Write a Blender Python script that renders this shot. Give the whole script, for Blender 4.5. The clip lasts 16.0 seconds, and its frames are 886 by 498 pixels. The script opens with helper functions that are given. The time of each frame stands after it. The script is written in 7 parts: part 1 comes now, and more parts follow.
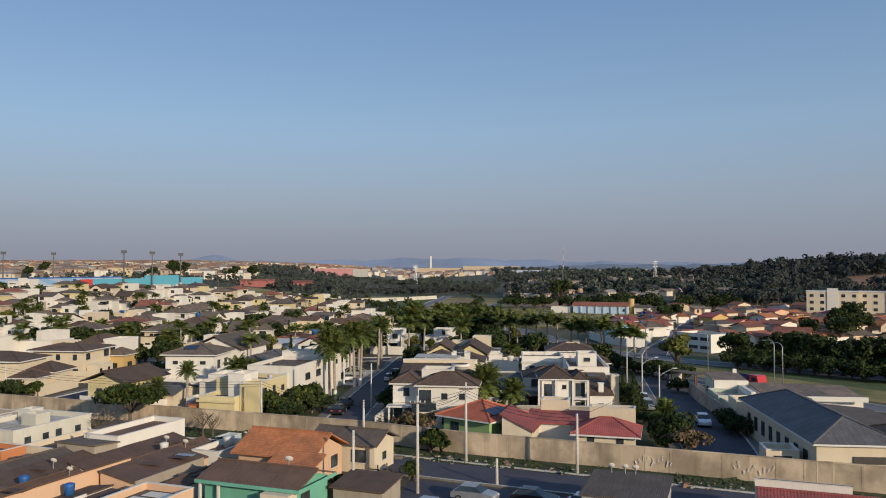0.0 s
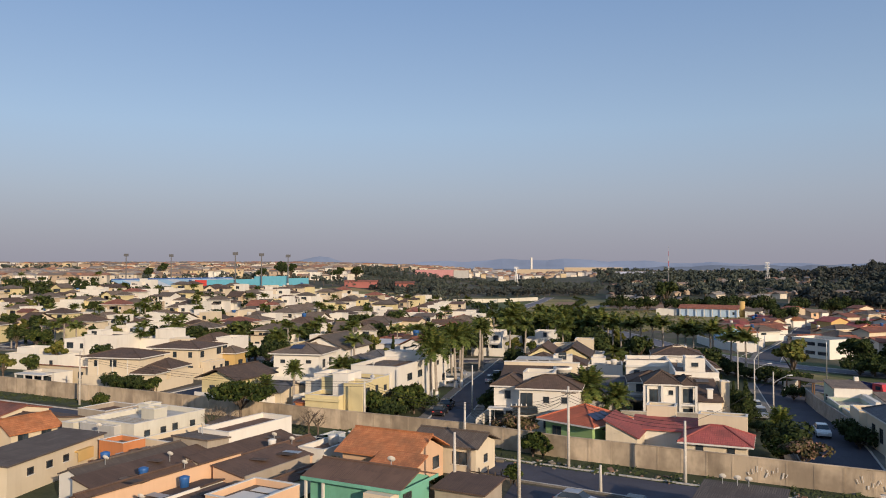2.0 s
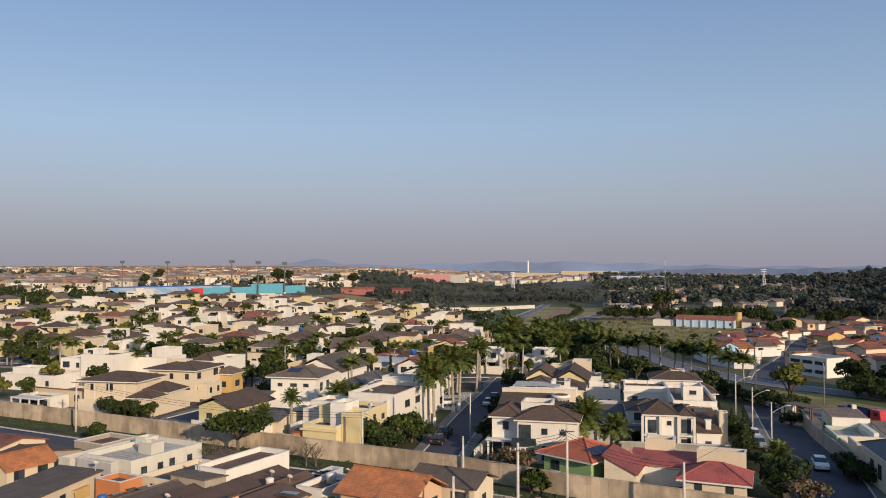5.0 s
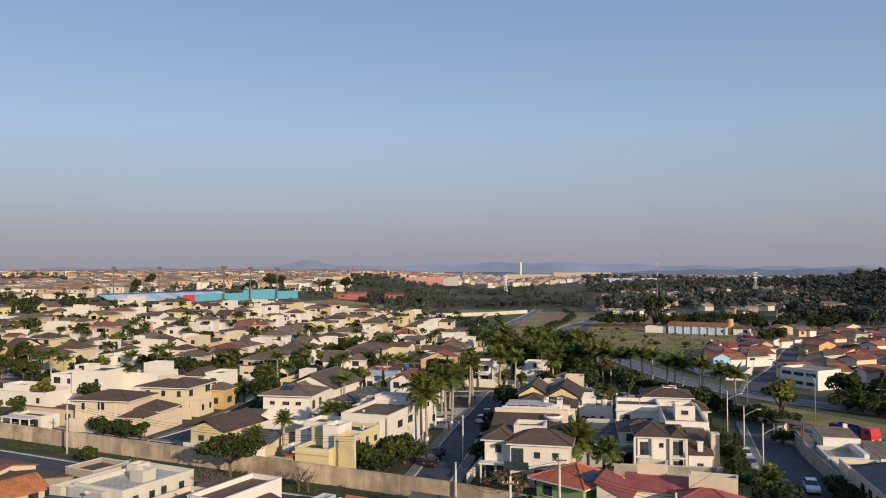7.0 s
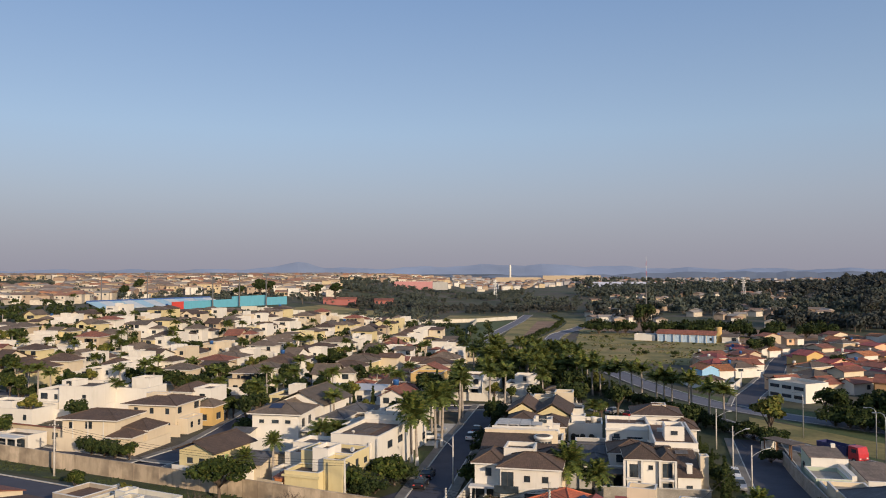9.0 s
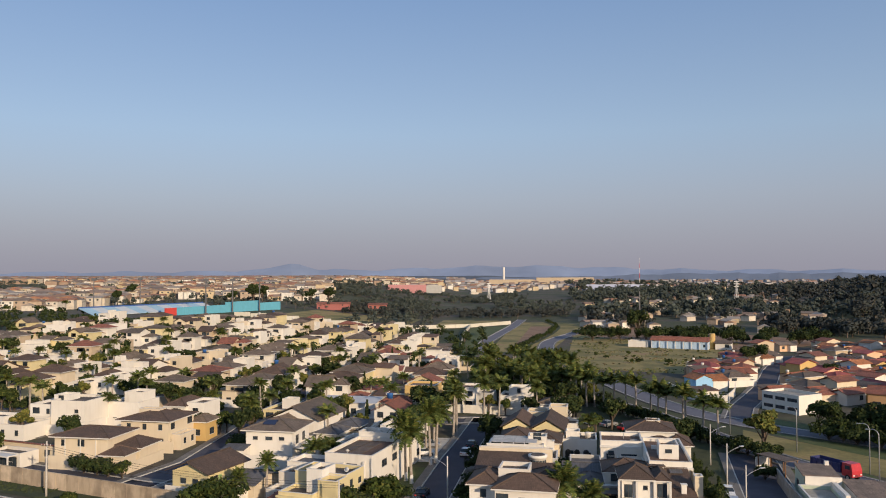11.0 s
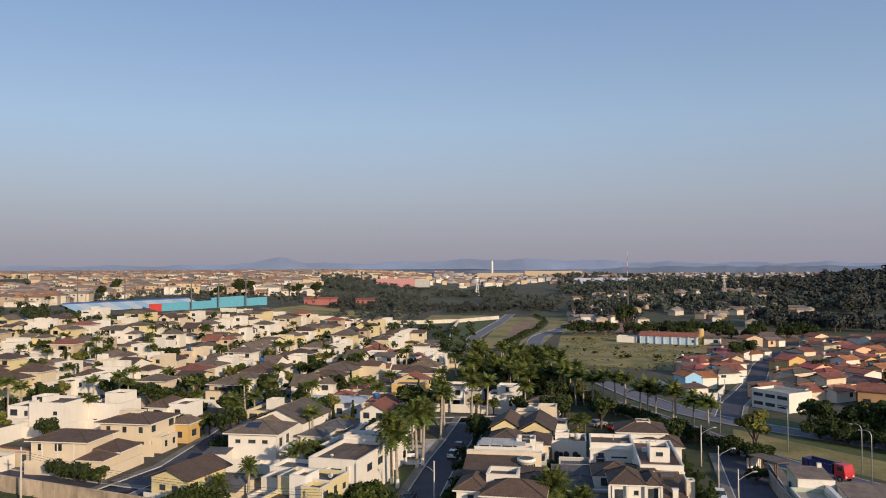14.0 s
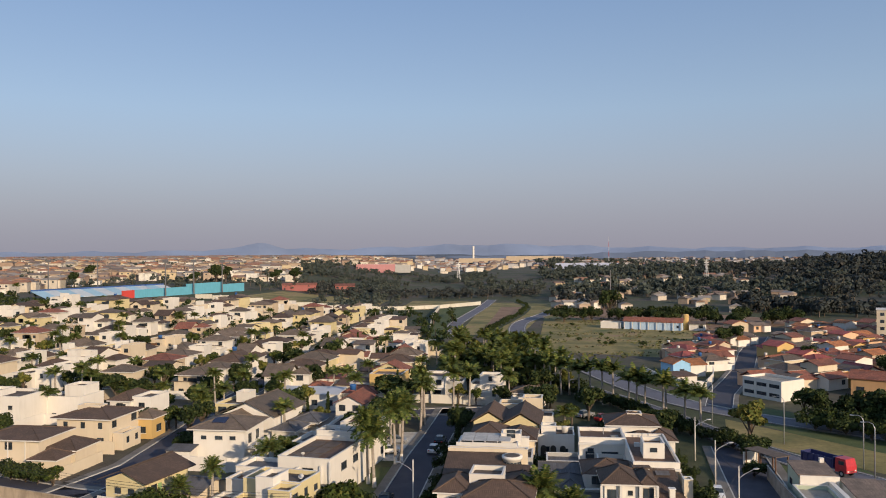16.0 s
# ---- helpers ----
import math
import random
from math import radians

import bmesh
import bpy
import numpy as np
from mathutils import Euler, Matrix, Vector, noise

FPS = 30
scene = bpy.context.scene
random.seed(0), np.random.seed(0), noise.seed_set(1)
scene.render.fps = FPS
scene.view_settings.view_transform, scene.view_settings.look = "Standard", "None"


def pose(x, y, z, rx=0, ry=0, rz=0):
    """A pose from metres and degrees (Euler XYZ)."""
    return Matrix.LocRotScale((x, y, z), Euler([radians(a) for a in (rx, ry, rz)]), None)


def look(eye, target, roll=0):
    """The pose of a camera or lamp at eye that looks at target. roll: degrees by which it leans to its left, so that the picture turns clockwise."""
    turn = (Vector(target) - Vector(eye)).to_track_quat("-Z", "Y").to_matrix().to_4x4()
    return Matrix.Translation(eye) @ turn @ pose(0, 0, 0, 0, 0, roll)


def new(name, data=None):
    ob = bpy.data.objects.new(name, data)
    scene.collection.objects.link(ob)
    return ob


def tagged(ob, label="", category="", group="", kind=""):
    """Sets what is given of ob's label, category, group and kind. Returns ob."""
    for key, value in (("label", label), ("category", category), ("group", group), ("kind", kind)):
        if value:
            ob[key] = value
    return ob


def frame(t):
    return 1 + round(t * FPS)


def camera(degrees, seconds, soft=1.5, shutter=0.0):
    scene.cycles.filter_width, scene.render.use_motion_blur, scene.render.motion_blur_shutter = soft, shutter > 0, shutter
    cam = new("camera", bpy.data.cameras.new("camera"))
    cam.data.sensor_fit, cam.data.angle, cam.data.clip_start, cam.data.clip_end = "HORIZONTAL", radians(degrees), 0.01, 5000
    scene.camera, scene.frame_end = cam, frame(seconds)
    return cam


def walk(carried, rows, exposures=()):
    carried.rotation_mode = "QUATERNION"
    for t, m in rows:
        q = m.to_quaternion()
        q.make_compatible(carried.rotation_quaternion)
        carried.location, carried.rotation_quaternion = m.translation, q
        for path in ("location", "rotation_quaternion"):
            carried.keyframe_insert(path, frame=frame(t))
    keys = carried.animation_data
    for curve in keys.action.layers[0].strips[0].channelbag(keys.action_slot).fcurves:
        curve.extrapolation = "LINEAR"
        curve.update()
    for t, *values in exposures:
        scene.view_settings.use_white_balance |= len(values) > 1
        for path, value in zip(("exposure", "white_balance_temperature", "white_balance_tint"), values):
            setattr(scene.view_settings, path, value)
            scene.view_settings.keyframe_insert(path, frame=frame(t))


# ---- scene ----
cam = camera(58.3, 16.0, 1.0)
EXPOSURES = [(0.0, -0.18, 6050, 5), (0.5, 0.02, 6250, 4), (1.5, 0.0, 6450, 9), (3.0, -0.02, 6500, 10), (16.0, 0.0, 6500, 10)]
PATH = [
    (0, (1.3, 0.912, 21.71), (1.272, 2.911, 21.752), -0.0),
    (0.5, (1.34, 1.156, 21.684), (1.384, 3.155, 21.723), -0.3),
    (1, (1.309, 1.286, 21.59), (1.16, 3.28, 21.632), -0.2),
    (1.5, (1.265, 1.352, 21.547), (1.004, 3.334, 21.592), -0.0),
    (2, (1.251, 1.366, 21.781), (0.971, 3.346, 21.826), -0.0),
    (2.5, (1.193, 1.38, 22.436), (0.913, 3.36, 22.481), -0.0),
    (3, (1.057, 1.433, 23.077), (0.775, 3.412, 23.123), -0.0),
    (3.5, (1.021, 1.42, 23.835), (0.739, 3.4, 23.881), 0.0),
    (4, (1.016, 1.447, 24.486), (0.736, 3.427, 24.533), 0.0),
    (6.5, (1.037, 1.434, 27.979), (0.78, 3.417, 28.029), -0.0),
    (7, (1.085, 1.393, 28.846), (0.832, 3.376, 28.896), -0.1),
    (7.5, (1.021, 1.421, 29.566), (0.778, 3.405, 29.618), -0.1),
    (8, (1.003, 1.383, 30.257), (0.767, 3.368, 30.309), -0.1),
    (8.5, (0.972, 1.353, 30.969), (0.739, 3.338, 31.023), -0.1),
    (9, (1.024, 1.364, 31.772), (0.797, 3.35, 31.826), -0.1),
    (9.5, (0.971, 1.44, 32.445), (0.753, 3.427, 32.501), -0.2),
    (10, (0.94, 1.475, 33.175), (0.727, 3.462, 33.231), -0.2),
    (12.5, (0.915, 1.626, 35.462), (0.707, 3.615, 35.519), -0.2),
    (13, (0.938, 2.351, 35.487), (0.737, 4.34, 35.54), -0.2),
    (13.5, (0.88, 3.412, 35.53), (0.69, 5.402, 35.576), -0.3),
    (14, (0.927, 4.479, 35.513), (0.745, 6.47, 35.552), -0.3),
    (14.5, (0.792, 6.228, 35.424), (0.625, 8.221, 35.454), -0.3),
    (15, (0.68, 8.414, 35.323), (0.527, 10.408, 35.343), -0.3),
    (15.5, (0.539, 10.603, 35.317), (0.397, 12.598, 35.328), -0.4),
    (16, (0.394, 13.182, 35.247), (0.259, 15.178, 35.249), -0.4),
]
walk(cam, [(t, look(eye, target, roll)) for t, eye, target, roll in PATH], EXPOSURES)

# ---- light ----
SUN_EL, SUN_AZ = 16.0, 142.0          # degrees; azimuth clockwise from +y
world = bpy.data.worlds.new("sky")
scene.world = world
world.use_nodes = True
wn = world.node_tree
sky = wn.nodes.new("ShaderNodeTexSky")
sky.sky_type, sky.sun_disc = "NISHITA", False
sky.sun_elevation, sky.sun_rotation = radians(SUN_EL), radians(SUN_AZ)
sky.air_density, sky.dust_density, sky.ozone_density = 1.0, 1.0, 2.0
tint = wn.nodes.new("ShaderNodeMix")
tint.data_type, tint.blend_type = "RGBA", "MULTIPLY"
tint.inputs[0].default_value, tint.inputs[7].default_value = 1.0, (0.98, 0.93, 1.015, 1)
wn.links.new(sky.outputs[0], tint.inputs[6])
# dusty evening haze, even all round the horizon
up = wn.nodes.new("ShaderNodeSeparateXYZ")
wn.links.new(wn.nodes.new("ShaderNodeTexCoord").outputs["Generated"], up.inputs[0])
lift = wn.nodes.new("ShaderNodeMapRange")
lift.interpolation_type = "SMOOTHSTEP"
lift.inputs[1].default_value, lift.inputs[2].default_value = -0.02, 0.20
lift.inputs[3].default_value, lift.inputs[4].default_value = 0.9, 0.0
wn.links.new(up.outputs[2], lift.inputs[0])
haze = wn.nodes.new("ShaderNodeMix")
haze.data_type = "RGBA"
haze.inputs[7].default_value = (2.40, 2.34, 2.92, 1)
wn.links.new(lift.outputs[0], haze.inputs[0])
wn.links.new(tint.outputs[2], haze.inputs[6])
# thin high haze evens the sky out from side to side
veil = wn.nodes.new("ShaderNodeValToRGB")
while len(veil.color_ramp.elements) < 4:
    veil.color_ramp.elements.new(0.5)
for el, (p, c) in zip(veil.color_ramp.elements, ((0.0, (0.41, 0.40, 0.475)), (0.09, (0.49, 0.545, 0.665)), (0.17, (0.48, 0.63, 0.82)), (0.33, (0.305, 0.475, 0.77)))):
    el.position, el.color = p, (*c, 1)
wn.links.new(up.outputs[2], veil.inputs[0])
lit = wn.nodes.new("ShaderNodeVectorMath")
lit.operation = "SCALE"
lit.inputs["Scale"].default_value = 6.0
wn.links.new(veil.outputs[0], lit.inputs[0])
even = wn.nodes.new("ShaderNodeMix")
even.data_type = "RGBA"
even.inputs[0].default_value = 0.6
wn.links.new(haze.outputs[2], even.inputs[6])
wn.links.new(lit.outputs[0], even.inputs[7])
wn.links.new(even.outputs[2], wn.nodes["Background"].inputs[0])
wn.nodes["Background"].inputs[1].default_value = 0.128
sun = new("sun", bpy.data.lights.new("sun", "SUN"))
sun.data.energy, sun.data.angle, sun.data.color = 4.45, radians(0.6), (1.0, 0.78, 0.545)
a, e = radians(SUN_AZ), radians(SUN_EL)
to_sun = Vector((math.sin(a) * math.cos(e), math.cos(a) * math.cos(e), math.sin(e)))
sun.matrix_world = look(to_sun * 100, (0, 0, 0))
scene.view_settings.exposure = 0.0

rng = random.Random(7)


# ---- materials ----
def shader(name, rough=0.8, metal=0.0):
    m = bpy.data.materials.new(name)
    m.use_nodes = True
    nt = m.node_tree
    b = nt.nodes["Principled BSDF"]
    b.inputs["Roughness"].default_value, b.inputs["Metallic"].default_value = rough, metal
    return m, nt, b


def noise_node(nt, vec, scale, detail=4.0, rough=0.6):
    n = nt.nodes.new("ShaderNodeTexNoise")
    n.inputs["Scale"].default_value, n.inputs["Detail"].default_value = scale, detail
    n.inputs["Roughness"].default_value = rough
    nt.links.new(vec, n.inputs["Vector"])
    return n.outputs["Fac"]


def ramp(nt, fac, stops):
    r = nt.nodes.new("ShaderNodeValToRGB")
    while len(r.color_ramp.elements) < len(stops):
        r.color_ramp.elements.new(0.5)
    for el, (p, c) in zip(r.color_ramp.elements, stops):
        el.position, el.color = p, (*c, 1) if len(c) == 3 else c
    nt.links.new(fac, r.inputs[0])
    return r.outputs[0]


def mixed(nt, fac, c1, c2, how="MIX"):
    n = nt.nodes.new("ShaderNodeMix")
    n.data_type, n.blend_type = "RGBA", how
    for sock, val in ((n.inputs[0], fac), (n.inputs[6], c1), (n.inputs[7], c2)):
        if isinstance(val, (int, float)):
            sock.default_value = val
        elif isinstance(val, tuple):
            sock.default_value = (*val, 1)
        else:
            nt.links.new(val, sock)
    return n.outputs[2]


def bumped(nt, b, height, strength, dist=0.02):
    n = nt.nodes.new("ShaderNodeBump")
    n.inputs["Strength"].default_value, n.inputs["Distance"].default_value = strength, dist
    nt.links.new(height, n.inputs["Height"])
    nt.links.new(n.outputs[0], b.inputs["Normal"])


def coords(nt, which="Object"):
    return nt.nodes.new("ShaderNodeTexCoord").outputs[which]


def mapped(nt, vec, sx, sy, sz):
    n = nt.nodes.new("ShaderNodeMapping")
    n.inputs["Scale"].default_value = (sx, sy, sz)
    nt.links.new(vec, n.inputs["Vector"])
    return n.outputs[0]


def paint(name, c, dirt=0.25, spread=0.10, rough=0.85):
    """Painted plaster: blotches, rain streaks and a little colour spread from piece to piece."""
    m, nt, b = shader(name, rough)
    o = nt.nodes.new("ShaderNodeNewGeometry").outputs["Position"]
    blot = noise_node(nt, o, 0.35, 3)
    streak = noise_node(nt, mapped(nt, o, 1.1, 1.1, 0.12), 1.0, 6, 0.7)
    fine = noise_node(nt, o, 9.0, 3)
    dark = tuple(v * k for v, k in zip(c, (0.62, 0.58, 0.52)))
    col = mixed(nt, ramp(nt, streak, [(0.5, (0, 0, 0)), (0.85, (dirt * 1.6,) * 3)]), c, dark)
    col = mixed(nt, ramp(nt, blot, [(0.3, (0, 0, 0)), (0.8, (dirt,) * 3)]), col, dark)
    info = nt.nodes.new("ShaderNodeObjectInfo").outputs["Random"]
    tint = ramp(nt, info, [(0.0, (1 - spread, 1 - spread * 1.1, 1 - spread * 1.3)), (0.5, (1, 0.99, 0.97)), (1.0, (1, 1, 1))])
    col = mixed(nt, 1.0, col, tint, "MULTIPLY")
    nt.links.new(col, b.inputs["Base Color"])
    bumped(nt, b, fine, 0.25, 0.01)
    return m


def tiles(name, c1, c2, pitch=0.24, course=0.36, dirt=(0.07, 0.06, 0.05)):
    """Curved roof tiles: ribs down the slope, courses across it, tile to tile spread and lichen."""
    m, nt, b = shader(name, 0.85)
    uv = coords(nt, "UV")
    sep = nt.nodes.new("ShaderNodeSeparateXYZ")
    nt.links.new(uv, sep.inputs[0])

    def sine(sock, period):
        k = nt.nodes.new("ShaderNodeMath")
        k.operation = "MULTIPLY"
        k.inputs[1].default_value = 2 * math.pi / period
        nt.links.new(sock, k.inputs[0])
        s = nt.nodes.new("ShaderNodeMath")
        s.operation = "SINE"
        nt.links.new(k.outputs[0], s.inputs[0])
        return s.outputs[0]

    ribs = sine(sep.outputs[0], pitch)
    saw = nt.nodes.new("ShaderNodeMath")
    saw.operation = "PINGPONG"
    saw.inputs[1].default_value = course
    nt.links.new(sep.outputs[1], saw.inputs[0])
    add = nt.nodes.new("ShaderNodeMath")
    add.operation = "ADD"
    nt.links.new(ribs, add.inputs[0])
    nt.links.new(saw.outputs[0], add.inputs[1])
    br = nt.nodes.new("ShaderNodeTexBrick")
    br.inputs["Scale"].default_value = 1.0
    br.inputs["Brick Width"].default_value, br.inputs["Row Height"].default_value = pitch, course
    br.inputs["Mortar Size"].default_value = 0.02
    br.inputs["Color1"].default_value, br.inputs["Color2"].default_value = (*c1, 1), (*c2, 1)
    br.inputs["Mortar"].default_value = (*[v * 0.72 for v in c1], 1)
    nt.links.new(uv, br.inputs["Vector"])
    o = nt.nodes.new("ShaderNodeNewGeometry").outputs["Position"]
    stain = noise_node(nt, o, 0.5, 5, 0.65)
    col = mixed(nt, ramp(nt, stain, [(0.42, (0, 0, 0)), (0.75, (0.75,) * 3)]), br.outputs["Color"], dirt)
    info = nt.nodes.new("ShaderNodeObjectInfo").outputs["Random"]
    col = mixed(nt, 1.0, col, ramp(nt, info, [(0, (0.72, 0.72, 0.74)), (1, (1.12, 1.05, 1.0))]), "MULTIPLY")
    nt.links.new(col, b.inputs["Base Color"])
    bumped(nt, b, add.outputs[0], 0.4, 0.02)
    return m


def rough_mat(name, stops, scale=1.0, fine=12.0, rough=0.9, bump=0.4, dist=0.02, metal=0.0):
    """A surface with two scales of variation: stops are (position, colour) of the coarse one."""
    m, nt, b = shader(name, rough, metal)
    o = nt.nodes.new("ShaderNodeNewGeometry").outputs["Position"]
    coarse, small = noise_node(nt, o, scale, 5, 0.6), noise_node(nt, o, fine, 4)
    col = ramp(nt, coarse, stops)
    col = mixed(nt, 1.0, col, ramp(nt, small, [(0.25, (0.72,) * 3), (0.75, (1.15,) * 3)]), "MULTIPLY")
    nt.links.new(col, b.inputs["Base Color"])
    bumped(nt, b, small, bump, dist)
    return m


def leafy(name, dark, light, warm=None):
    m, nt, b = shader(name, 0.8)
    b.inputs["Specular IOR Level"].default_value = 0.15
    isl = nt.nodes.new("ShaderNodeNewGeometry")
    o = isl.outputs["Position"]
    col = ramp(nt, isl.outputs["Random Per Island"], [(0.0, dark), (0.75, light), (1.0, warm or light)])
    big = noise_node(nt, o, 0.12, 2)
    col = mixed(nt, 1.0, col, ramp(nt, big, [(0.3, (0.7, 0.72, 0.7)), (0.7, (1.2, 1.15, 1.0))]), "MULTIPLY")
    nt.links.new(col, b.inputs["Base Color"])
    return m


def glass_mat(name, c=(0.03, 0.04, 0.05)):
    m, nt, b = shader(name, 0.08)
    o = nt.nodes.new("ShaderNodeNewGeometry").outputs["Position"]
    nt.links.new(ramp(nt, noise_node(nt, o, 0.6, 2), [(0.3, tuple(v * 0.5 for v in c)), (0.7, tuple(v * 1.8 for v in c))]), b.inputs["Base Color"])
    return m


def plain(name, c, rough=0.5, metal=0.0):
    m, nt, b = shader(name, rough, metal)
    o = nt.nodes.new("ShaderNodeNewGeometry").outputs["Position"]
    n = noise_node(nt, o, 3.0, 4)
    nt.links.new(ramp(nt, n, [(0.3, tuple(v * 0.8 for v in c)), (0.7, tuple(min(1, v * 1.1) for v in c))]), b.inputs["Base Color"])
    return m


def island_mat(name, stops, rough=0.85):
    """Colour picked piece by piece from the stops, for joined masses of far pieces."""
    m, nt, b = shader(name, rough)
    g = nt.nodes.new("ShaderNodeNewGeometry")
    r = nt.nodes.new("ShaderNodeValToRGB")
    r.color_ramp.interpolation = "CONSTANT"
    while len(r.color_ramp.elements) < len(stops):
        r.color_ramp.elements.new(0.5)
    for i, (el, c) in enumerate(zip(r.color_ramp.elements, stops)):
        el.position, el.color = i / len(stops), (*c, 1)
    nt.links.new(g.outputs["Random Per Island"], r.inputs[0])
    n = noise_node(nt, g.outputs["Position"], 0.5, 4)
    col = mixed(nt, 1.0, r.outputs[0], ramp(nt, n, [(0.3, (0.75,) * 3), (0.7, (1.05,) * 3)]), "MULTIPLY")
    nt.links.new(col, b.inputs["Base Color"])
    return m


WHITE = paint("white_paint", (0.76, 0.73, 0.67), 0.22)
CREAM = paint("cream_paint", (0.67, 0.58, 0.44), 0.24)
YELLOW = paint("yellow_paint", (0.68, 0.59, 0.34), 0.24)
BEIGE = paint("beige_paint", (0.54, 0.44, 0.32), 0.28)
PEACH = paint("peach_paint", (0.70, 0.47, 0.31), 0.25)
GREY = paint("grey_paint", (0.46, 0.46, 0.45), 0.3)
GREEN = paint("sea_green_paint", (0.17, 0.46, 0.35), 0.6)
PALEGREEN = paint("pale_green_paint", (0.50, 0.58, 0.47), 0.3)
GREENLT = paint("leaf_green_paint", (0.30, 0.46, 0.20), 0.3)
BLUEP = paint("light_blue_paint", (0.30, 0.55, 0.80), 0.2)
OCHRE = paint("ochre_paint", (0.58, 0.40, 0.16), 0.2)
PALEGREY = paint("pale_grey_paint", (0.62, 0.60, 0.52), 0.35)
RAW = paint("raw_render", (0.40, 0.35, 0.29), 0.5)
ORANGEP = paint("orange_brick_wall", (0.55, 0.22, 0.09), 0.4)
REDP = paint("red_paint", (0.55, 0.06, 0.05), 0.3)
CONCRETE = rough_mat("concrete", [(0.3, (0.24, 0.22, 0.19)), (0.7, (0.42, 0.39, 0.34))], 0.5, 7)
BROWNT = tiles("brown_tiles", (0.098, 0.066, 0.048), (0.145, 0.098, 0.072), dirt=(0.055, 0.042, 0.034))
GREYT = tiles("grey_tiles", (0.155, 0.122, 0.092), (0.225, 0.178, 0.135))
REDT = tiles("red_tiles", (0.37, 0.092, 0.085), (0.43, 0.115, 0.10), dirt=(0.12, 0.055, 0.05))
ORANGET = tiles("orange_tiles", (0.44, 0.16, 0.06), (0.56, 0.24, 0.10), dirt=(0.13, 0.07, 0.04))
TERRAT = tiles("terracotta_tiles", (0.27, 0.095, 0.06), (0.37, 0.15, 0.095), dirt=(0.09, 0.05, 0.042))
CORRUG = tiles("fibre_cement_sheet", (0.105, 0.066, 0.048), (0.145, 0.092, 0.066), 0.18, 1.8, dirt=(0.17, 0.105, 0.075))
CORRUGLT = tiles("weathered_sheet", (0.125, 0.10, 0.082), (0.175, 0.142, 0.115), 0.18, 1.8, dirt=(0.085, 0.062, 0.05))
TANT = tiles("tan_sheet", (0.25, 0.19, 0.145), (0.31, 0.235, 0.175), 0.18, 2.4)
BRICKT = tiles("brick_orange_tiles", (0.50, 0.13, 0.065), (0.58, 0.17, 0.09), dirt=(0.22, 0.09, 0.06))
SLATE = tiles("slate_sheet", (0.105, 0.11, 0.122), (0.145, 0.152, 0.168), 0.25, 1.8)
FLATROOF = rough_mat("flat_roof_slab", [(0.3, (0.06, 0.048, 0.040)), (0.7, (0.16, 0.13, 0.108))], 0.4, 5)
TRIM = paint("white_trim", (0.66, 0.64, 0.60), 0.1, 0.03)
GLASS = glass_mat("window_glass")
FRAME = plain("dark_frame", (0.05, 0.045, 0.04))
WOODD = plain("brown_door", (0.16, 0.08, 0.04), 0.6)
STEELD = plain("weathered_steel", (0.16, 0.16, 0.165), 0.6, 0.3)
METAL = plain("galvanised_metal", (0.45, 0.46, 0.47), 0.45, 0.6)
OLDROAD = rough_mat("worn_asphalt", [(0.3, (0.12, 0.12, 0.145)), (0.7, (0.17, 0.17, 0.20))], 0.2, 5, 0.9, 0.3)
ASPHALT = rough_mat("asphalt", [(0.3, (0.046, 0.047, 0.066)), (0.7, (0.070, 0.072, 0.096))], 0.25, 6, 0.9, 0.3)
PAVING = rough_mat("pavement", [(0.3, (0.13, 0.12, 0.105)), (0.7, (0.24, 0.22, 0.195))], 0.3, 6)
KERB = rough_mat("kerb_stone", [(0.3, (0.40, 0.39, 0.36)), (0.7, (0.60, 0.58, 0.54))], 0.8, 9)
MARKS = plain("faded_paint_scrawl", (0.74, 0.70, 0.64), 0.8)
GRASS = rough_mat("short_grass", [(0.3, (0.045, 0.075, 0.02)), (0.6, (0.085, 0.112, 0.034)), (0.8, (0.15, 0.135, 0.055))], 0.25, 4, 0.95, 0.8, 0.08)
WEEDS = rough_mat("rough_weeds", [(0.3, (0.022, 0.036, 0.012)), (0.6, (0.045, 0.062, 0.02)), (0.8, (0.085, 0.075, 0.035))], 0.25, 4, 0.95, 0.8, 0.08)
DRYGRASS = rough_mat("dry_grass", [(0.3, (0.085, 0.11, 0.03)), (0.45, (0.20, 0.168, 0.055)), (0.56, (0.30, 0.24, 0.085)), (0.68, (0.30, 0.19, 0.10))], 0.06, 0.9, 0.95, 0.8, 0.1)
SOIL = rough_mat("red_soil", [(0.3, (0.20, 0.11, 0.06)), (0.7, (0.32, 0.20, 0.12))], 0.1, 2)
BARK = rough_mat("bark", [(0.3, (0.09, 0.065, 0.045)), (0.7, (0.17, 0.13, 0.10))], 2, 14)
PALMBARK = rough_mat("palm_trunk", [(0.3, (0.26, 0.22, 0.18)), (0.7, (0.42, 0.38, 0.33))], 1.5, 10)
POLEC = rough_mat("pole_concrete", [(0.3, (0.48, 0.45, 0.40)), (0.7, (0.66, 0.62, 0.55))], 0.8, 8)
LEAF = leafy("tree_leaves", (0.016, 0.030, 0.008), (0.055, 0.078, 0.018), (0.12, 0.125, 0.034))
LEAFD = leafy("dark_leaves", (0.014, 0.026, 0.010), (0.042, 0.062, 0.020), (0.075, 0.085, 0.03))
# hill and valley leaves: grey-blue base stands in for haze over the woods
WOODL = leafy("hazed_woodland_leaves", (0.036, 0.046, 0.050), (0.058, 0.067, 0.067), (0.09, 0.08, 0.068))
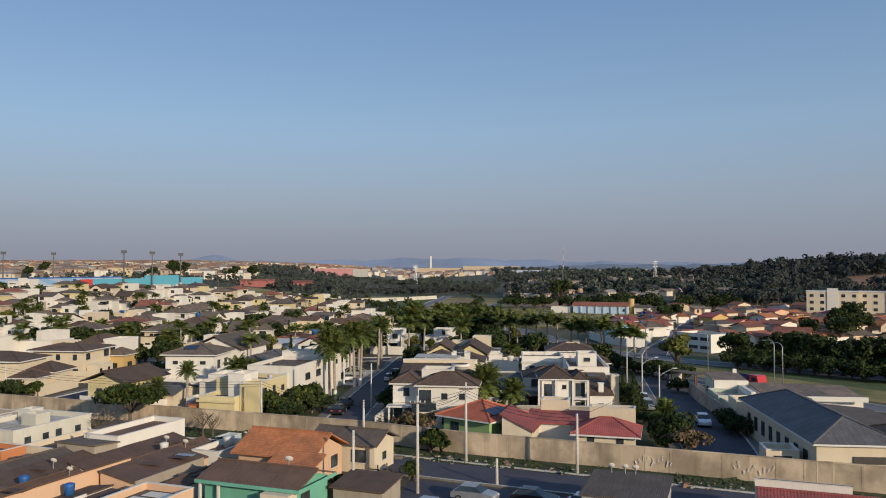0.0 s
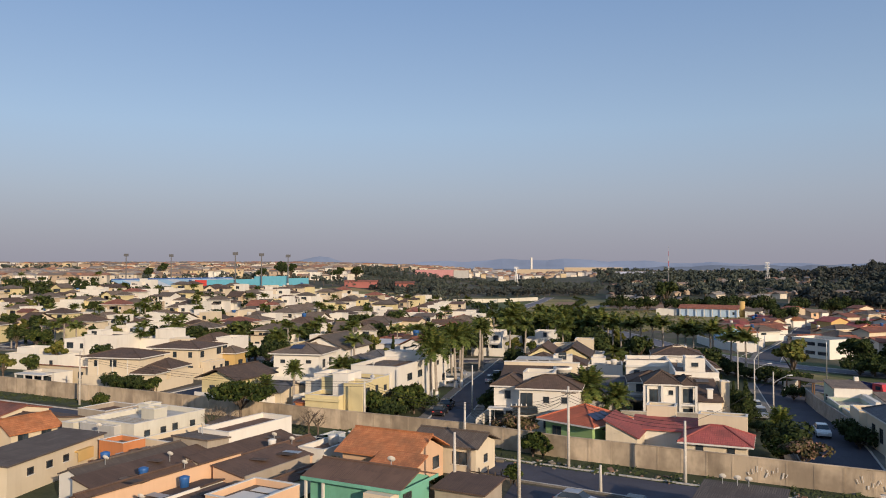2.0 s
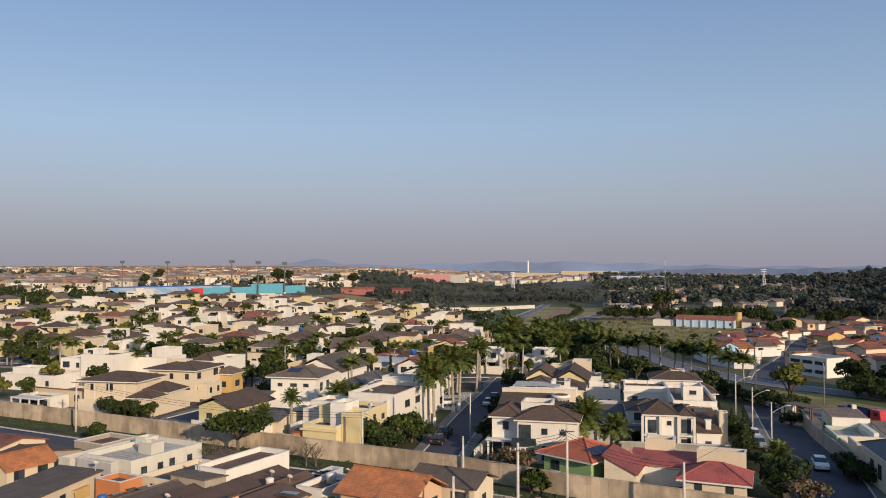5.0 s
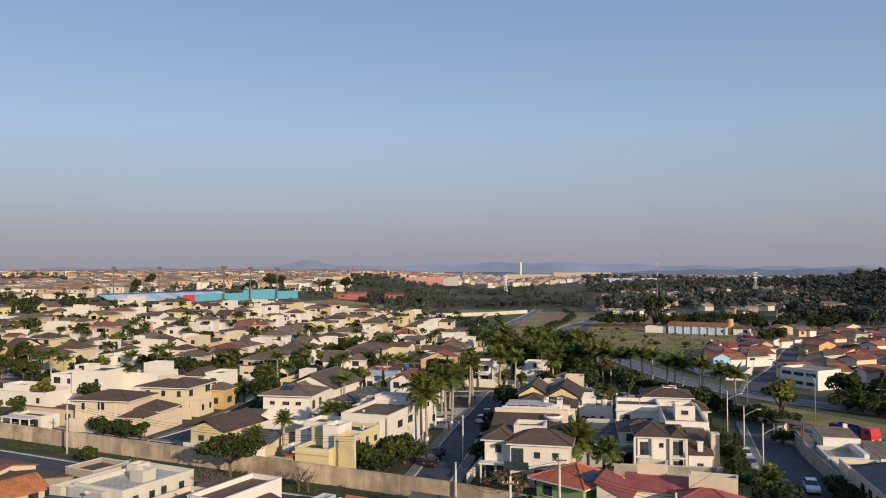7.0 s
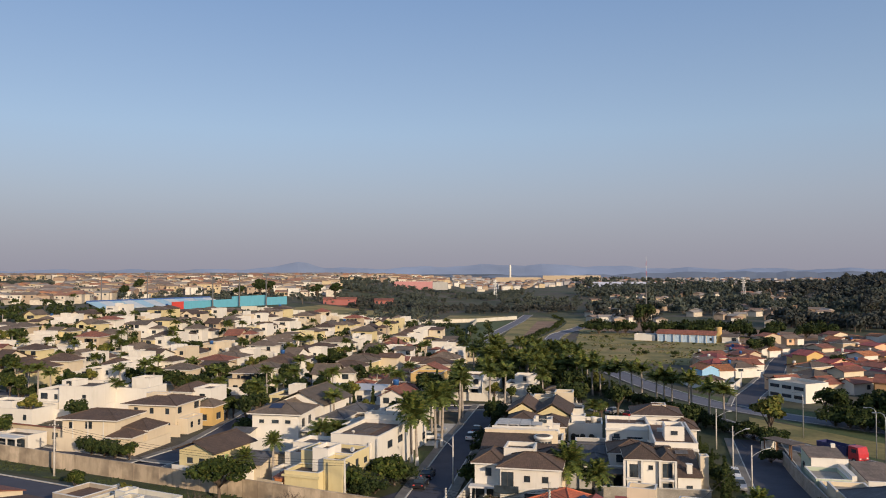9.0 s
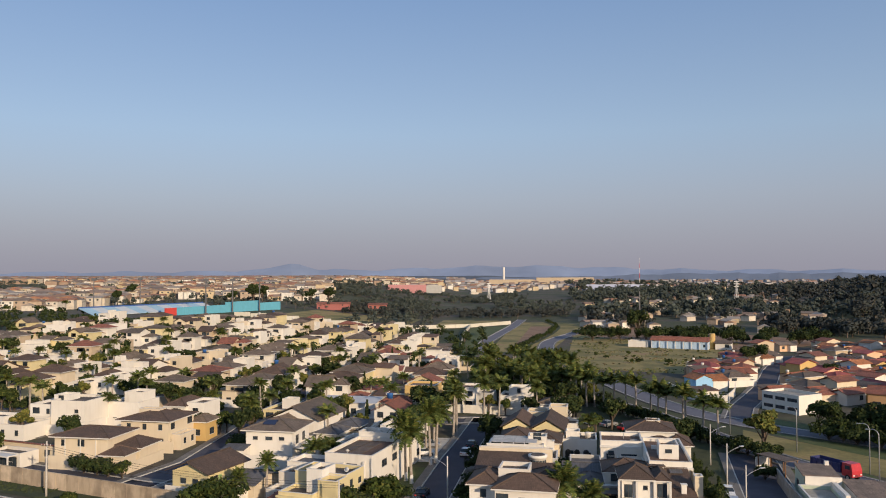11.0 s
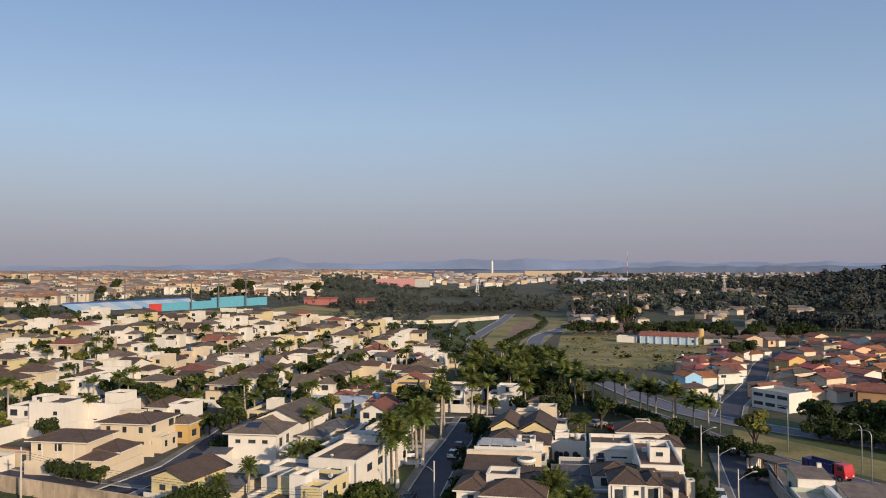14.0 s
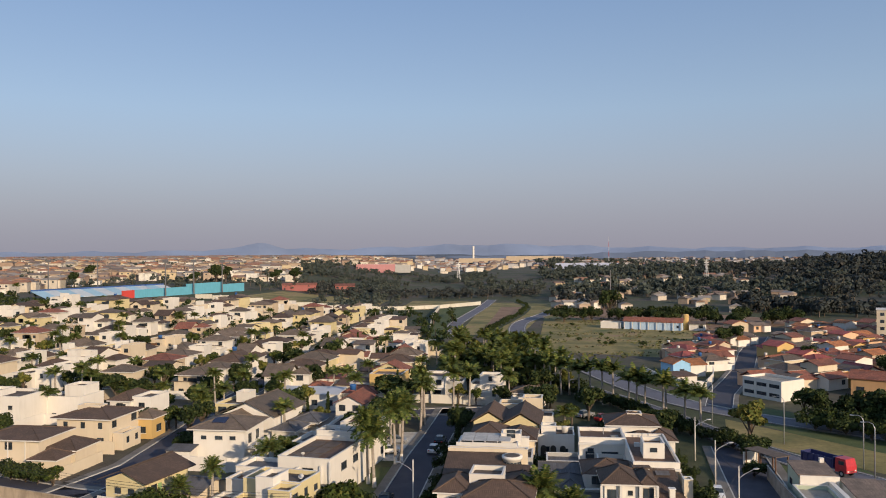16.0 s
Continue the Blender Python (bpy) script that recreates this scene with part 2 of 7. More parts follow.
# far slope leaves: paler and bluer, with the distance haze in their colour
LEAFB = leafy("haze_blue_leaves", (0.052, 0.068, 0.068), (0.080, 0.098, 0.088), (0.105, 0.110, 0.085))
LEAFY = leafy("yellowing_leaves", (0.06, 0.08, 0.02), (0.16, 0.16, 0.04), (0.24, 0.20, 0.06))
PALML = leafy("palm_fronds", (0.042, 0.068, 0.020), (0.125, 0.16, 0.042), (0.22, 0.20, 0.06))
FLOWER = leafy("pink_blossom", (0.04, 0.05, 0.02), (0.13, 0.10, 0.06), (0.36, 0.20, 0.18))
SOLAR = plain("solar_cells", (0.02, 0.025, 0.06), 0.15)
TANKB = plain("blue_tank", (0.03, 0.12, 0.35), 0.5)
BLUESTAND = paint("stadium_blue", (0.12, 0.40, 0.54), 0.3)
RUBBER = plain("rubber", (0.02, 0.02, 0.02), 0.8)


# ---- mesh tools ----
class Geo:
    """Collects faces; mesh() links them with a UV in metres that runs along and up each face."""

    def __init__(self):
        self.v, self.f = [], []

    def face(self, *pts):
        n = len(self.v)
        self.v.extend(tuple(p) for p in pts)
        self.f.append(tuple(range(n, n + len(pts))))
        return self

    def solid(self, verts, faces):
        n = len(self.v)
        self.v.extend(tuple(p) for p in verts)
        self.f.extend(tuple(n + i for i in f) for f in faces)
        return self

    def box(self, x0, y0, z0, x1, y1, z1, m=None):
        pts = [(x0, y0, z0), (x1, y0, z0), (x1, y1, z0), (x0, y1, z0), (x0, y0, z1), (x1, y0, z1), (x1, y1, z1), (x0, y1, z1)]
        if m is not None:
            pts = [m @ Vector(p) for p in pts]
        return self.solid(pts, [(0, 3, 2, 1), (4, 5, 6, 7), (0, 1, 5, 4), (1, 2, 6, 5), (2, 3, 7, 6), (3, 0, 4, 7)])

    def tube(self, pts, radii, n=8, caps=True):
        rings = []
        for i, p in enumerate(pts):
            p = Vector(p)
            d = Vector(pts[min(i + 1, len(pts) - 1)]) - Vector(pts[max(i - 1, 0)])
            d.normalize()
            s = d.cross(Vector((0.3, 1, 0.2))).normalized()
            t = d.cross(s)
            rings.append([p + (s * math.cos(2 * math.pi * k / n) + t * math.sin(2 * math.pi * k / n)) * radii[i] for k in range(n)])
        verts = [q for r in rings for q in r]
        faces = [(i * n + k, (i + 1) * n + k, (i + 1) * n + (k + 1) % n, i * n + (k + 1) % n) for i in range(len(pts) - 1) for k in range(n)]
        if caps:
            faces += [tuple(range(n)), tuple(range((len(pts) - 1) * n + n - 1, (len(pts) - 1) * n - 1, -1))]
        return self.solid(verts, faces)

    def mesh(self, name, mat, smooth=False):
        me = bpy.data.meshes.new(name)
        me.from_pydata(self.v, [], self.f)
        if mat:
            me.materials.append(mat)
        if smooth:
            me.polygons.foreach_set("use_smooth", [True] * len(me.polygons))
        if len(self.f) > 900:  # leaves and far masses carry no pattern
            me.update()
            return me
        uv = np.empty((len(me.loops), 2), np.float32)
        co = np.array(self.v, np.float64).reshape(-1, 3)
        k = 0
        for f in self.f:
            p = co[list(f)]
            nrm = np.cross(p[1] - p[0], p[-1] - p[0])
            ln = np.linalg.norm(nrm)
            nrm = nrm / ln if ln > 1e-12 else np.array((0, 0, 1.0))
            if abs(nrm[2]) > 0.995:
                u, w = np.array((1.0, 0, 0)), np.array((0, 1.0, 0))
            else:
                u = np.array((-nrm[1], nrm[0], 0))
                u /= np.linalg.norm(u)
                w = np.cross(nrm, u)
            uv[k:k + len(f), 0], uv[k:k + len(f), 1] = p @ u, p @ w
            k += len(f)
        layer = me.uv_layers.new(name="UVMap")
        layer.data.foreach_set("uv", uv.ravel())
        me.update()
        return me


def part(name, geo, mat, parent, label="", smooth=False, at=None):
    me = geo if isinstance(geo, bpy.types.Mesh) else geo.mesh(name, mat, smooth)
    ob = new(name, me)
    ob.parent = parent
    if at is not None:
        ob.matrix_basis = at
    if label:
        ob["label"] = label
    return ob


def thing(name, label, category, m=None, group="", kind=""):
    ob = new(name)
    ob.empty_display_size = 0.5
    if m is not None:
        ob.matrix_basis = m
    return tagged(ob, label, category, group, kind)


def single(name, geo, mat, label, category, m=None, group="", kind="", smooth=False):
    ob = new(name, geo.mesh(name, mat, smooth) if isinstance(geo, Geo) else geo)
    if m is not None:
        ob.matrix_basis = m
    return tagged(ob, label, category, group, kind)


def ss(a, b, t):
    t = min(1.0, max(0.0, (t - a) / (b - a)))
    return t * t * (3 - 2 * t)


def ground_z(x, y):
    z = 10.0 * ss(-60, -200, x) * ss(180, 440, y)
    z += 11.0 * ss(-40, -330, x) * ss(520, 950, y) * (1 - 0.9 * ss(1300, 2300, y))
    z += 22.0 * math.exp(-((x - 410) / 160) ** 2 - ((y - 760) / 220) ** 2)
    z += 7.0 * ss(560, 900, y) * ss(-80, 40, x) * (1 - ss(150, 400, x)) * (1 - ss(1300, 2200, y))
    z += 6.0 * ss(1300, 2000, y) * ss(-400, 200, x)
    return z


def along(pts, step):
    """Points every step metres along a polyline, with the way it heads."""
    out = []
    for (x0, y0), (x1, y1) in zip(pts, pts[1:]):
        ln = math.hypot(x1 - x0, y1 - y0)
        n = max(1, round(ln / step))
        for i in range(n):
            k = i / n
            out.append((x0 + (x1 - x0) * k, y0 + (y1 - y0) * k, math.atan2(y1 - y0, x1 - x0)))
    out.append((*pts[-1], out[-1][2]))
    return out


def smooth_line(pts, n=6):
    """A Catmull-Rom curve through the points."""
    p = [pts[0], *pts, pts[-1]]
    out = []
    for i in range(1, len(p) - 2):
        for k in range(n):
            t = k / n
            out.append(tuple(0.5 * (2 * p[i][j] + (p[i + 1][j] - p[i - 1][j]) * t + (2 * p[i - 1][j] - 5 * p[i][j] + 4 * p[i + 1][j] - p[i + 2][j]) * t * t
                                    + (3 * p[i][j] - p[i - 1][j] - 3 * p[i + 1][j] + p[i + 2][j]) * t ** 3) for j in (0, 1)))
    out.append(tuple(pts[-1]))
    return out


def offset_line(pts, d):
    """The polyline moved d metres to its left."""
    out = []
    for i, p in enumerate(pts):
        a, b = pts[max(i - 1, 0)], pts[min(i + 1, len(pts) - 1)]
        ln = math.hypot(b[0] - a[0], b[1] - a[1])
        out.append((p[0] - (b[1] - a[1]) / ln * d, p[1] + (b[0] - a[0]) / ln * d))
    return out


def strip(geo, pts, d0, d1, z0, z1=None):
    """A band between two offsets of a polyline; with z1 a solid band from z0 to z1."""
    left, right = offset_line(pts, d1), offset_line(pts, d0)
    gz = [ground_z(*p) for p in pts]
    top = z0 if z1 is None else z1
    for i in range(len(pts) - 1):
        a, b, c, d = right[i], right[i + 1], left[i + 1], left[i]
        geo.face((*a, gz[i] + top), (*b, gz[i + 1] + top), (*c, gz[i + 1] + top), (*d, gz[i] + top))
        if z1 is not None:
            geo.face((*a, gz[i] + z0), (*b, gz[i + 1] + z0), (*b, gz[i + 1] + top), (*a, gz[i] + top))
            geo.face((*c, gz[i + 1] + z0), (*d, gz[i] + z0), (*d, gz[i] + top), (*c, gz[i + 1] + top))
    return geo

# ---- ground, roads, walls ----
def ground_material():
    m, nt, b = shader("ground_soil_and_grass", 0.95)
    o = nt.nodes.new("ShaderNodeNewGeometry").outputs["Position"]
    n1, n2, n3 = noise_node(nt, o, 0.02, 5), noise_node(nt, o, 0.3, 4), noise_node(nt, o, 3.0, 3)
    green = ramp(nt, n2, [(0.3, (0.026, 0.038, 0.012)), (0.7, (0.070, 0.078, 0.028))])
    bare = ramp(nt, n2, [(0.3, (0.060, 0.050, 0.040)), (0.7, (0.12, 0.098, 0.072))])
    col = mixed(nt, ramp(nt, n1, [(0.45, (0, 0, 0)), (0.6, (1, 1, 1))]), green, bare)
    # distance haze put into the colour: blends to blue-grey from y 1100 to 2600
    sep = nt.nodes.new("ShaderNodeSeparateXYZ")
    nt.links.new(o, sep.inputs[0])
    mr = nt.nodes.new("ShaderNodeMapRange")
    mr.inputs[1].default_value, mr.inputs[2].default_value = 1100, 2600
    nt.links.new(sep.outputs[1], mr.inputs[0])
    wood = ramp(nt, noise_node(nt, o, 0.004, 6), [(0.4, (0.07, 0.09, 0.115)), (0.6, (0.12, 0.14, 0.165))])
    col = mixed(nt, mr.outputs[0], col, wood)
    col = mixed(nt, 1.0, col, ramp(nt, n3, [(0.3, (0.75,) * 3), (0.7, (1.15,) * 3)]), "MULTIPLY")
    nt.links.new(col, b.inputs["Base Color"])
    bumped(nt, b, n3, 0.5, 0.05)
    return m


def build_ground():
    g = Geo()
    xs = [math.copysign(abs(k / 40) ** 2.2 * 3600, k) for k in range(-40, 41)]
    ys = [-600, -300, -120, -40] + [20 * k for k in range(55)] + [1080 + 30 * k + 3.2 * k * k for k in range(1, 31)]
    n = len(xs)
    verts = [(x, y, ground_z(x, y)) for y in ys for x in xs]
    faces = [(j * n + i, j * n + i + 1, (j + 1) * n + i + 1, (j + 1) * n + i) for j in range(len(ys) - 1) for i in range(n - 1)]
    g.solid(verts, faces)
    single("ground", g, ground_material(), "grass and bare reddish soil ground, coloured haze-blue towards the horizon", "ground", kind="structure", smooth=True)


build_ground()

WALL_LINE = [(-135, 143), (-52, 114), (-10, 99.3), (2.5, 92.9), (62, 70)]
S1 = [(-14.4, 108), (-13.3, 130), (-12.3, 148), (-11.0, 162), (-9.9, 178), (-9.2, 189)]
S2 = [(-63, 121.5), (-58.5, 140), (-59.5, 165), (-62, 200), (-62, 300), (-62, 420)]
CROSS = [(-2, 187.5), (-26, 183), (-46, 182), (-62, 183), (-110, 190), (-190, 202), (-290, 214)]
INNER = [(-125, 146), (-95, 136), (-63, 124.5), (-50, 121)]
FRONT = [(-150, 138), (-52, 103), (-10, 90), (4, 84), (62, 60)]
ROAD_R = [(30, 84), (34, 103), (39.5, 140), (42, 156)]
AVENUE = smooth_line([(52, 560), (43, 520), (36, 482), (23, 434), (11.3, 392), (8.8, 342), (11.4, 308), (17, 285), (23.5, 262), (30, 234), (35.4, 214), (41.5, 199), (47.5, 189.5), (54, 182), (63, 173.5), (77, 161), (100, 141), (130, 112)])
AVENUE_W = smooth_line([(-3, 570), (-6, 530), (-8.5, 498), (-16, 425), (-19.4, 383), (-16.7, 348), (-8, 305), (2, 270), (12, 242), (22.5, 214), (29.2, 200), (35.8, 183), (41.5, 166), (47, 152), (56, 136), (72, 114), (96, 86)])
CANAL = smooth_line([(4.7, 584), (14, 540), (18.8, 500), (14, 450), (6.9, 408), (1.5, 380), (-1.8, 358), (-5, 335)])
STREET_N = [(49, 192), (54, 208), (62, 226), (72, 250), (84, 285), (104, 335)]
STREETS_W = [[(x, 145 + (-x - 60) * 0.28), (x, 300), (x, 400)] for x in (-105, -148, -192, -236)]


def road(name, label, pts, width, pave=1.6, step=8.0, mat=None):
    pts = [(x, y) for x, y, _ in along(pts, step)]
    r = single(name, strip(Geo(), pts, -width / 2, width / 2, 0.05), mat or ASPHALT, label, "road", kind="structure")
    if pave:
        for s in (1, -1):
            a, b = sorted((s * width / 2, s * (width / 2 + 0.18)))
            part("kerb", strip(Geo(), pts, a, b, -0.1, 0.2), KERB, r, "pale concrete kerb")
            a, b = sorted((s * (width / 2 + 0.18), s * (width / 2 + pave)))
            part("footpath", strip(Geo(), pts, a, b, -0.1, 0.18), PAVING, r, "worn concrete footpath")
    return r


road("road_central", "dark asphalt residential street with pale kerbs", S1, 5.2)
road("road_west", "dark asphalt residential street between villas", S2, 6.4)
road("road_cross", "dark asphalt cross street among villas", CROSS, 6.0)
road("road_inner", "asphalt lane inside the boundary wall", INNER, 6.0)
road("road_front", "shaded asphalt road in front of the boundary wall", FRONT, 7.0, 0.3)
road("road_east", "dark shaded asphalt road beside a long wall", ROAD_R, 8.0)
road("avenue", "grey asphalt avenue curving through grass", AVENUE, 6.4, 0.7, mat=OLDROAD)
road("avenue_west", "grey asphalt carriageway bending beside a green field", AVENUE_W, 5.6, 0.7, mat=OLDROAD)
road("road_north", "asphalt street climbing between red-roofed houses", STREET_N, 5.6, 1.2)
for pts in STREETS_W:
    road("road_villa", "dark asphalt residential street between villas", pts, 6.0)


def patch(name, label, mat, pts, z=0.03):
    """A flat or draped piece of ground cover, cut into bands."""
    (ax, ay), (bx, by), (cx, cy), (dx, dy) = pts
    g, n = Geo(), 10
    for i in range(n):
        for j in range(n):
            q = []
            for u, w in ((i, j), (i + 1, j), (i + 1, j + 1), (i, j + 1)):
                u, w = u / n, w / n
                x = (ax * (1 - u) + bx * u) * (1 - w) + (dx * (1 - u) + cx * u) * w
                y = (ay * (1 - u) + by * u) * (1 - w) + (dy * (1 - u) + cy * u) * w
                q.append((x, y, ground_z(x, y) + z))
            g.face(*q)
    single(name, g, mat, label, "ground", kind="structure")


patch("ground_field", "dry yellow-green grass field", DRYGRASS, [(14, 290), (66, 268), (92, 345), (26, 440)], 0.035)
patch("ground_field", "dry grass and red soil behind the school", SOIL, [(26, 440), (92, 345), (150, 400), (50, 520)], 0.033)
patch("ground_park", "bright green mown grass field", GRASS, [(-26.5, 325), (-20, 325), (-12, 500), (-33.5, 486)], 0.03)
patch("ground_meadow", "rough green meadow between the villas and a long wall", WEEDS, [(-30, 330), (-27.5, 330), (-35, 486), (-95, 462)], 0.031)
patch("ground_scrub", "dry tan scrub behind the long wall", DRYGRASS, [(-120, 468), (-14, 524), (-20, 560), (-120, 520)], 0.052)
patch("ground_median", "mown grass between two carriageways", DRYGRASS, [(-16, 345), (8, 330), (40, 540), (-6, 540)], 0.025)
patch("ground_median", "tan bare soil beside the drain", SOIL, [(-6, 360), (-1, 360), (16, 500), (3, 500)], 0.034)
single("ground_drain", strip(Geo(), CANAL, -2.2, 2.2, 0.045), WEEDS, "overgrown dark storm drain between carriageways", "ground", kind="structure")
patch("ground_forecourt", "patched asphalt forecourt with parked cars", ASPHALT, [(-5, 66), (40, 50), (46, 62), (-3, 82)], 0.04)
patch("ground_slope", "dark grass slope below the avenue", GRASS, [(37, 98), (62, 96), (58, 146), (40, 172)], 0.026)
patch("ground_junction", "asphalt where the street widens by the wall", ASPHALT, [(-22.5, 108.5), (-10.5, 102.5), (-10.8, 112), (-17, 117)], 0.045)
patch("ground_scrub", "dry scrub before the stadium wall", DRYGRASS, [(-160, 456), (-40, 480), (-36, 560), (-150, 560)], 0.05)
patch("ground_hillside", "bare reddish soil on a wooded hillside", SOIL, [(285, 545), (450, 545), (540, 650), (300, 650)], 0.2)
patch("ground_bank", "rough green verge between the carriageways", GRASS, [(26, 226), (92, 98), (118, 116), (34, 224)], 0.028)
patch("ground_bank", "dry tan grass bank above the lower carriageway", DRYGRASS, [(43, 165), (96, 89), (106, 97), (47, 180)], 0.038)
patch("ground_verge", "rough grass verge under the boundary wall", WEEDS, [(-10, 93), (60, 65), (60, 69.5), (-8, 98)], 0.06)
patch("ground_verge", "rough grass verge under the boundary wall", WEEDS, [(-130, 136), (-12, 95), (-10, 99), (-130, 141)], 0.06)


def boundary_wall(name, label, pts, height, bay, mat, post=True):
    """A rendered panel wall: each bay is a panel between posts under a coping."""
    top = thing(name, label, "wall", kind="structure")
    panels = {}
    pp = along(pts, bay)
    for i, ((x, y, a), (x1, y1, _)) in enumerate(zip(pp, pp[1:])):
        ln = round(math.hypot(x1 - x, y1 - y), 2)
        a = math.atan2(y1 - y, x1 - x)
        if ln not in panels:
            g = Geo().box(0.1, -0.08, -0.3, ln - 0.1, 0.08, height - 0.1)
            c = Geo().box(0.0, -0.13, height - 0.1, ln, 0.13, height)
            p = Geo().box(-0.1, -0.1, -0.3, 0.1, 0.1, height - 0.1)
            panels[ln] = (g.mesh("panel", mat), c.mesh("coping", mat), p.mesh("post", mat))
        m = pose(x, y, ground_z(x, y), 0, 0, math.degrees(a))
        for nm, me in zip(("panel", "coping", "post"), panels[ln]):
            if nm != "post" or post:
                part(nm, me, None, top, at=m)
    return top


def stained_wall():
    """Old render: soot runs from the coping, patched panels and damp blotches."""
    m, nt, b = shader("stained_wall_render", 0.92)
    o = nt.nodes.new("ShaderNodeNewGeometry").outputs["Position"]
    runs = noise_node(nt, mapped(nt, o, 0.55, 0.55, 0.16), 1.0, 5, 0.65)
    blot = noise_node(nt, o, 0.22, 4)
    fine = noise_node(nt, o, 6.0, 4)
    col = mixed(nt, ramp(nt, runs, [(0.46, (0, 0, 0)), (0.72, (0.6,) * 3)]), (0.60, 0.49, 0.36), (0.22, 0.17, 0.125))
    col = mixed(nt, ramp(nt, blot, [(0.45, (0, 0, 0)), (0.62, (0.7,) * 3)]), col, (0.24, 0.19, 0.14))
    info = nt.nodes.new("ShaderNodeObjectInfo").outputs["Random"]
    col = mixed(nt, 1.0, col, ramp(nt, info, [(0, (0.75, 0.73, 0.7)), (1, (1.1, 1.08, 1.05))]), "MULTIPLY")
    nt.links.new(col, b.inputs["Base Color"])
    bumped(nt, b, fine, 0.4, 0.02)
    return m


WALLMAT = stained_wall()
BW = boundary_wall("boundary_wall", "stained beige concrete panel wall round the villas", WALL_LINE, 2.6, 2.6, WALLMAT)
for k in range(20):  # unreadable paint scrawl on the wall
    gx = 20.6 + (k % 10) * 0.36 + (9.2 if k > 9 else 0)
    part("paint_mark", Geo().box(-0.03, -0.012, 0, 0.03 + 0.06 * (k % 4 == 0), 0.0, 0.35 + 0.15 * (k % 3)), MARKS, BW, "faded white paint scrawl", at=pose(gx, 92.9 - (gx - 2.5) * 0.3849 - 0.2, 0.7 + 0.2 * (k % 4), 0, 12 * (k % 5 - 2), -21.05))
boundary_wall("field_wall", "long pale wall along the green field", [(-170, 452), (-60, 475), (-34, 489), (-10, 520)], 2.2, 9, PALEGREY, False)
boundary_wall("field_wall", "low pale wall beside the mown field", [(-27, 330), (-33, 420), (-34, 488)], 2.0, 9, PALEGREY, False)

# ---- houses ----
WIN = {}


def window_mesh(w, h):
    key = (round(w, 1), round(h, 1))
    if key not in WIN:
        w, h = key
        f = Geo()
        f.box(-w / 2 - 0.06, -0.05, -0.06, w / 2 + 0.06, 0.02, 0.0)
        f.box(-w / 2 - 0.06, -0.05, h, w / 2 + 0.06, 0.02, h + 0.06)
        f.box(-w / 2 - 0.06, -0.05, 0.0, -w / 2, 0.02, h)
        f.box(w / 2, -0.05, 0.0, w / 2 + 0.06, 0.02, h)
        if w > 0.9:
            f.box(-0.03, -0.04, 0, 0.03, 0.02, h)
        p = Geo().box(-w / 2, -0.02, 0, w / 2, 0.02, h)
        s = Geo().box(-w / 2 - 0.15, -0.14, -0.14, w / 2 + 0.15, 0.02, -0.06)
        WIN[key] = (f.mesh("window_frame", FRAME), p.mesh("pane", GLASS), s.mesh("sill", TRIM))
    return WIN[key]


SIDES = {"s": 0, "e": 90, "n": 180, "w": 270}


SILLS = [True]


def far_window_mesh(w, h):
    key = ("far", round(w, 1), round(h, 1))
    if key not in WIN:
        def ring(e, y):
            return [(-w / 2 - e, y, -e), (w / 2 + e, y, -e), (w / 2 + e, y, h + e), (-w / 2 - e, y, h + e)]
        verts = ring(0.08, 0.02) + ring(0.08, -0.06) + ring(0.0, -0.06) + ring(0.0, -0.01)
        faces = [(r * 4 + k, r * 4 + (k + 1) % 4, r * 4 + 4 + (k + 1) % 4, r * 4 + 4 + k) for r in range(3) for k in range(4)] + [(12, 13, 14, 15)]
        me = Geo().solid(verts, faces).mesh("window", FRAME)
        me.materials.append(GLASS)
        me.polygons[12].material_index = 1
        WIN[key] = me
    return WIN[key]


def window(parent, x, y, z, side, w=1.2, h=1.1):
    """side: the compass side of the volume that the window looks to, in the house's own axes."""
    if parent.location.y > 235:
        return part("window", far_window_mesh(w, h), None, parent, at=pose(x, y, z, 0, 0, SIDES[side]))
    f, p, s = window_mesh(w, h)
    win = part("window", f, None, parent, at=pose(x, y, z, 0, 0, SIDES[side]))
    part("pane", p, None, win)
    if SILLS[0]:
        part("sill", s, None, win)
    return win


def door(parent, x, y, z, side, w=0.9, h=2.1, mat=None, name="door", label=""):
    g = Geo().box(-w / 2, -0.05, 0, w / 2, 0.02, h)
    for k in range(1, 4 if w > 1.5 else 2):
        g.box(-w / 2 + 0.08, -0.065, h * k / 4, w / 2 - 0.08, -0.05, h * k / 4 + 0.04)
    return part(name, g, mat or WOODD, parent, label, at=pose(x, y, z, 0, 0, SIDES[side]))


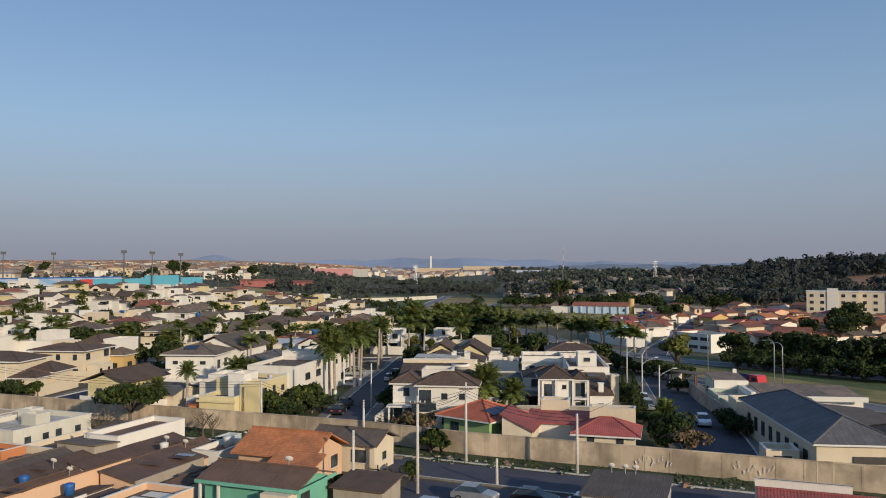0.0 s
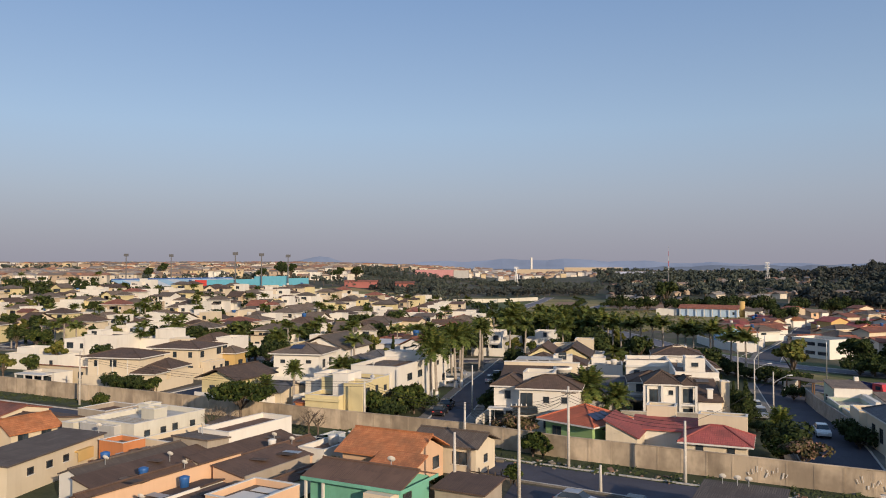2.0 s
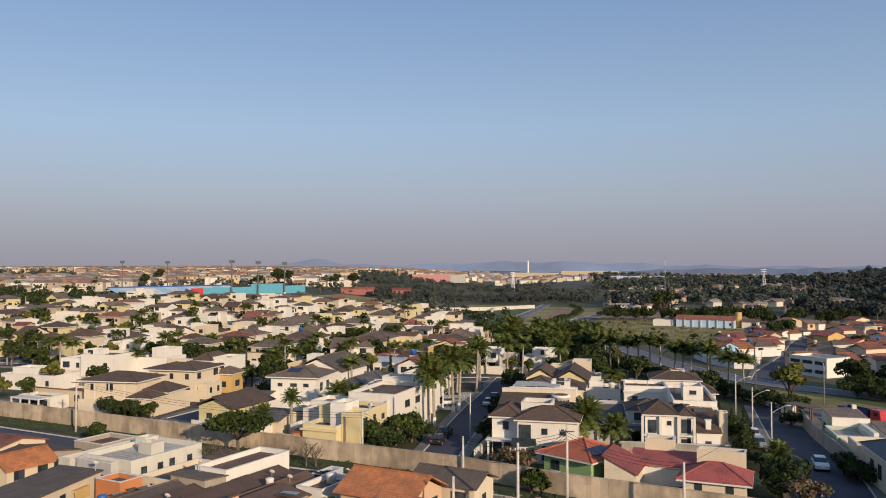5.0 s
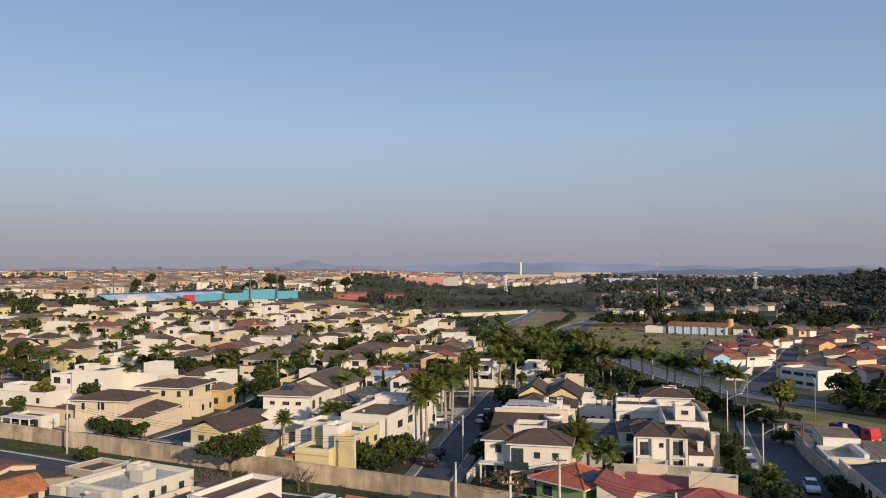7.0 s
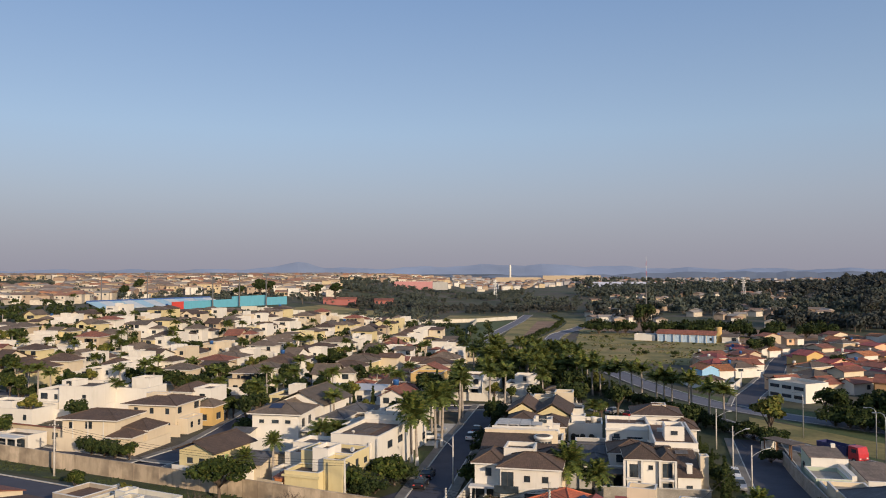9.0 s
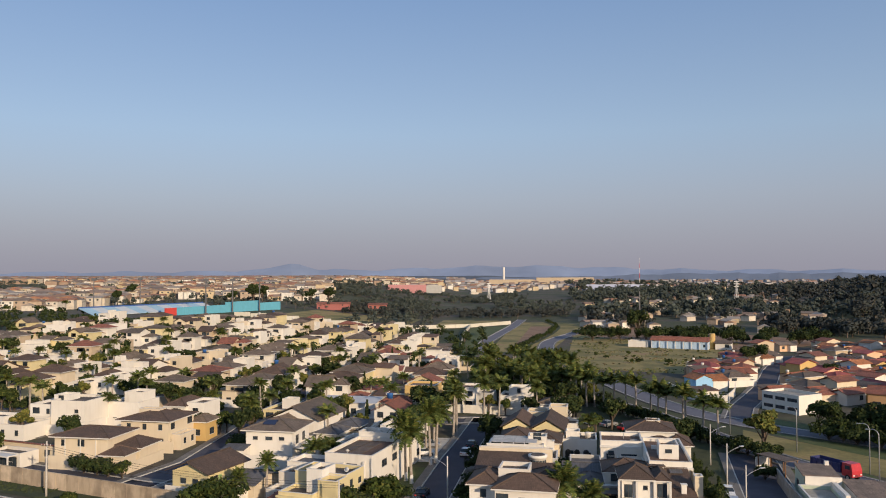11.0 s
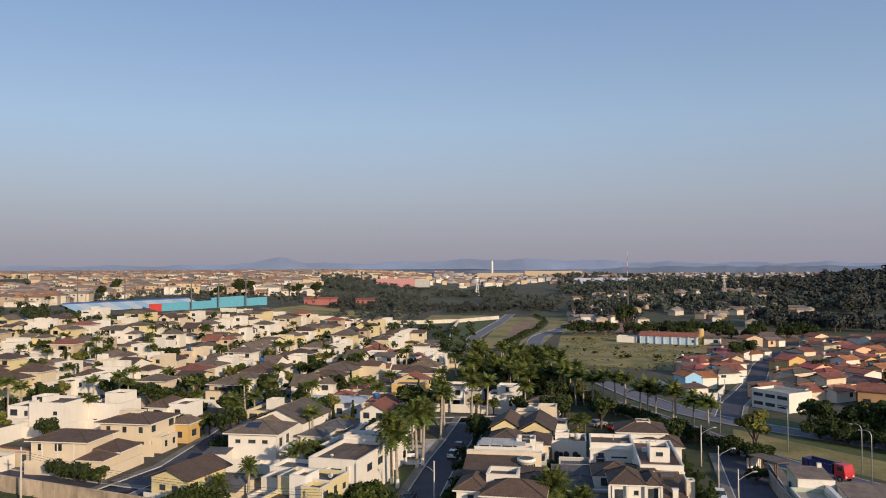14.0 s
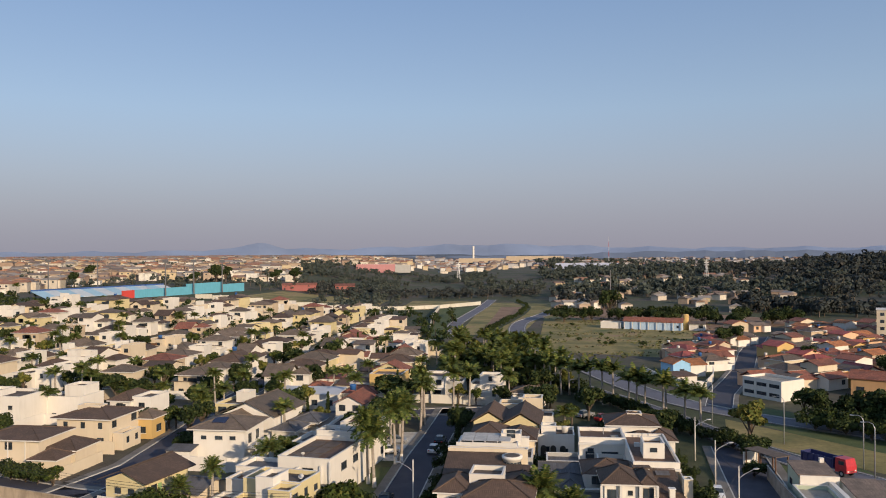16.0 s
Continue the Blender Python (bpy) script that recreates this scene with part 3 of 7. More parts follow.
def roof_geo(kind, x0, y0, x1, y1, z, rise, over=0.5, thick=0.14):
    """A roof over the given rectangle and, apart, its ridge caps and eaves boards."""
    g, caps, eave = Geo(), Geo(), Geo()
    X0, Y0, X1, Y1 = x0 - over, y0 - over, x1 + over, y1 + over
    w, d = X1 - X0, Y1 - Y0
    if kind == "hip":
        if w >= d:
            r0, r1 = (X0 + d / 2, (Y0 + Y1) / 2), (X1 - d / 2, (Y0 + Y1) / 2)
        else:
            r0, r1 = ((X0 + X1) / 2, Y0 + w / 2), ((X0 + X1) / 2, Y1 - w / 2)
        A, B, C, D = (X0, Y0, z), (X1, Y0, z), (X1, Y1, z), (X0, Y1, z)
        R, S = (*r0, z + rise), (*r1, z + rise)
        if w >= d:
            fs = [(A, B, S, R), (B, C, S), (C, D, R, S), (D, A, R)]
            hips = [(A, R), (D, R), (B, S), (C, S), (R, S)]
        else:
            fs = [(A, B, R), (B, C, S, R), (C, D, S), (D, A, R, S)]
            hips = [(A, R), (B, R), (C, S), (D, S), (R, S)]
        for f in fs:
            g.face(*[(p[0], p[1], p[2] + thick) for p in f])
        for p, q in hips:
            if (Vector(p) - Vector(q)).length > 0.1:
                caps.tube([(p[0], p[1], p[2] + thick + 0.02), (q[0], q[1], q[2] + thick + 0.02)], [0.11, 0.11], 6)
    elif kind in ("gx", "gy"):
        if kind == "gx":
            m = (Y0 + Y1) / 2
            a, b, c, d4, r, s = (X0, Y0, z), (X1, Y0, z), (X1, Y1, z), (X0, Y1, z), (X0, m, z + rise), (X1, m, z + rise)
            fs = [(a, b, s, r), (c, d4, r, s)]
        else:
            m = (X0 + X1) / 2
            a, b, c, d4, r, s = (X1, Y0, z), (X1, Y1, z), (X0, Y1, z), (X0, Y0, z), (m, Y0, z + rise), (m, Y1, z + rise)
            fs = [(a, b, s, r), (c, d4, r, s)]
        for f in fs:
            up = [(p[0], p[1], p[2] + thick) for p in f]
            g.solid([*f, *up], [(3, 2, 1, 0), (4, 5, 6, 7), (0, 1, 5, 4), (1, 2, 6, 5), (2, 3, 7, 6), (3, 0, 4, 7)])
        caps.tube([(r[0], r[1], r[2] + thick + 0.03), (s[0], s[1], s[2] + thick + 0.03)], [0.12, 0.12], 6)
    else:  # shed: high side named by the letter
        hi = {"sw": (1, 0, 0, 1), "se": (0, 1, 1, 0), "ss": (1, 1, 0, 0), "sn": (0, 0, 1, 1)}[kind]
        f = [(X0, Y0, z + rise * hi[0]), (X1, Y0, z + rise * hi[1]), (X1, Y1, z + rise * hi[2]), (X0, Y1, z + rise * hi[3])]
        up = [(p[0], p[1], p[2] + thick) for p in f]
        g.solid([*f, *up], [(3, 2, 1, 0), (4, 5, 6, 7), (0, 1, 5, 4), (1, 2, 6, 5), (2, 3, 7, 6), (3, 0, 4, 7)])
    if kind == "hip":
        eave.box(X0, Y0, z - 0.06, X1, Y1, z + thick)
        eave.v[-8:] = [(p[0], p[1], p[2] - (0.012 if p[2] > z else 0)) for p in eave.v[-8:]]
    return g, caps, eave


def volume(h, x0, y0, x1, y1, z1, roof="flat", z0=0.0, rise=1.5, wall=None, tile=None, over=0.5, win="se", storeys=0, trim=None, wlab=""):
    """One block of a house: walls, its roof and its windows. win: the sides that have windows."""
    wall, tile = wall or WHITE, tile or BROWNT
    if roof == "flat":
        t, par = 0.18, 0.55
        g = Geo().box(x0, y0, z0, x1, y0 + t, z1).box(x0, y1 - t, z0, x1, y1, z1)
        g.box(x0, y0 + t, z0, x0 + t, y1 - t, z1).box(x1 - t, y0 + t, z0, x1, y1 - t, z1)
        part("wall", g, wall, h, wlab)
        part("roof", Geo().box(x0 + t, y0 + t, z1 - par - 0.15, x1 - t, y1 - t, z1 - par), FLATROOF if tile is BROWNT else tile, h, "flat roof sunk behind a parapet")
        c = Geo()
        c.box(x0 - 0.05, y0 - 0.05, z1, x1 + 0.05, y0 + t + 0.03, z1 + 0.06).box(x0 - 0.05, y1 - t - 0.03, z1, x1 + 0.05, y1 + 0.05, z1 + 0.06)
        c.box(x0 - 0.05, y0 + t + 0.03, z1, x0 + t + 0.03, y1 - t - 0.03, z1 + 0.06).box(x1 - t - 0.03, y0 + t + 0.03, z1, x1 + 0.05, y1 - t - 0.03, z1 + 0.06)
        part("coping", c, trim or TRIM, h)
        top = z1 - 0.7
    else:
        g = Geo().box(x0, y0, z0, x1, y1, z1)
        if roof in ("gx", "gy"):
            for k in (0, 1):
                if roof == "gx":
                    x = (x0, x1)[k]
                    tri = [(x, y0, z1), (x, y1, z1), (x, (y0 + y1) / 2, z1 + rise * (y1 - y0) / (y1 - y0 + 2 * over))]
                else:
                    y = (y0, y1)[k]
                    tri = [(x1, y, z1), (x0, y, z1), ((x0 + x1) / 2, y, z1 + rise * (x1 - x0) / (x1 - x0 + 2 * over))]
                g.face(*(tri if k else tri[::-1]))
        elif roof != "hip":
            hi = {"sw": (1, 0, 0, 1), "se": (0, 1, 1, 0), "ss": (1, 1, 0, 0), "sn": (0, 0, 1, 1)}[roof]
            q = [(x0, y0), (x1, y0), (x1, y1), (x0, y1)]
            lo, up = [(*p, z1) for p in q], [(*p, z1 + 0.02 + (rise - 0.1) * k) for p, k in zip(q, hi)]
            g.solid(lo + up, [(0, 1, 5, 4), (1, 2, 6, 5), (2, 3, 7, 6), (3, 0, 4, 7)])
        part("wall", g, wall, h, wlab)
        r, caps, eave = roof_geo(roof, x0, y0, x1, y1, z1, rise, over)
        part("roof", r, tile, h)
        if caps.v and h.location.y < 270:
            part("ridge_cap", caps, tile, h)
        if eave.v and h.location.y < 330:
            part("eaves_board", eave, trim or TRIM, h)
        top = z1
    n = storeys or max(1, round((top - z0) / 3.0))
    for s in range(n):
        z = z0 + s * (top - z0) / n + 1.0
        for side in win:
            ln = (x1 - x0) if side in "sn" else (y1 - y0)
            k = max(1, round(ln / 3.6))
            for i in range(k):
                if rng.random() < (0.2 if SILLS[0] else 0.6 if h.location.y > 300 else 0.4) and k > 1:
                    continue
                u = (i + 0.5) / k
                w, hh = rng.choice([(0.8, 0.7), (1.2, 1.1), (1.2, 1.1), (1.6, 1.2), (0.7, 1.0)])
                p = {"s": (x0 + u * ln, y0), "n": (x0 + u * ln, y1), "e": (x1, y0 + u * ln), "w": (x0, y0 + u * ln)}[side]
                window(h, *p, z + 0.15, side, min(w, ln * 0.5), hh)


def yard(h, pts, z=2.2, mat=None, label="rendered garden wall"):
    """A garden wall along a polyline in the house's own axes."""
    g = Geo()
    for (xa, ya), (xb, yb) in zip(pts, pts[1:]):
        ln = math.hypot(xb - xa, yb - ya)
        g.box(0, -0.08, -0.3, ln, 0.08, z, Matrix.Translation((xa, ya, 0)) @ Matrix.Rotation(math.atan2(yb - ya, xb - xa), 4, "Z"))
    return part("garden_wall", g, mat or WHITE, h, label)


def veranda(h, x0, y0, x1, y1, z, mat=None):
    """A slab on posts before a wall, with a glazed door behind it."""
    part("veranda_slab", Geo().box(x0, y0, z, x1, y1, z + 0.22), mat or TRIM, h, "pale veranda slab")
    n = max(2, round((x1 - x0) / 2.8) + 1)
    for k in range(n):
        x = x0 + 0.15 + (x1 - x0 - 0.3) * k / (n - 1)
        part("post", Geo().box(x - 0.11, y0 + 0.1, 0, x + 0.11, y0 + 0.32, z), mat or TRIM, h)
    for k in range(n - 1):
        x = x0 + (x1 - x0) * (k + 0.5) / (n - 1)
        window(h, x, y1, 0.1, "s", min(2.2, (x1 - x0) / n), z - 0.5)


def roof_bits(h, x0, y0, x1, y1, z, rn, n=3):
    """Small plant on a roof: air-conditioner boxes, hatches and vent pipes."""
    for k in range(n):
        x, y = rn.uniform(x0 + 0.6, x1 - 0.6), rn.uniform(y0 + 0.6, y1 - 0.6)
        kind = rn.choice(("box", "hatch", "pipe"))
        if kind == "box":
            part("air_conditioner", Geo().box(x - 0.4, y - 0.2, z + 0.1, x + 0.4, y + 0.2, z + 0.7).box(x - 0.35, y - 0.16, z, x - 0.25, y + 0.16, z + 0.1).box(x + 0.25, y - 0.16, z, x + 0.35, y + 0.16, z + 0.1), TRIM, h, "white air-conditioner unit")
        elif kind == "hatch":
            part("roof_hatch", Geo().box(x - 0.5, y - 0.5, z, x + 0.5, y + 0.5, z + 0.25).box(x - 0.58, y - 0.58, z + 0.25, x + 0.58, y + 0.58, z + 0.32), CONCRETE, h, "concrete roof hatch")
        else:
            part("vent_pipe", Geo().tube([(x, y, z), (x, y, z + 0.9), (x, y, z + 0.92), (x, y, z + 1.0)], [0.07, 0.07, 0.12, 0.12], 8), METAL, h)


def water_tank(parent, x, y, z, mat=None, r=0.7):
    part("water_tank", Geo().tube([(x, y, z), (x, y, z + 0.9), (x, y, z + 1.05), (x, y, z + 1.15)], [r * 0.86, r, r * 1.05, r * 0.5], 14), mat or TANKB, parent, "round plastic water tank", True)


def dish(parent, x, y, z, r=0.45, turn=200):
    r *= 0.62
    """A satellite dish: a shallow bowl on a short mast."""
    g = Geo()
    n, rings = 14, [(0, 0.0), (0.55, 0.05), (1.0, 0.16)]
    m = pose(x, y, z + 0.9, 55, 0, turn)
    vs = [m @ Vector((q * r * math.cos(2 * math.pi * k / n), q * r * math.sin(2 * math.pi * k / n), d * r * 2)) for q, d in rings for k in range(n)]
    fs = [(i * n + k, i * n + (k + 1) % n, (i + 1) * n + (k + 1) % n, (i + 1) * n + k) for i in range(2) for k in range(n)]
    g.solid(vs, fs)
    part("satellite_dish", g, TRIM, parent, "pale satellite dish", True)
    part("dish_mast", Geo().tube([(x, y, z - 0.4), (x, y, z + 0.9)], [0.04, 0.04], 6), METAL, parent)


def house_at(x, y, rot, label, group="", name="house"):
    return thing(name, label, "house", pose(x, y, ground_z(x, y), 0, 0, rot), group)

# ---- plants ----
def leaf_cloud(g, c, r, n, size, rn, squash=0.8, jit=0.6):
    """n leaf sprigs scattered through a clump, thicker towards its skin."""
    for _ in range(n):
        d = Vector((rn.gauss(0, 1), rn.gauss(0, 1), rn.gauss(0, 1))).normalized()
        q = r * (0.55 + 0.45 * rn.random() ** 0.5)
        p = Vector(c) + Vector((d.x * q, d.y * q, d.z * q * squash))
        s = size * rn.uniform(0.6, 1.3)
        n_ = (d + jit * Vector((rn.gauss(0, 1), rn.gauss(0, 1), rn.gauss(0, 1))) + Vector((0, 0, 0.25))).normalized()
        a = n_.cross(Vector((rn.gauss(0, 1), rn.gauss(0, 1), rn.gauss(0, 1)))).normalized()
        b = n_.cross(a)
        g.face(p - a * s - b * s * 0.5, p + a * s * 0.2 - b * s * 0.75, p + a * s + b * s * 0.1, p + a * s * 0.1 + b * s * 0.7)


def tree_meshes(seed, height, spread, clumps, leaves, size, flat=0.6, trunk_h=0.35, mat=None):
    rn = random.Random(seed)
    wood, crown = Geo(), Geo()
    th = height * trunk_h
    r0 = 0.035 * height
    wood.tube([(0, 0, -0.2), (0.05 * rn.uniform(-1, 1), 0, th * 0.5), (rn.uniform(-0.2, 0.2), rn.uniform(-0.2, 0.2), th), (0, 0, height * 0.7)], [r0 * 1.25, r0, r0 * 0.85, r0 * 0.3], 8)
    for i in range(clumps):
        a, q = 2 * math.pi * i / clumps + rn.uniform(-0.4, 0.4), spread * rn.uniform(0.25, 1.0)
        if i % 4 == 0:
            q *= 0.35
        zc = th + (height - th) * (0.35 + 0.6 * rn.random() * (1 - 0.5 * q / spread))
        c = (math.cos(a) * q, math.sin(a) * q, zc)
        wood.tube([(0, 0, th * rn.uniform(0.7, 1.0)), (c[0] * 0.5, c[1] * 0.5, (th + zc) * 0.5), (c[0] * 0.9, c[1] * 0.9, zc)], [r0 * 0.5, r0 * 0.32, r0 * 0.1], 5)
        leaf_cloud(crown, c, spread * rn.uniform(0.30, 0.5), leaves, size, rn, flat)
    return wood.mesh("trunk", BARK, True), crown.mesh("crown", mat or LEAF)


TREES = {}


def tree(kind, x, y, s=1.0, label="", group="trees among the villas", z=None, name="tree"):
    if kind not in TREES:
        TREES[kind] = {
            "round": lambda: tree_meshes(1, 6.0, 2.4, 11, 120, 0.26),
            "umbrella": lambda: tree_meshes(2, 6.0, 4.2, 18, 150, 0.25, 0.35, 0.45),
            "dark": lambda: tree_meshes(3, 8.0, 3.0, 13, 130, 0.32, 0.8, 0.3, LEAFD),
            "yellow": lambda: tree_meshes(4, 7.0, 2.4, 10, 120, 0.28, 0.7, 0.35, LEAFY),
            "bush": lambda: tree_meshes(5, 2.6, 1.5, 9, 90, 0.18, 0.7, 0.15),
            "hedge": lambda: tree_meshes(8, 3.4, 2.2, 14, 120, 0.20, 0.8, 0.1, LEAFD),
            "blossom": lambda: tree_meshes(6, 3.6, 2.4, 12, 110, 0.2, 0.6, 0.2, FLOWER),
            "cypress": lambda: cypress_meshes(),
            "tall": lambda: tree_meshes(9, 14.0, 4.6, 15, 120, 0.5, 0.75, 0.35, LEAFD),
        }[kind]()
    wood, crown = TREES[kind]
    words = {"round": "round green tree with dense small leaves", "umbrella": "wide flat-topped green tree with spreading limbs", "dark": "tall dark green tree with dense crown",
             "yellow": "yellow-green tree with thin crown", "bush": "low green garden shrub", "hedge": "dense dark green shrub", "blossom": "shrub with pinkish blossom", "cypress": "narrow dark green cypress", "tall": "very tall dark tree on the hill"}
    t = thing(name if kind not in ("bush", "hedge", "blossom") else "shrub", label or words[kind], "tree" if kind not in ("bush", "hedge", "blossom") else "shrub",
              pose(x, y, ground_z(x, y) if z is None else z, 0, 0, rng.uniform(0, 360)) @ Matrix.Diagonal((s, s, s * rng.uniform(0.9, 1.1), 1)), group)
    part("trunk", wood, None, t)
    part("crown", crown, None, t)
    return t


def cypress_meshes():
    rn = random.Random(12)
    wood, crown = Geo(), Geo()
    wood.tube([(0, 0, -0.2), (0, 0, 6.5)], [0.14, 0.04], 6)
    for i in range(16):
        k = i / 15
        leaf_cloud(crown, (rn.uniform(-0.1, 0.1), rn.uniform(-0.1, 0.1), 0.7 + 6 * k), 0.75 * (1 - k * 0.75), 80, 0.16, rn, 1.0)
    return wood.mesh("trunk", BARK, True), crown.mesh("crown", LEAFD)


def frond_geo(g, m, length, droop, rn, width=0.7):
    """One feather leaf: an arching rib with leaflets hanging off both sides."""
    n = 9
    rib = [Vector((length * (k / n) * (1 - 0.12 * droop * (k / n)), 0, length * (0.42 * (k / n) - 0.75 * droop * (k / n) ** 2))) for k in range(n + 1)]
    for k in range(n):
        p, q = rib[k], rib[k + 1]
        g.face(m @ (p + Vector((0, -0.03, 0))), m @ (q + Vector((0, -0.02, 0))), m @ (q + Vector((0, 0.02, 0.02))), m @ (p + Vector((0, 0.03, 0.02))))
        ln = width * math.sin(math.pi * min(1, 0.16 + 0.8 * k / n)) * length * 0.42
        for s in (-1, 1):
            tip = (p + q) / 2 + Vector((0.25 * ln, s * ln, -0.35 * ln * rn.uniform(0.6, 1.4)))
            g.face(*[m @ v for v in ((p, q, tip) if s < 0 else (q, p, tip))])
            for u in (0.0, 0.5):
                a0, b0 = p.lerp(q, u), p.lerp(q, u + 0.5)
                tip2 = a0 + Vector((0.35 * ln, s * ln * 0.85, -0.6 * ln * rn.uniform(0.5, 1.5)))
                g.face(*[m @ v for v in ((a0, b0, tip2) if s < 0 else (b0, a0, tip2))])


PALM = {}


def palm(x, y, height=8.0, size=2.6, near=False, label="", lean=0.0, group="palms"):
    """A feather palm. Near the street each frond is a part; in the grove the crown is one part."""
    t = thing("palm_tree", label or ("tall palm with pale smooth trunk and arching fronds" if height > 5 else "short palm with arching green fronds"), "palm",
              pose(x, y, ground_z(x, y), 0, 0, rng.uniform(0, 360)), group)
    hk = round(height)
    if ("trunk", hk) not in PALM:
        r = 0.17 + 0.006 * hk
        PALM["trunk", hk] = Geo().tube([(0, 0, -0.2), (0, 0, 0.4), (0.02 * hk, 0, hk * 0.5), (0.03 * hk, 0, hk * 0.85), (0.035 * hk, 0, hk + 0.1)], [r * 1.5, r * 1.2, r, r * 0.9, r * 0.6], 9).mesh("trunk", PALMBARK, True)
    part("trunk", PALM["trunk", hk], None, t)
    key = ("frond", round(size, 1))
    if key not in PALM:
        rn = random.Random(int(size * 10))
        lst = []
        for droop in (0.5, 0.7, 0.9, 1.15):
            g = Geo()
            frond_geo(g, Matrix.Identity(4), size, droop, rn)
            lst.append(g.mesh("frond", PALML))
        crown = Geo()
        for i in range(30):
            frond_geo(crown, pose(0, 0, 0, 0, rn.uniform(-66, 10), i * 137.5), size * rn.uniform(0.75, 1.1), rn.choice((0.5, 0.7, 0.9, 1.1)), rn)
        PALM[key] = (lst, crown.mesh("crown", PALML))
    lst, crown = PALM[key]
    at = Vector((0.035 * hk, 0, hk))
    if near:
        for i in range(30):
            k = i / 30
            part("frond", lst[min(3, int(k * 4))], None, t, at=Matrix.Translation(at) @ pose(0, 0, 0, 0, -70 + 84 * k, i * 137.5))
    else:
        part("crown", crown, None, t, at=Matrix.Translation(at) @ pose(0, 0, 0, 0, 0, rng.uniform(0, 360)))
    return t


# ---- street furniture ----
def utility_pole(x, y, height=9.0, arm=True, label="pale concrete utility pole with a crossarm", turn=0):
    t = thing("utility_pole", label, "pole", pose(x, y, ground_z(x, y), 0, 0, turn), "utility poles")
    part("shaft", Geo().tube([(0, 0, -0.3), (0, 0, height)], [0.19, 0.12], 10), POLEC, t, "", True)
    if arm:
        part("crossarm", Geo().box(-0.8, -0.19, height - 0.75, 0.8, -0.11, height - 0.63), BARK, t, "dark timber crossarm")
        for k in (-0.7, -0.25, 0.25, 0.7):
            part("insulator", Geo().tube([(k, -0.15, height - 0.63), (k, -0.15, height - 0.52), (k, -0.15, height - 0.42)], [0.05, 0.06, 0.03], 7), TRIM, t)
    return t


def street_lamp(x, y, height=7.5, reach=2.2, turn=0, label="concrete street lamp with a bent metal arm"):
    t = thing("street_lamp", label, "street lamp", pose(x, y, ground_z(x, y), 0, 0, turn), "street lamps")
    part("shaft", Geo().tube([(0, 0, -0.3), (0, 0, height)], [0.13, 0.09], 8), POLEC, t, "", True)
    part("arm", Geo().tube([(0, 0, height - 1.6), (reach * 0.35, 0, height - 1.1), (reach, 0, height - 0.55)], [0.045, 0.045, 0.04], 6), METAL, t, "thin metal arm")
    part("lamp_head", Geo().box(reach - 0.1, -0.14, height - 0.62, reach + 0.6, 0.14, height - 0.48), METAL, t, "grey lamp head")
    return t


def gooseneck_lamp(x, y, height=8.0, turn=0):
    t = thing("street_lamp", "slender grey street lamp with a curved top", "street lamp", pose(x, y, ground_z(x, y), 0, 0, turn), "avenue lamps")
    part("shaft", Geo().tube([(0, 0, -0.3), (0, 0, height * 0.75), (0, 0, height - 0.8), (0.25, 0, height - 0.25), (0.8, 0, height), (1.5, 0, height - 0.1)], [0.11, 0.08, 0.07, 0.06, 0.05, 0.045], 8), METAL, t, "", True)
    part("lamp_head", Geo().box(1.4, -0.13, height - 0.2, 2.0, 0.13, height - 0.06), METAL, t)
    return t


def car(x, y, turn, mat, label, s=1.0):
    """A saloon: body, glasshouse and four wheels."""
    t = thing("car", label, "car", pose(x, y, ground_z(x, y) + 0.05, 0, 0, turn) @ Matrix.Diagonal((s, s, s, 1)), "parked cars")
    prof = [(-2.1, 0.35), (-2.12, 0.75), (-1.95, 0.92), (-1.1, 0.98), (1.0, 0.98), (1.95, 0.82), (2.12, 0.62), (2.1, 0.35)]
    n = len(prof)
    g = Geo()
    vs = [(px, sy, pz) for sy in (-0.84, 0.84) for px, pz in prof]
    g.solid(vs, [tuple(range(n)), tuple(range(2 * n - 1, n - 1, -1))] + [(i, n + i, n + (i + 1) % n, (i + 1) % n) for i in range(n)])
    part("body", g, mat, t)
    cab = Geo()
    lo, hi = [(-1.75, -0.78), (0.95, -0.78), (0.95, 0.78), (-1.75, 0.78)], [(-1.2, -0.62), (0.25, -0.62), (0.25, 0.62), (-1.2, 0.62)]
    cab.solid([(*p, 0.97) for p in lo] + [(*p, 1.42) for p in hi], [(0, 1, 5, 4), (1, 2, 6, 5), (2, 3, 7, 6), (3, 0, 4, 7)])
    part("glasshouse", cab, GLASS, t, "dark tinted car windows")
    part("car_roof", Geo().box(-1.22, -0.64, 1.42, 0.27, 0.64, 1.47), mat, t)
    for wx in (-1.3, 1.3):
        for wy in (-0.8, 0.8):
            wheel = part("wheel", Geo().tube([(wx, wy - 0.1, 0.31), (wx, wy + 0.1, 0.31)], [0.31, 0.31], 12), RUBBER, t)
            part("rim", Geo().tube([(wx, wy - 0.11, 0.31), (wx, wy + 0.11, 0.31)], [0.18, 0.18], 10), METAL, wheel)
    for wy in (-0.6, 0.6):
        part("headlight", Geo().box(2.02, wy - 0.16, 0.62, 2.14, wy + 0.16, 0.76), TRIM, t)
        part("tail_light", Geo().box(-2.14, wy - 0.14, 0.68, -2.04, wy + 0.14, 0.84), REDP, t)
    return t


CARW, CARK, CARR, CARS = plain("white_car_paint", (0.75, 0.75, 0.74), 0.25), plain("black_car_paint", (0.02, 0.02, 0.022), 0.2), plain("red_car_paint", (0.35, 0.03, 0.03), 0.25), plain("silver_car_paint", (0.42, 0.43, 0.45), 0.3, 0.5)

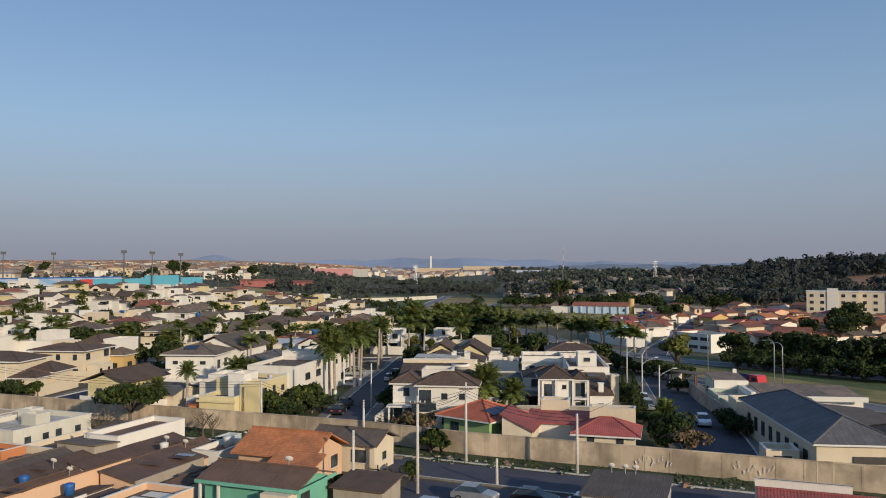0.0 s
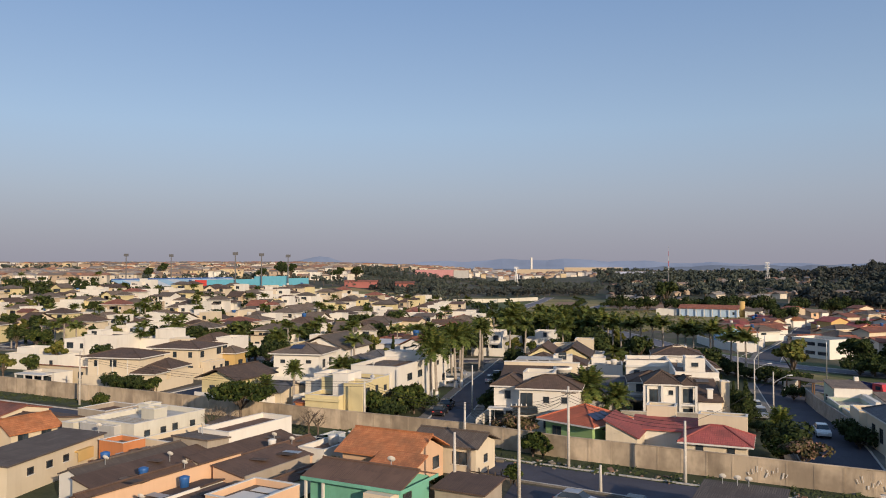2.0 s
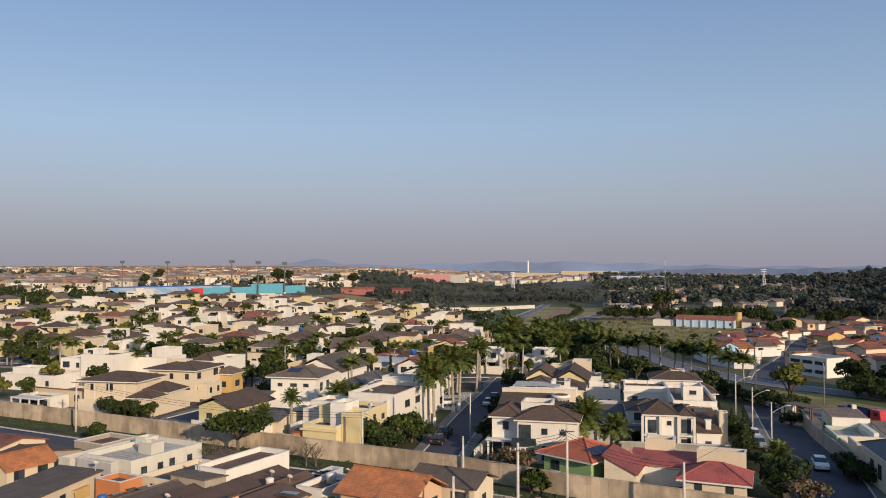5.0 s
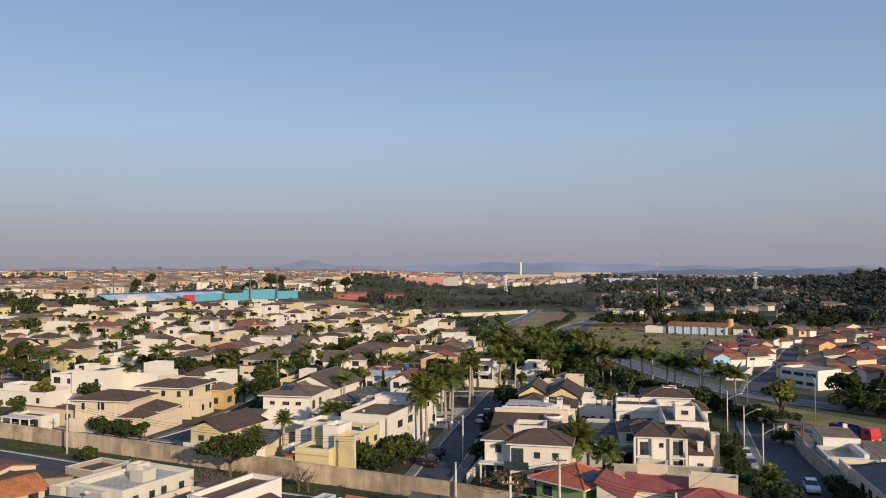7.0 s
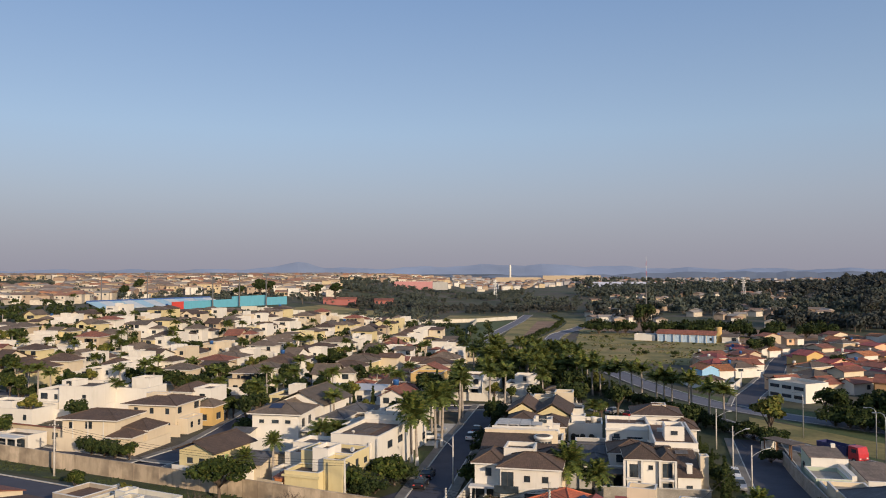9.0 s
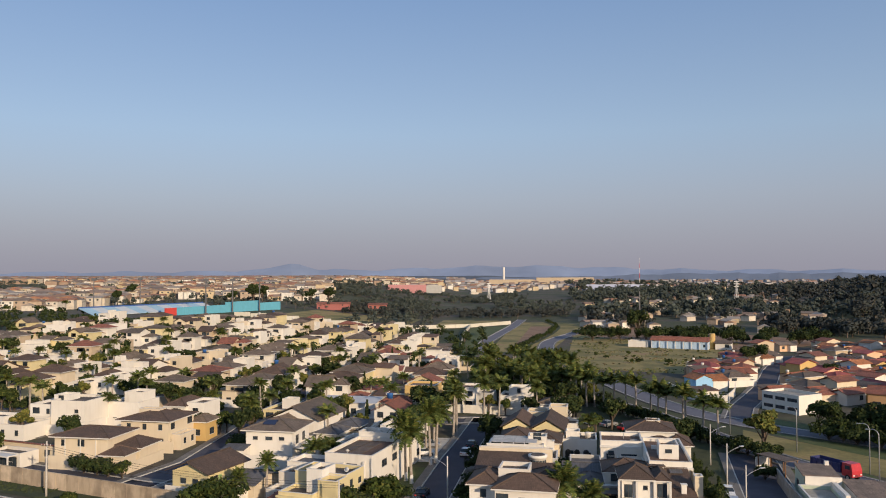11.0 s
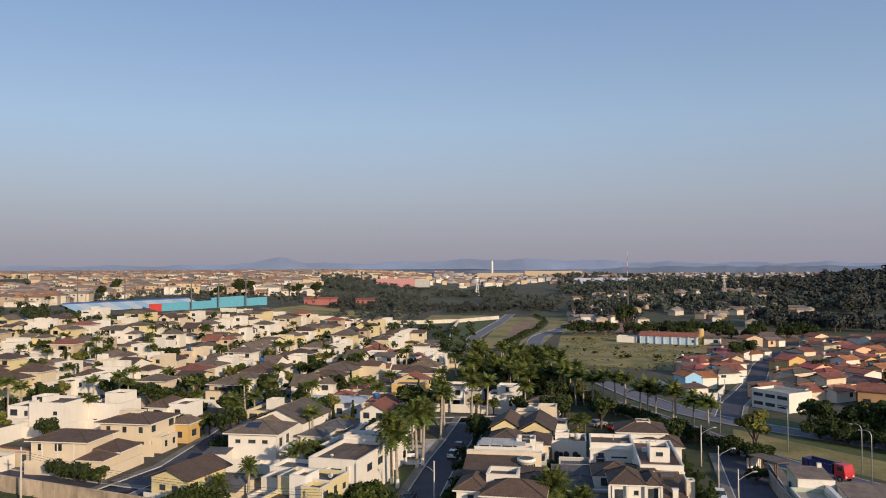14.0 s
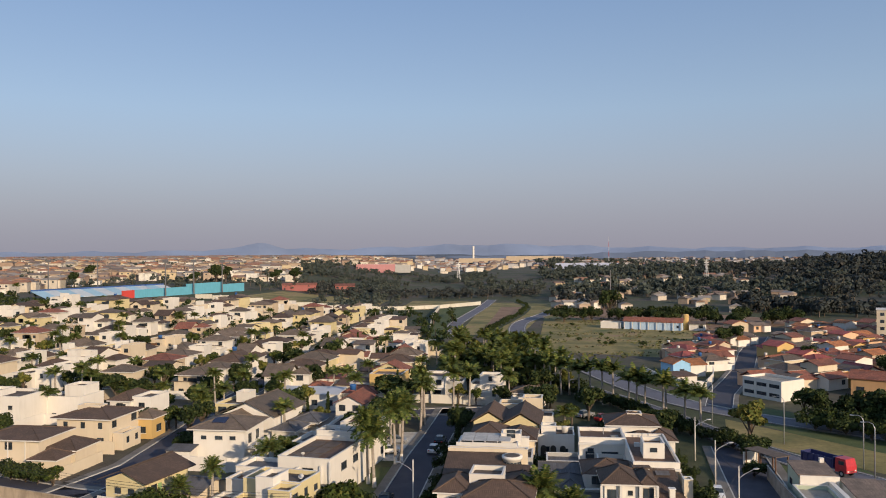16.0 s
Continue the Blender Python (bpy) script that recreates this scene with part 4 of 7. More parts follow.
# ---- the villas nearest the wall ----
rb = random.Random(61)
h = house_at(-25.3, 129.2, -12, "white cubic two-storey villa with dark panelled roof")
volume(h, -4.0, -6.8, 4.0, 6.0, 6.35, "flat", tile=CORRUG, win="")
for k in (-2.6, -1.2):
    window(h, k, -6.8, 4.2, "s", 0.5, 0.4)
window(h, 0.6, -6.8, 4.0, "s", 1.6, 0.9)
window(h, 2.0, -6.8, 0.6, "s", 1.6, 1.6)
window(h, 4.0, -2.0, 3.8, "e", 1.8, 1.0)
window(h, 4.0, 2.4, 3.8, "e", 1.8, 1.0)
part("pilaster", Geo().box(2.5, -7.1, 0, 2.8, -6.82, 5.4).box(3.9, -7.1, 0, 4.1, -6.82, 6.0), TRIM, h, "white pilasters on the front")
for i in range(2):
    for k in range(3):
        part("solar_panel", Geo().box(-3.5 + i * 2.4, -6.0 + k * 3.6, 5.85, -1.3 + i * 2.4, -2.7 + k * 3.6, 5.91), CORRUGLT, h, "brown roof panel with pale joints")
volume(h, -4.0, 6.05, 3.6, 9.6, 7.2, "flat", tile=SLATE, win="")
volume(h, -4.4, 9.7, 2.2, 13.0, 5.4, "flat", tile=SLATE, win="")
volume(h, -3.0, 13.1, 2.6, 19.0, 7.0, "flat", tile=CORRUG, win="se")
volume(h, -8.6, 6.6, -4.6, 14.0, 5.0, "flat", tile=SLATE, win="s")
volume(h, -8.2, 14.2, -3.4, 20.0, 4.2, "hip", rise=1.1, tile=SLATE, win="")
veranda(h, -2.0, -9.6, 4.6, -6.9, 2.7, CONCRETE)
yard(h, [(-4.6, -6.5), (-9.0, -6.0), (-9.2, 6.0)], 2.4)
dish(h, -0.5, -6.0, 5.75)
roof_bits(h, -3.6, 6.4, 3.2, 9.2, 6.55, rb, 2)

h = house_at(-28.6, 113.6, -14, "pale yellow stacked flat-roofed villa beside shrubs")
volume(h, -4.6, -4.0, 0.8, 0.5, 3.7, "flat", wall=YELLOW, win="")
part("cornice", Geo().box(-4.9, -4.3, 2.9, 1.1, -4.02, 3.2), YELLOW, h, "projecting yellow cornice")
volume(h, -4.6, 0.52, 3.8, 6.0, 5.6, "flat", wall=YELLOW, win="e")
volume(h, -1.6, -1.4, 0.9, 2.6, 6.5, "flat", z0=3.2, wall=WHITE, win="")
volume(h, 0.85, -2.6, 3.8, 0.5, 5.4, "flat", wall=YELLOW, win="e")
volume(h, -9.2, 0.0, -5.0, 3.0, 2.6, "flat", wall=WHITE, tile=CORRUG, win="s")
volume(h, -9.0, 3.2, -4.8, 7.0, 4.4, "flat", wall=WHITE, tile=CORRUG, win="s")
volume(h, -10.0, 7.2, -1.0, 12.4, 5.0, "flat", wall=WHITE, tile=SLATE, win="s")
volume(h, -6.6, -3.4, -4.7, -0.4, 2.3, "sn", rise=0.3, wall=ORANGEP, tile=TERRAT, win="", over=0.2)
part("satellite_dish", Geo().tube([(2.4, 3.4, 5.15), (2.4, 3.3, 5.55), (2.4, 3.2, 5.6)], [0.05, 0.34, 0.38], 12), TRIM, h, "pale satellite dish", True)
roof_bits(h, -4.2, 1.0, -1.8, 5.6, 5.0, rb, 2)
yard(h, [(-9.6, -3.2), (-4.8, -4.2)], 2.0, CREAM)

h = house_at(-1.3, 110.4, -6, "cream two-storey villa with brown hipped roofs")
volume(h, -5.8, -0.6, -2.0, 6.0, 5.5, "hip", rise=1.2, wall=WHITE, win="s")
volume(h, -1.98, -2.8, 5.8, 3.2, 5.6, "hip", rise=1.4, wall=WHITE, win="")
volume(h, -2.2, 2.2, 2.0, 6.4, 7.1, "flat", z0=4.8, wall=WHITE, win="")
volume(h, 2.2, 3.3, 6.2, 9.0, 5.2, "hip", rise=1.2, wall=CREAM, win="")
part("string_course", Geo().box(-2.04, -2.88, 2.75, 5.86, -2.80, 3.0), TRIM, h, "white moulding between storeys")
for k in (1.6, 4.0):
    window(h, k, -2.8, 3.9, "s", 0.7, 0.7)
window(h, -1.0, -2.8, 3.1, "s", 1.5, 1.9)
window(h, -4.8, -0.6, 0.4, "s", 1.6, 2.0)
part("balcony", Geo().box(-2.6, -3.9, 2.55, 0.6, -2.9, 2.75).box(-2.6, -3.9, 2.75, 0.6, -3.84, 3.5), GLASS, h, "glazed balcony rail")
part("porch_roof", Geo().box(-6.4, -2.2, 2.5, -2.1, -0.65, 2.75), TRIM, h, "white porch slab")
for k in (-6.2, -4.2):
    part("column", Geo().box(k, -2.1, 0, k + 0.25, -1.85, 2.5), TRIM, h, "white square column")
window(h, 2.4, -2.8, 0.5, "s", 2.2, 1.8)
yard(h, [(-7.6, -3.8), (-7.4, 6.6)], 1.6)

h = house_at(-1.0, 124.0, -4, "villa with long dark brown roof and round white turret")
volume(h, -5.6, -3.0, 2.0, 2.4, 4.7, "sn", rise=1.5, wall=CREAM, win="s", over=0.4)
volume(h, -6.0, 2.9, 5.4, 3.9, 6.8, "flat", wall=CREAM, win="")
part("turret", Geo().tube([(3.3, 0.6, 0), (3.3, 0.6, 6.1), (3.3, 0.6, 6.12), (3.3, 0.6, 6.5)], [1.25, 1.25, 1.45, 1.45], 24), WHITE, h, "round white turret", True)
part("turret_roof", Geo().tube([(3.3, 0.6, 6.5), (3.3, 0.6, 6.56)], [1.1, 1.0], 24), FLATROOF, h, "dark flat turret top")
for k in range(7):
    a_ = radians(205 + k * 22)
    part("pane", Geo().box(-0.18, -0.05, 5.0, 0.18, 0.02, 5.8), GLASS, h, at=pose(3.3 + 1.26 * math.cos(a_), 0.6 + 1.26 * math.sin(a_), 0, 0, 0, math.degrees(a_) + 90))
volume(h, 4.6, -2.8, 6.4, 2.8, 4.4, "flat", wall=CREAM, win="")
volume(h, 2.0, -4.6, 5.6, -1.0, 4.6, "sn", rise=0.9, wall=CREAM, win="s", over=0.3)
veranda(h, -5.6, -5.0, 1.6, -3.1, 2.6)

h = house_at(-0.8, 134.2, -4, "white villa with glazed roof terrace")
volume(h, -4.9, -2.6, 4.2, 4.0, 5.9, "flat", wall=WHITE, tile=CORRUGLT, win="s")
for k in range(5):
    part("canopy_beam", Geo().box(-4.4 + k * 1.85, -2.0, 6.4, -4.25 + k * 1.85, 3.4, 6.55), TRIM, h)
for k in range(4):
    part("canopy_pane", Geo().box(-4.2 + k * 1.85, -1.9, 6.56, -2.45 + k * 1.85, 3.3, 6.6), KERB, h, "pale translucent canopy sheet")
part("terrace_rail", Geo().box(-4.9, -2.62, 5.96, 4.2, -2.56, 6.5), TRIM, h, "white terrace rail")
volume(h, 1.6, 1.2, 4.6, 4.2, 7.0, "flat", z0=5.3, wall=WHITE, win="s")
volume(h, 4.4, -2.0, 6.4, 4.0, 4.2, "flat", wall=GREY, win="")

h = house_at(1.6, 146.0, -5, "low villa with layered brown hipped roofs")
volume(h, -5.2, -3.6, 0.0, 3.4, 4.8, "hip", rise=1.4, wall=CREAM, win="s")
volume(h, 0.02, -4.4, 5.0, 2.6, 4.6, "hip", rise=1.3, wall=CREAM, win="se")
volume(h, 1.4, -5.6, 4.2, -4.4, 5.2, "flat", wall=WHITE, win="")

h = house_at(1.8, 155.5, -6, "yellow villa with paired brown gables and a white tower")
volume(h, -5.4, -3.0, 0.0, 6.0, 5.0, "gy", rise=1.9, wall=YELLOW, win="s")
volume(h, 0.02, -4.4, 6.0, 6.0, 5.0, "gy", rise=2.0, wall=YELLOW, win="se")
volume(h, 2.4, 8.6, 6.0, 12.4, 7.2, "flat", wall=CREAM, win="")
volume(h, -2.0, 7.6, 2.2, 12.0, 6.2, "flat", wall=CREAM, win="")
volume(h, 6.1, 4.0, 8.2, 10.0, 4.8, "flat", wall=WHITE, win="e")

h = house_at(17.0, 115.4, -2, "cream two-storey villa with columns and brown roofs")
volume(h, -3.2, -0.8, 1.0, 5.0, 5.5, "hip", rise=1.5, wall=WHITE, win="")
window(h, 0.0, -0.8, 4.2, "s", 0.5, 0.5)
volume(h, 1.4, -0.4, 3.2, 5.0, 5.3, "hip", rise=0.9, wall=WHITE, win="", over=0.35)
for z in (0.4, 3.1):
    window(h, -2.3, -0.8, z, "s", 1.0, 1.7)
    window(h, 2.3, -0.4, z, "s", 1.2, 1.8)
for k in (-3.6, -1.2, 1.2, 3.3):
    part("column", Geo().box(k - 0.16, -1.3, 0.0, k + 0.16, -0.98, 5.4), TRIM, h, "white square column")
part("balcony", Geo().box(-3.4, -1.25, 2.7, -1.2, -0.82, 2.95).box(1.2, -1.25, 2.7, 3.4, -0.45, 2.95), TRIM, h, "white balcony slab")
volume(h, 3.6, -1.0, 6.7, 0.6, 3.3, "sn", rise=0.7, wall=WHITE, win="s", over=0.25)
part("chimney", Geo().box(4.9, -0.5, 3.3, 5.6, 0.2, 4.9).box(4.8, -0.6, 4.9, 5.7, 0.3, 5.0), WHITE, h, "white chimney")
volume(h, 3.4, 0.8, 6.7, 7.4, 4.0, "sn", rise=1.5, wall=CREAM, win="", over=0.15)
part("skylight", Geo().box(-0.9, -0.6, 0, 0.9, 0.6, 0.08), SLATE, h, "grey ribbed skylight", at=pose(5.0, 5.4, 5.3, 12, 0, 0))
volume(h, 6.8, 0.2, 7.9, 1.6, 6.0, "flat", wall=CREAM, win="")
yard(h, [(7.4, 1.6), (7.6, 9.0)], 5.2, CREAM, "tall cream side wall")
volume(h, -5.2, 6.0, 1.2, 12.6, 4.7, "hip", rise=1.3, wall=WHITE, win="s", over=0.3)
volume(h, 1.3, 5.2, 3.3, 10.0, 5.4, "ss", rise=0.6, wall=GREY, win="", over=0.2)
volume(h, -8.8, 4.6, -5.4, 11.0, 3.0, "hip", rise=0.9, wall=GREY, tile=SLATE, win="s", over=0.3)
veranda(h, -8.0, 0.8, -3.3, 3.8, 2.8, FRAME)
volume(h, -8.0, 3.9, -3.4, 4.5, 3.3, "flat", wall=GREY, win="")
yard(h, [(-7.6, -1.9), (7.8, -1.9), (8.0, 1.0)], 1.9, CONCRETE, "long grey garden wall")
part("coping", Geo().box(-7.7, -2.04, 1.9, 8.0, -1.76, 2.0), KERB, h)

h = house_at(19.0, 130.0, -4, "white flat-roofed villa with long parapets and a roof box")
volume(h, -6.6, 5.6, 0.2, 12.6, 6.4, "flat", wall=WHITE, tile=CORRUG, win="s")
part("cornice", Geo().box(-6.75, 5.3, 5.3, 0.15, 5.58, 5.6), TRIM, h, "long white cornice")
volume(h, 0.22, -7.4, 6.4, 9.4, 6.3, "flat", wall=WHITE, tile=CORRUG, win="se")
volume(h, 2.0, -3.4, 4.9, 0.6, 7.9, "flat", z0=5.6, wall=WHITE, tile=CORRUG, win="")
window(h, 3.4, -3.4, 6.7, "s", 0.9, 0.5)
part("cornice", Geo().box(0.1, -7.7, 5.2, 6.5, -7.42, 5.5), TRIM, h, "white cornice")
window(h, -2.0, 5.6, 3.2, "s", 2.4, 1.0)
window(h, -5.0, 5.6, 3.2, "s", 1.2, 1.0)
volume(h, -4.0, 1.0, 0.1, 5.2, 4.0, "flat", wall=WHITE, tile=SLATE, win="s")
roof_bits(h, 0.8, 1.6, 6.0, 9.0, 5.65, rb, 4)
roof_bits(h, -6.0, 6.4, -0.4, 12.0, 5.75, rb, 2)

h = house_at(22.6, 148.0, -4, "white villa with stacked brown hipped roofs")
volume(h, -4.0, -3.0, 4.0, 4.6, 6.2, "hip", rise=1.4, wall=WHITE, win="")
volume(h, -1.0, -6.6, 3.4, -3.02, 4.6, "hip", rise=1.1, wall=WHITE, win="s")
volume(h, 2.2, -5.4, 6.4, 1.0, 4.4, "hip", rise=1.3, wall=WHITE, win="s")
volume(h, -0.6, 0.0, 1.8, 2.4, 7.6, "flat", z0=6.4, wall=CREAM, win="")

h = house_at(9.8, 150.0, -4, "small white villa with arched loggia and roof tanks")
volume(h, -2.5, -3.0, 3.5, 3.5, 4.2, "flat", wall=WHITE, win="s")
volume(h, -2.0, -1.0, 0.5, 1.6, 5.2, "flat", z0=3.7, wall=WHITE, win="")
for k in (-1.6, 0.0, 1.6):
    part("loggia_arch", Geo().box(k - 0.5, -3.06, 0.2, k + 0.5, -2.98, 1.9).tube([(k, -3.06, 1.9), (k, -2.98, 1.9)], [0.5, 0.5], 14), FRAME, h, "dark arched opening")
water_tank(h, 2.0, 1.0, 3.65, TRIM, 0.6)

h = house_at(9.4, 128.6, -3, "low villa with dark slate carports behind palms")
volume(h, -2.8, -2.0, 2.2, 3.4, 3.2, "gx", rise=1.0, wall=WHITE, tile=SLATE, win="s")
volume(h, -2.6, -8.0, 2.0, -3.2, 2.7, "sn", rise=0.4, wall=GREY, tile=CORRUG, win="", over=0.2)
volume(h, -2.0, 4.0, 3.0, 9.0, 3.6, "flat", wall=GREY, tile=SLATE, win="s")
yard(h, [(-3.0, -9.4), (3.4, -9.6)], 2.2, GREY)

h = house_at(-12.5, 203.0, -6, "white flat-roofed villa at the end of the street")
volume(h, -5.0, -4.0, 1.0, 4.0, 5.6, "flat", wall=WHITE, tile=CORRUG, win="s")
volume(h, 1.02, -2.6, 5.0, 4.0, 4.2, "flat", wall=GREY, tile=SLATE, win="s")
veranda(h, -4.6, -6.0, 0.6, -4.05, 2.7)
yard(h, [(-6.0, -7.6), (6.0, -8.0)], 2.0)
h = house_at(-1.6, 200.0, -8, "pale villa with stepped parapets among palms")
volume(h, -4.0, -4.0, 3.6, 3.4, 4.2, "flat", wall=WHITE, tile=CORRUG, win="s")
volume(h, -2.0, -1.6, 3.0, 3.0, 6.0, "flat", z0=3.5, wall=WHITE, win="s")
yard(h, [(-5.0, -6.6), (5.0, -7.0)], 2.0)
h = house_at(7.6, 193.5, -14, "low white villa with grey roof among palms")
volume(h, -3.6, -3.4, 3.4, 3.4, 3.2, "hip", rise=1.2, wall=WHITE, tile=GREYT, win="s")
volume(h, -3.0, -6.0, 1.0, -3.5, 2.8, "flat", wall=WHITE, win="s")
h = house_at(-25.5, 204.5, -6, "ochre two-storey villa with flat roof")
volume(h, -4.2, -4.0, 3.6, 4.0, 5.8, "flat", wall=OCHRE, tile=TANT, win="s")
volume(h, -9.4, -3.0, -4.3, 4.0, 3.4, "flat", wall=GREY, tile=SLATE, win="s")
h = house_at(-30.0, 191.5, -5, "white villa with red tiled roof by the cross street")
volume(h, -4.0, -2.6, 3.6, 3.0, 3.2, "hip", rise=1.3, wall=WHITE, tile=TERRAT, win="s")
volume(h, 3.8, -2.0, 6.6, 2.6, 5.4, "flat", wall=WHITE, win="s")
h = house_at(-41.5, 189.5, -5, "long low building with white sheet roof", "", "hall")
volume(h, -7.0, -3.0, 7.0, 3.6, 3.5, "sn", rise=0.5, wall=WHITE, tile=paint("white_sheet", (0.55, 0.56, 0.58), 0.3), win="s", over=0.3)

# red-roofed bungalows just behind the wall
h = house_at(4.8, 101.6, -38, "green bungalow with orange-red roof and solar panels")
volume(h, -3.6, -3.2, 3.4, 3.6, 2.9, "hip", rise=1.7, wall=GREENLT, tile=BRICKT, win="s", over=0.8)
for k in (-1.7, -0.5, 0.7):
    part("solar_panel", Geo().box(-0.75, -0.55, 0.0, 0.75, 0.55, 0.05), SOLAR, h, "dark solar panel", at=pose(2.6, k, 3.78, 0, 22, 0))
part("porch_roof", Geo().box(4.25, -2.4, 2.55, 6.6, 1.0, 2.66), SOLAR, h, "dark glazed porch roof")
for k in (-2.3, 0.8):
    part("porch_post", Geo().box(6.35, k, 0, 6.5, k + 0.15, 2.54), TRIM, h)
h = house_at(9.6, 98.5, -16, "cream bungalow with red sloping roof")
volume(h, -1.8, -3.2, 1.8, 3.0, 2.1, "sw", rise=1.9, wall=CREAM, tile=REDT, win="", over=0.25)
h = house_at(15.0, 101.5, -13, "white bungalow with long red roof")
volume(h, -4.0, -2.5, 5.0, 2.0, 2.3, "sn", rise=0.7, wall=WHITE, tile=REDT, win="s")
volume(h, -3.0, 2.1, 0.5, 4.6, 4.4, "flat", wall=CREAM, win="")
h = house_at(19.4, 95.2, -15, "cream bungalow with red hipped roof")
volume(h, -3.4, -2.6, 3.2, 2.6, 2.2, "hip", rise=1.5, wall=CREAM, tile=REDT, win="s", over=0.7)
volume(h, -2.4, 3.2, 3.0, 5.2, 4.4, "flat", wall=CREAM, win="")

h = house_at(-48.0, 118.6, -16, "pale yellow house with brown gable and balcony")
volume(h, -3.2, -3.4, 3.2, 5.4, 4.9, "gy", rise=1.5, wall=YELLOW, win="", over=0.8)
for k in (-1.2, 1.0):
    window(h, k, -3.4, 3.2, "s", 0.9, 0.7)
window(h, 3.2, -1.6, 3.0, "e", 0.9, 1.2)
part("shutter", Geo().box(3.21, -0.9, 3.0, 3.27, -0.2, 4.2), GREENLT, h, "green window shutter")
yard(h, [(3.6, -4.6), (7.4, -3.6), (7.8, 5.0)], 2.4)
yard(h, [(-3.4, 5.8), (8.0, 6.0)], 2.2)
part("balcony", Geo().box(-3.6, -4.6, 2.2, 3.6, -3.42, 2.35).box(-3.6, -4.6, 2.35, 3.6, -4.52, 3.0).box(-3.5, -4.5, 0, -3.3, -4.3, 2.2).box(3.3, -4.5, 0, 3.5, -4.3, 2.2), TRIM, h, "white balcony")
h = house_at(-41.5, 121.0, -14, "small house with mauve roofs behind a palm")
volume(h, -2.0, -4.0, 3.0, 3.0, 2.9, "gx", rise=1.0, wall=CREAM, tile=SLATE, win="s")
h = house_at(-45.2, 145.6, -4, "white two-storey villa with brown hipped roof")
volume(h, -4.4, -4.4, 4.4, 4.4, 5.9, "hip", rise=1.6, wall=WHITE, tile=GREYT, win="", over=0.8)
for k, w_ in ((-2.6, 0.8), (0.0, 1.2), (2.4, 0.9)):
    window(h, k, -4.4, 4.3, "s", w_, 0.5)
for k in (-2.0, 1.4):
    window(h, 4.4, k, 3.4, "e", 1.2, 1.4)
part("solar_panel", Geo().box(-1.2, -0.9, 0, 1.2, 0.9, 0.06), SOLAR, h, "dark solar panel", at=pose(-0.6, -2.2, 7.0, 18, 0, 0))
part("balcony", Geo().box(4.42, -3.6, 2.7, 6.2, 2.6, 2.95).box(6.1, -3.6, 2.95, 6.2, 2.6, 3.7), TRIM, h, "white side balcony")
for k in (-3.4, -0.6, 2.3):
    part("post", Geo().box(5.9, k, 0, 6.1, k + 0.2, 2.7), TRIM, h)
yard(h, [(-6.6, -7.8), (3.0, -8.2), (6.8, -7.0), (7.0, 2.0)], 2.3)
volume(h, -7.6, -7.4, -3.6, -4.6, 2.9, "sn", rise=0.4, wall=WHITE, tile=SLATE, win="s", over=0.2)
h = house_at(-43.6, 158.6, -10, "white villa with broad grey-brown gables")
volume(h, -5.5, -5.0, 5.0, 7.0, 5.6, "gy", rise=2.5, wall=WHITE, tile=GREYT, win="s", over=0.7)
volume(h, 5.02, -6.0, 9.4, 0.0, 3.4, "hip", rise=1.0, wall=WHITE, tile=SLATE, win="s")
volume(h, 5.4, 0.6, 11.0, 7.0, 3.6, "hip", rise=1.1, wall=WHITE, tile=SLATE, win="s")
volume(h, -3.4, -9.4, 1.0, -5.6, 5.4, "gy", rise=1.3, wall=WHITE, tile=GREYT, win="")
yard(h, [(9.6, -6.4), (9.8, 0.2)], 2.0)
h = house_at(-75.5, 140.0, -4, "long cream two-storey villa with brown hipped roof")
volume(h, -7.0, -5.0, 3.4, 3.0, 5.4, "hip", rise=1.2, wall=CREAM, win="s", over=0.8)
volume(h, 3.4, -3.0, 8.4, 3.0, 3.4, "hip", rise=1.4, wall=CREAM, win="s")
volume(h, 4.0, -7.6, 8.0, -3.6, 3.0, "hip", rise=1.3, wall=CREAM, win="")
yard(h, [(-7.0, -6.6), (3.6, -6.8)], 2.4, CREAM)
yard(h, [(8.6, -7.6), (9.2, 3.4)], 1.8, CREAM)
for k in (-5.0, -2.0, 1.0):
    part("pilaster", Geo().box(k, -5.1, 0.1, k + 0.18, -5.0, 5.3), TRIM, h, "pale pilaster")
h = house_at(-73.0, 154.5, -6, "cream villa with wide dark brown roof")
volume(h, -5.0, -4.5, 5.2, 5.0, 5.6, "hip", rise=1.3, wall=CREAM, win="se", over=0.8)
volume(h, -3.6, -0.6, 1.0, 1.6, 7.2, "flat", z0=5.8, wall=CREAM, win="")
volume(h, 5.3, -3.6, 7.4, 2.0, 3.0, "flat", wall=CREAM, win="e")
yard(h, [(-6.0, -6.8), (7.4, -6.4)], 2.2, CREAM)
h = house_at(-99.0, 169.0, -6, "large white cubic villa with stepped parapets")
volume(h, -9.0, -3.0, -3.0, 5.0, 5.6, "flat", wall=WHITE, win="s")
volume(h, -2.98, -4.0, 5.4, 5.0, 6.7, "flat", wall=WHITE, win="s")
volume(h, -4.6, -1.0, -1.0, 3.0, 7.4, "flat", z0=5.0, wall=WHITE, win="s")
volume(h, -9.6, -6.6, -3.4, -3.2, 3.0, "flat", wall=WHITE, win="s")
yard(h, [(-10, -8.6), (6.0, -8.2), (6.4, 2.0)], 2.4)
h = house_at(-89.0, 176.0, -8, "white cubic villa with roof block")
volume(h, -4.0, -4.0, 4.0, 4.0, 5.4, "flat", wall=WHITE, win="s")
volume(h, -1.0, -2.0, 3.6, 3.0, 7.4, "flat", z0=4.8, wall=WHITE, win="")
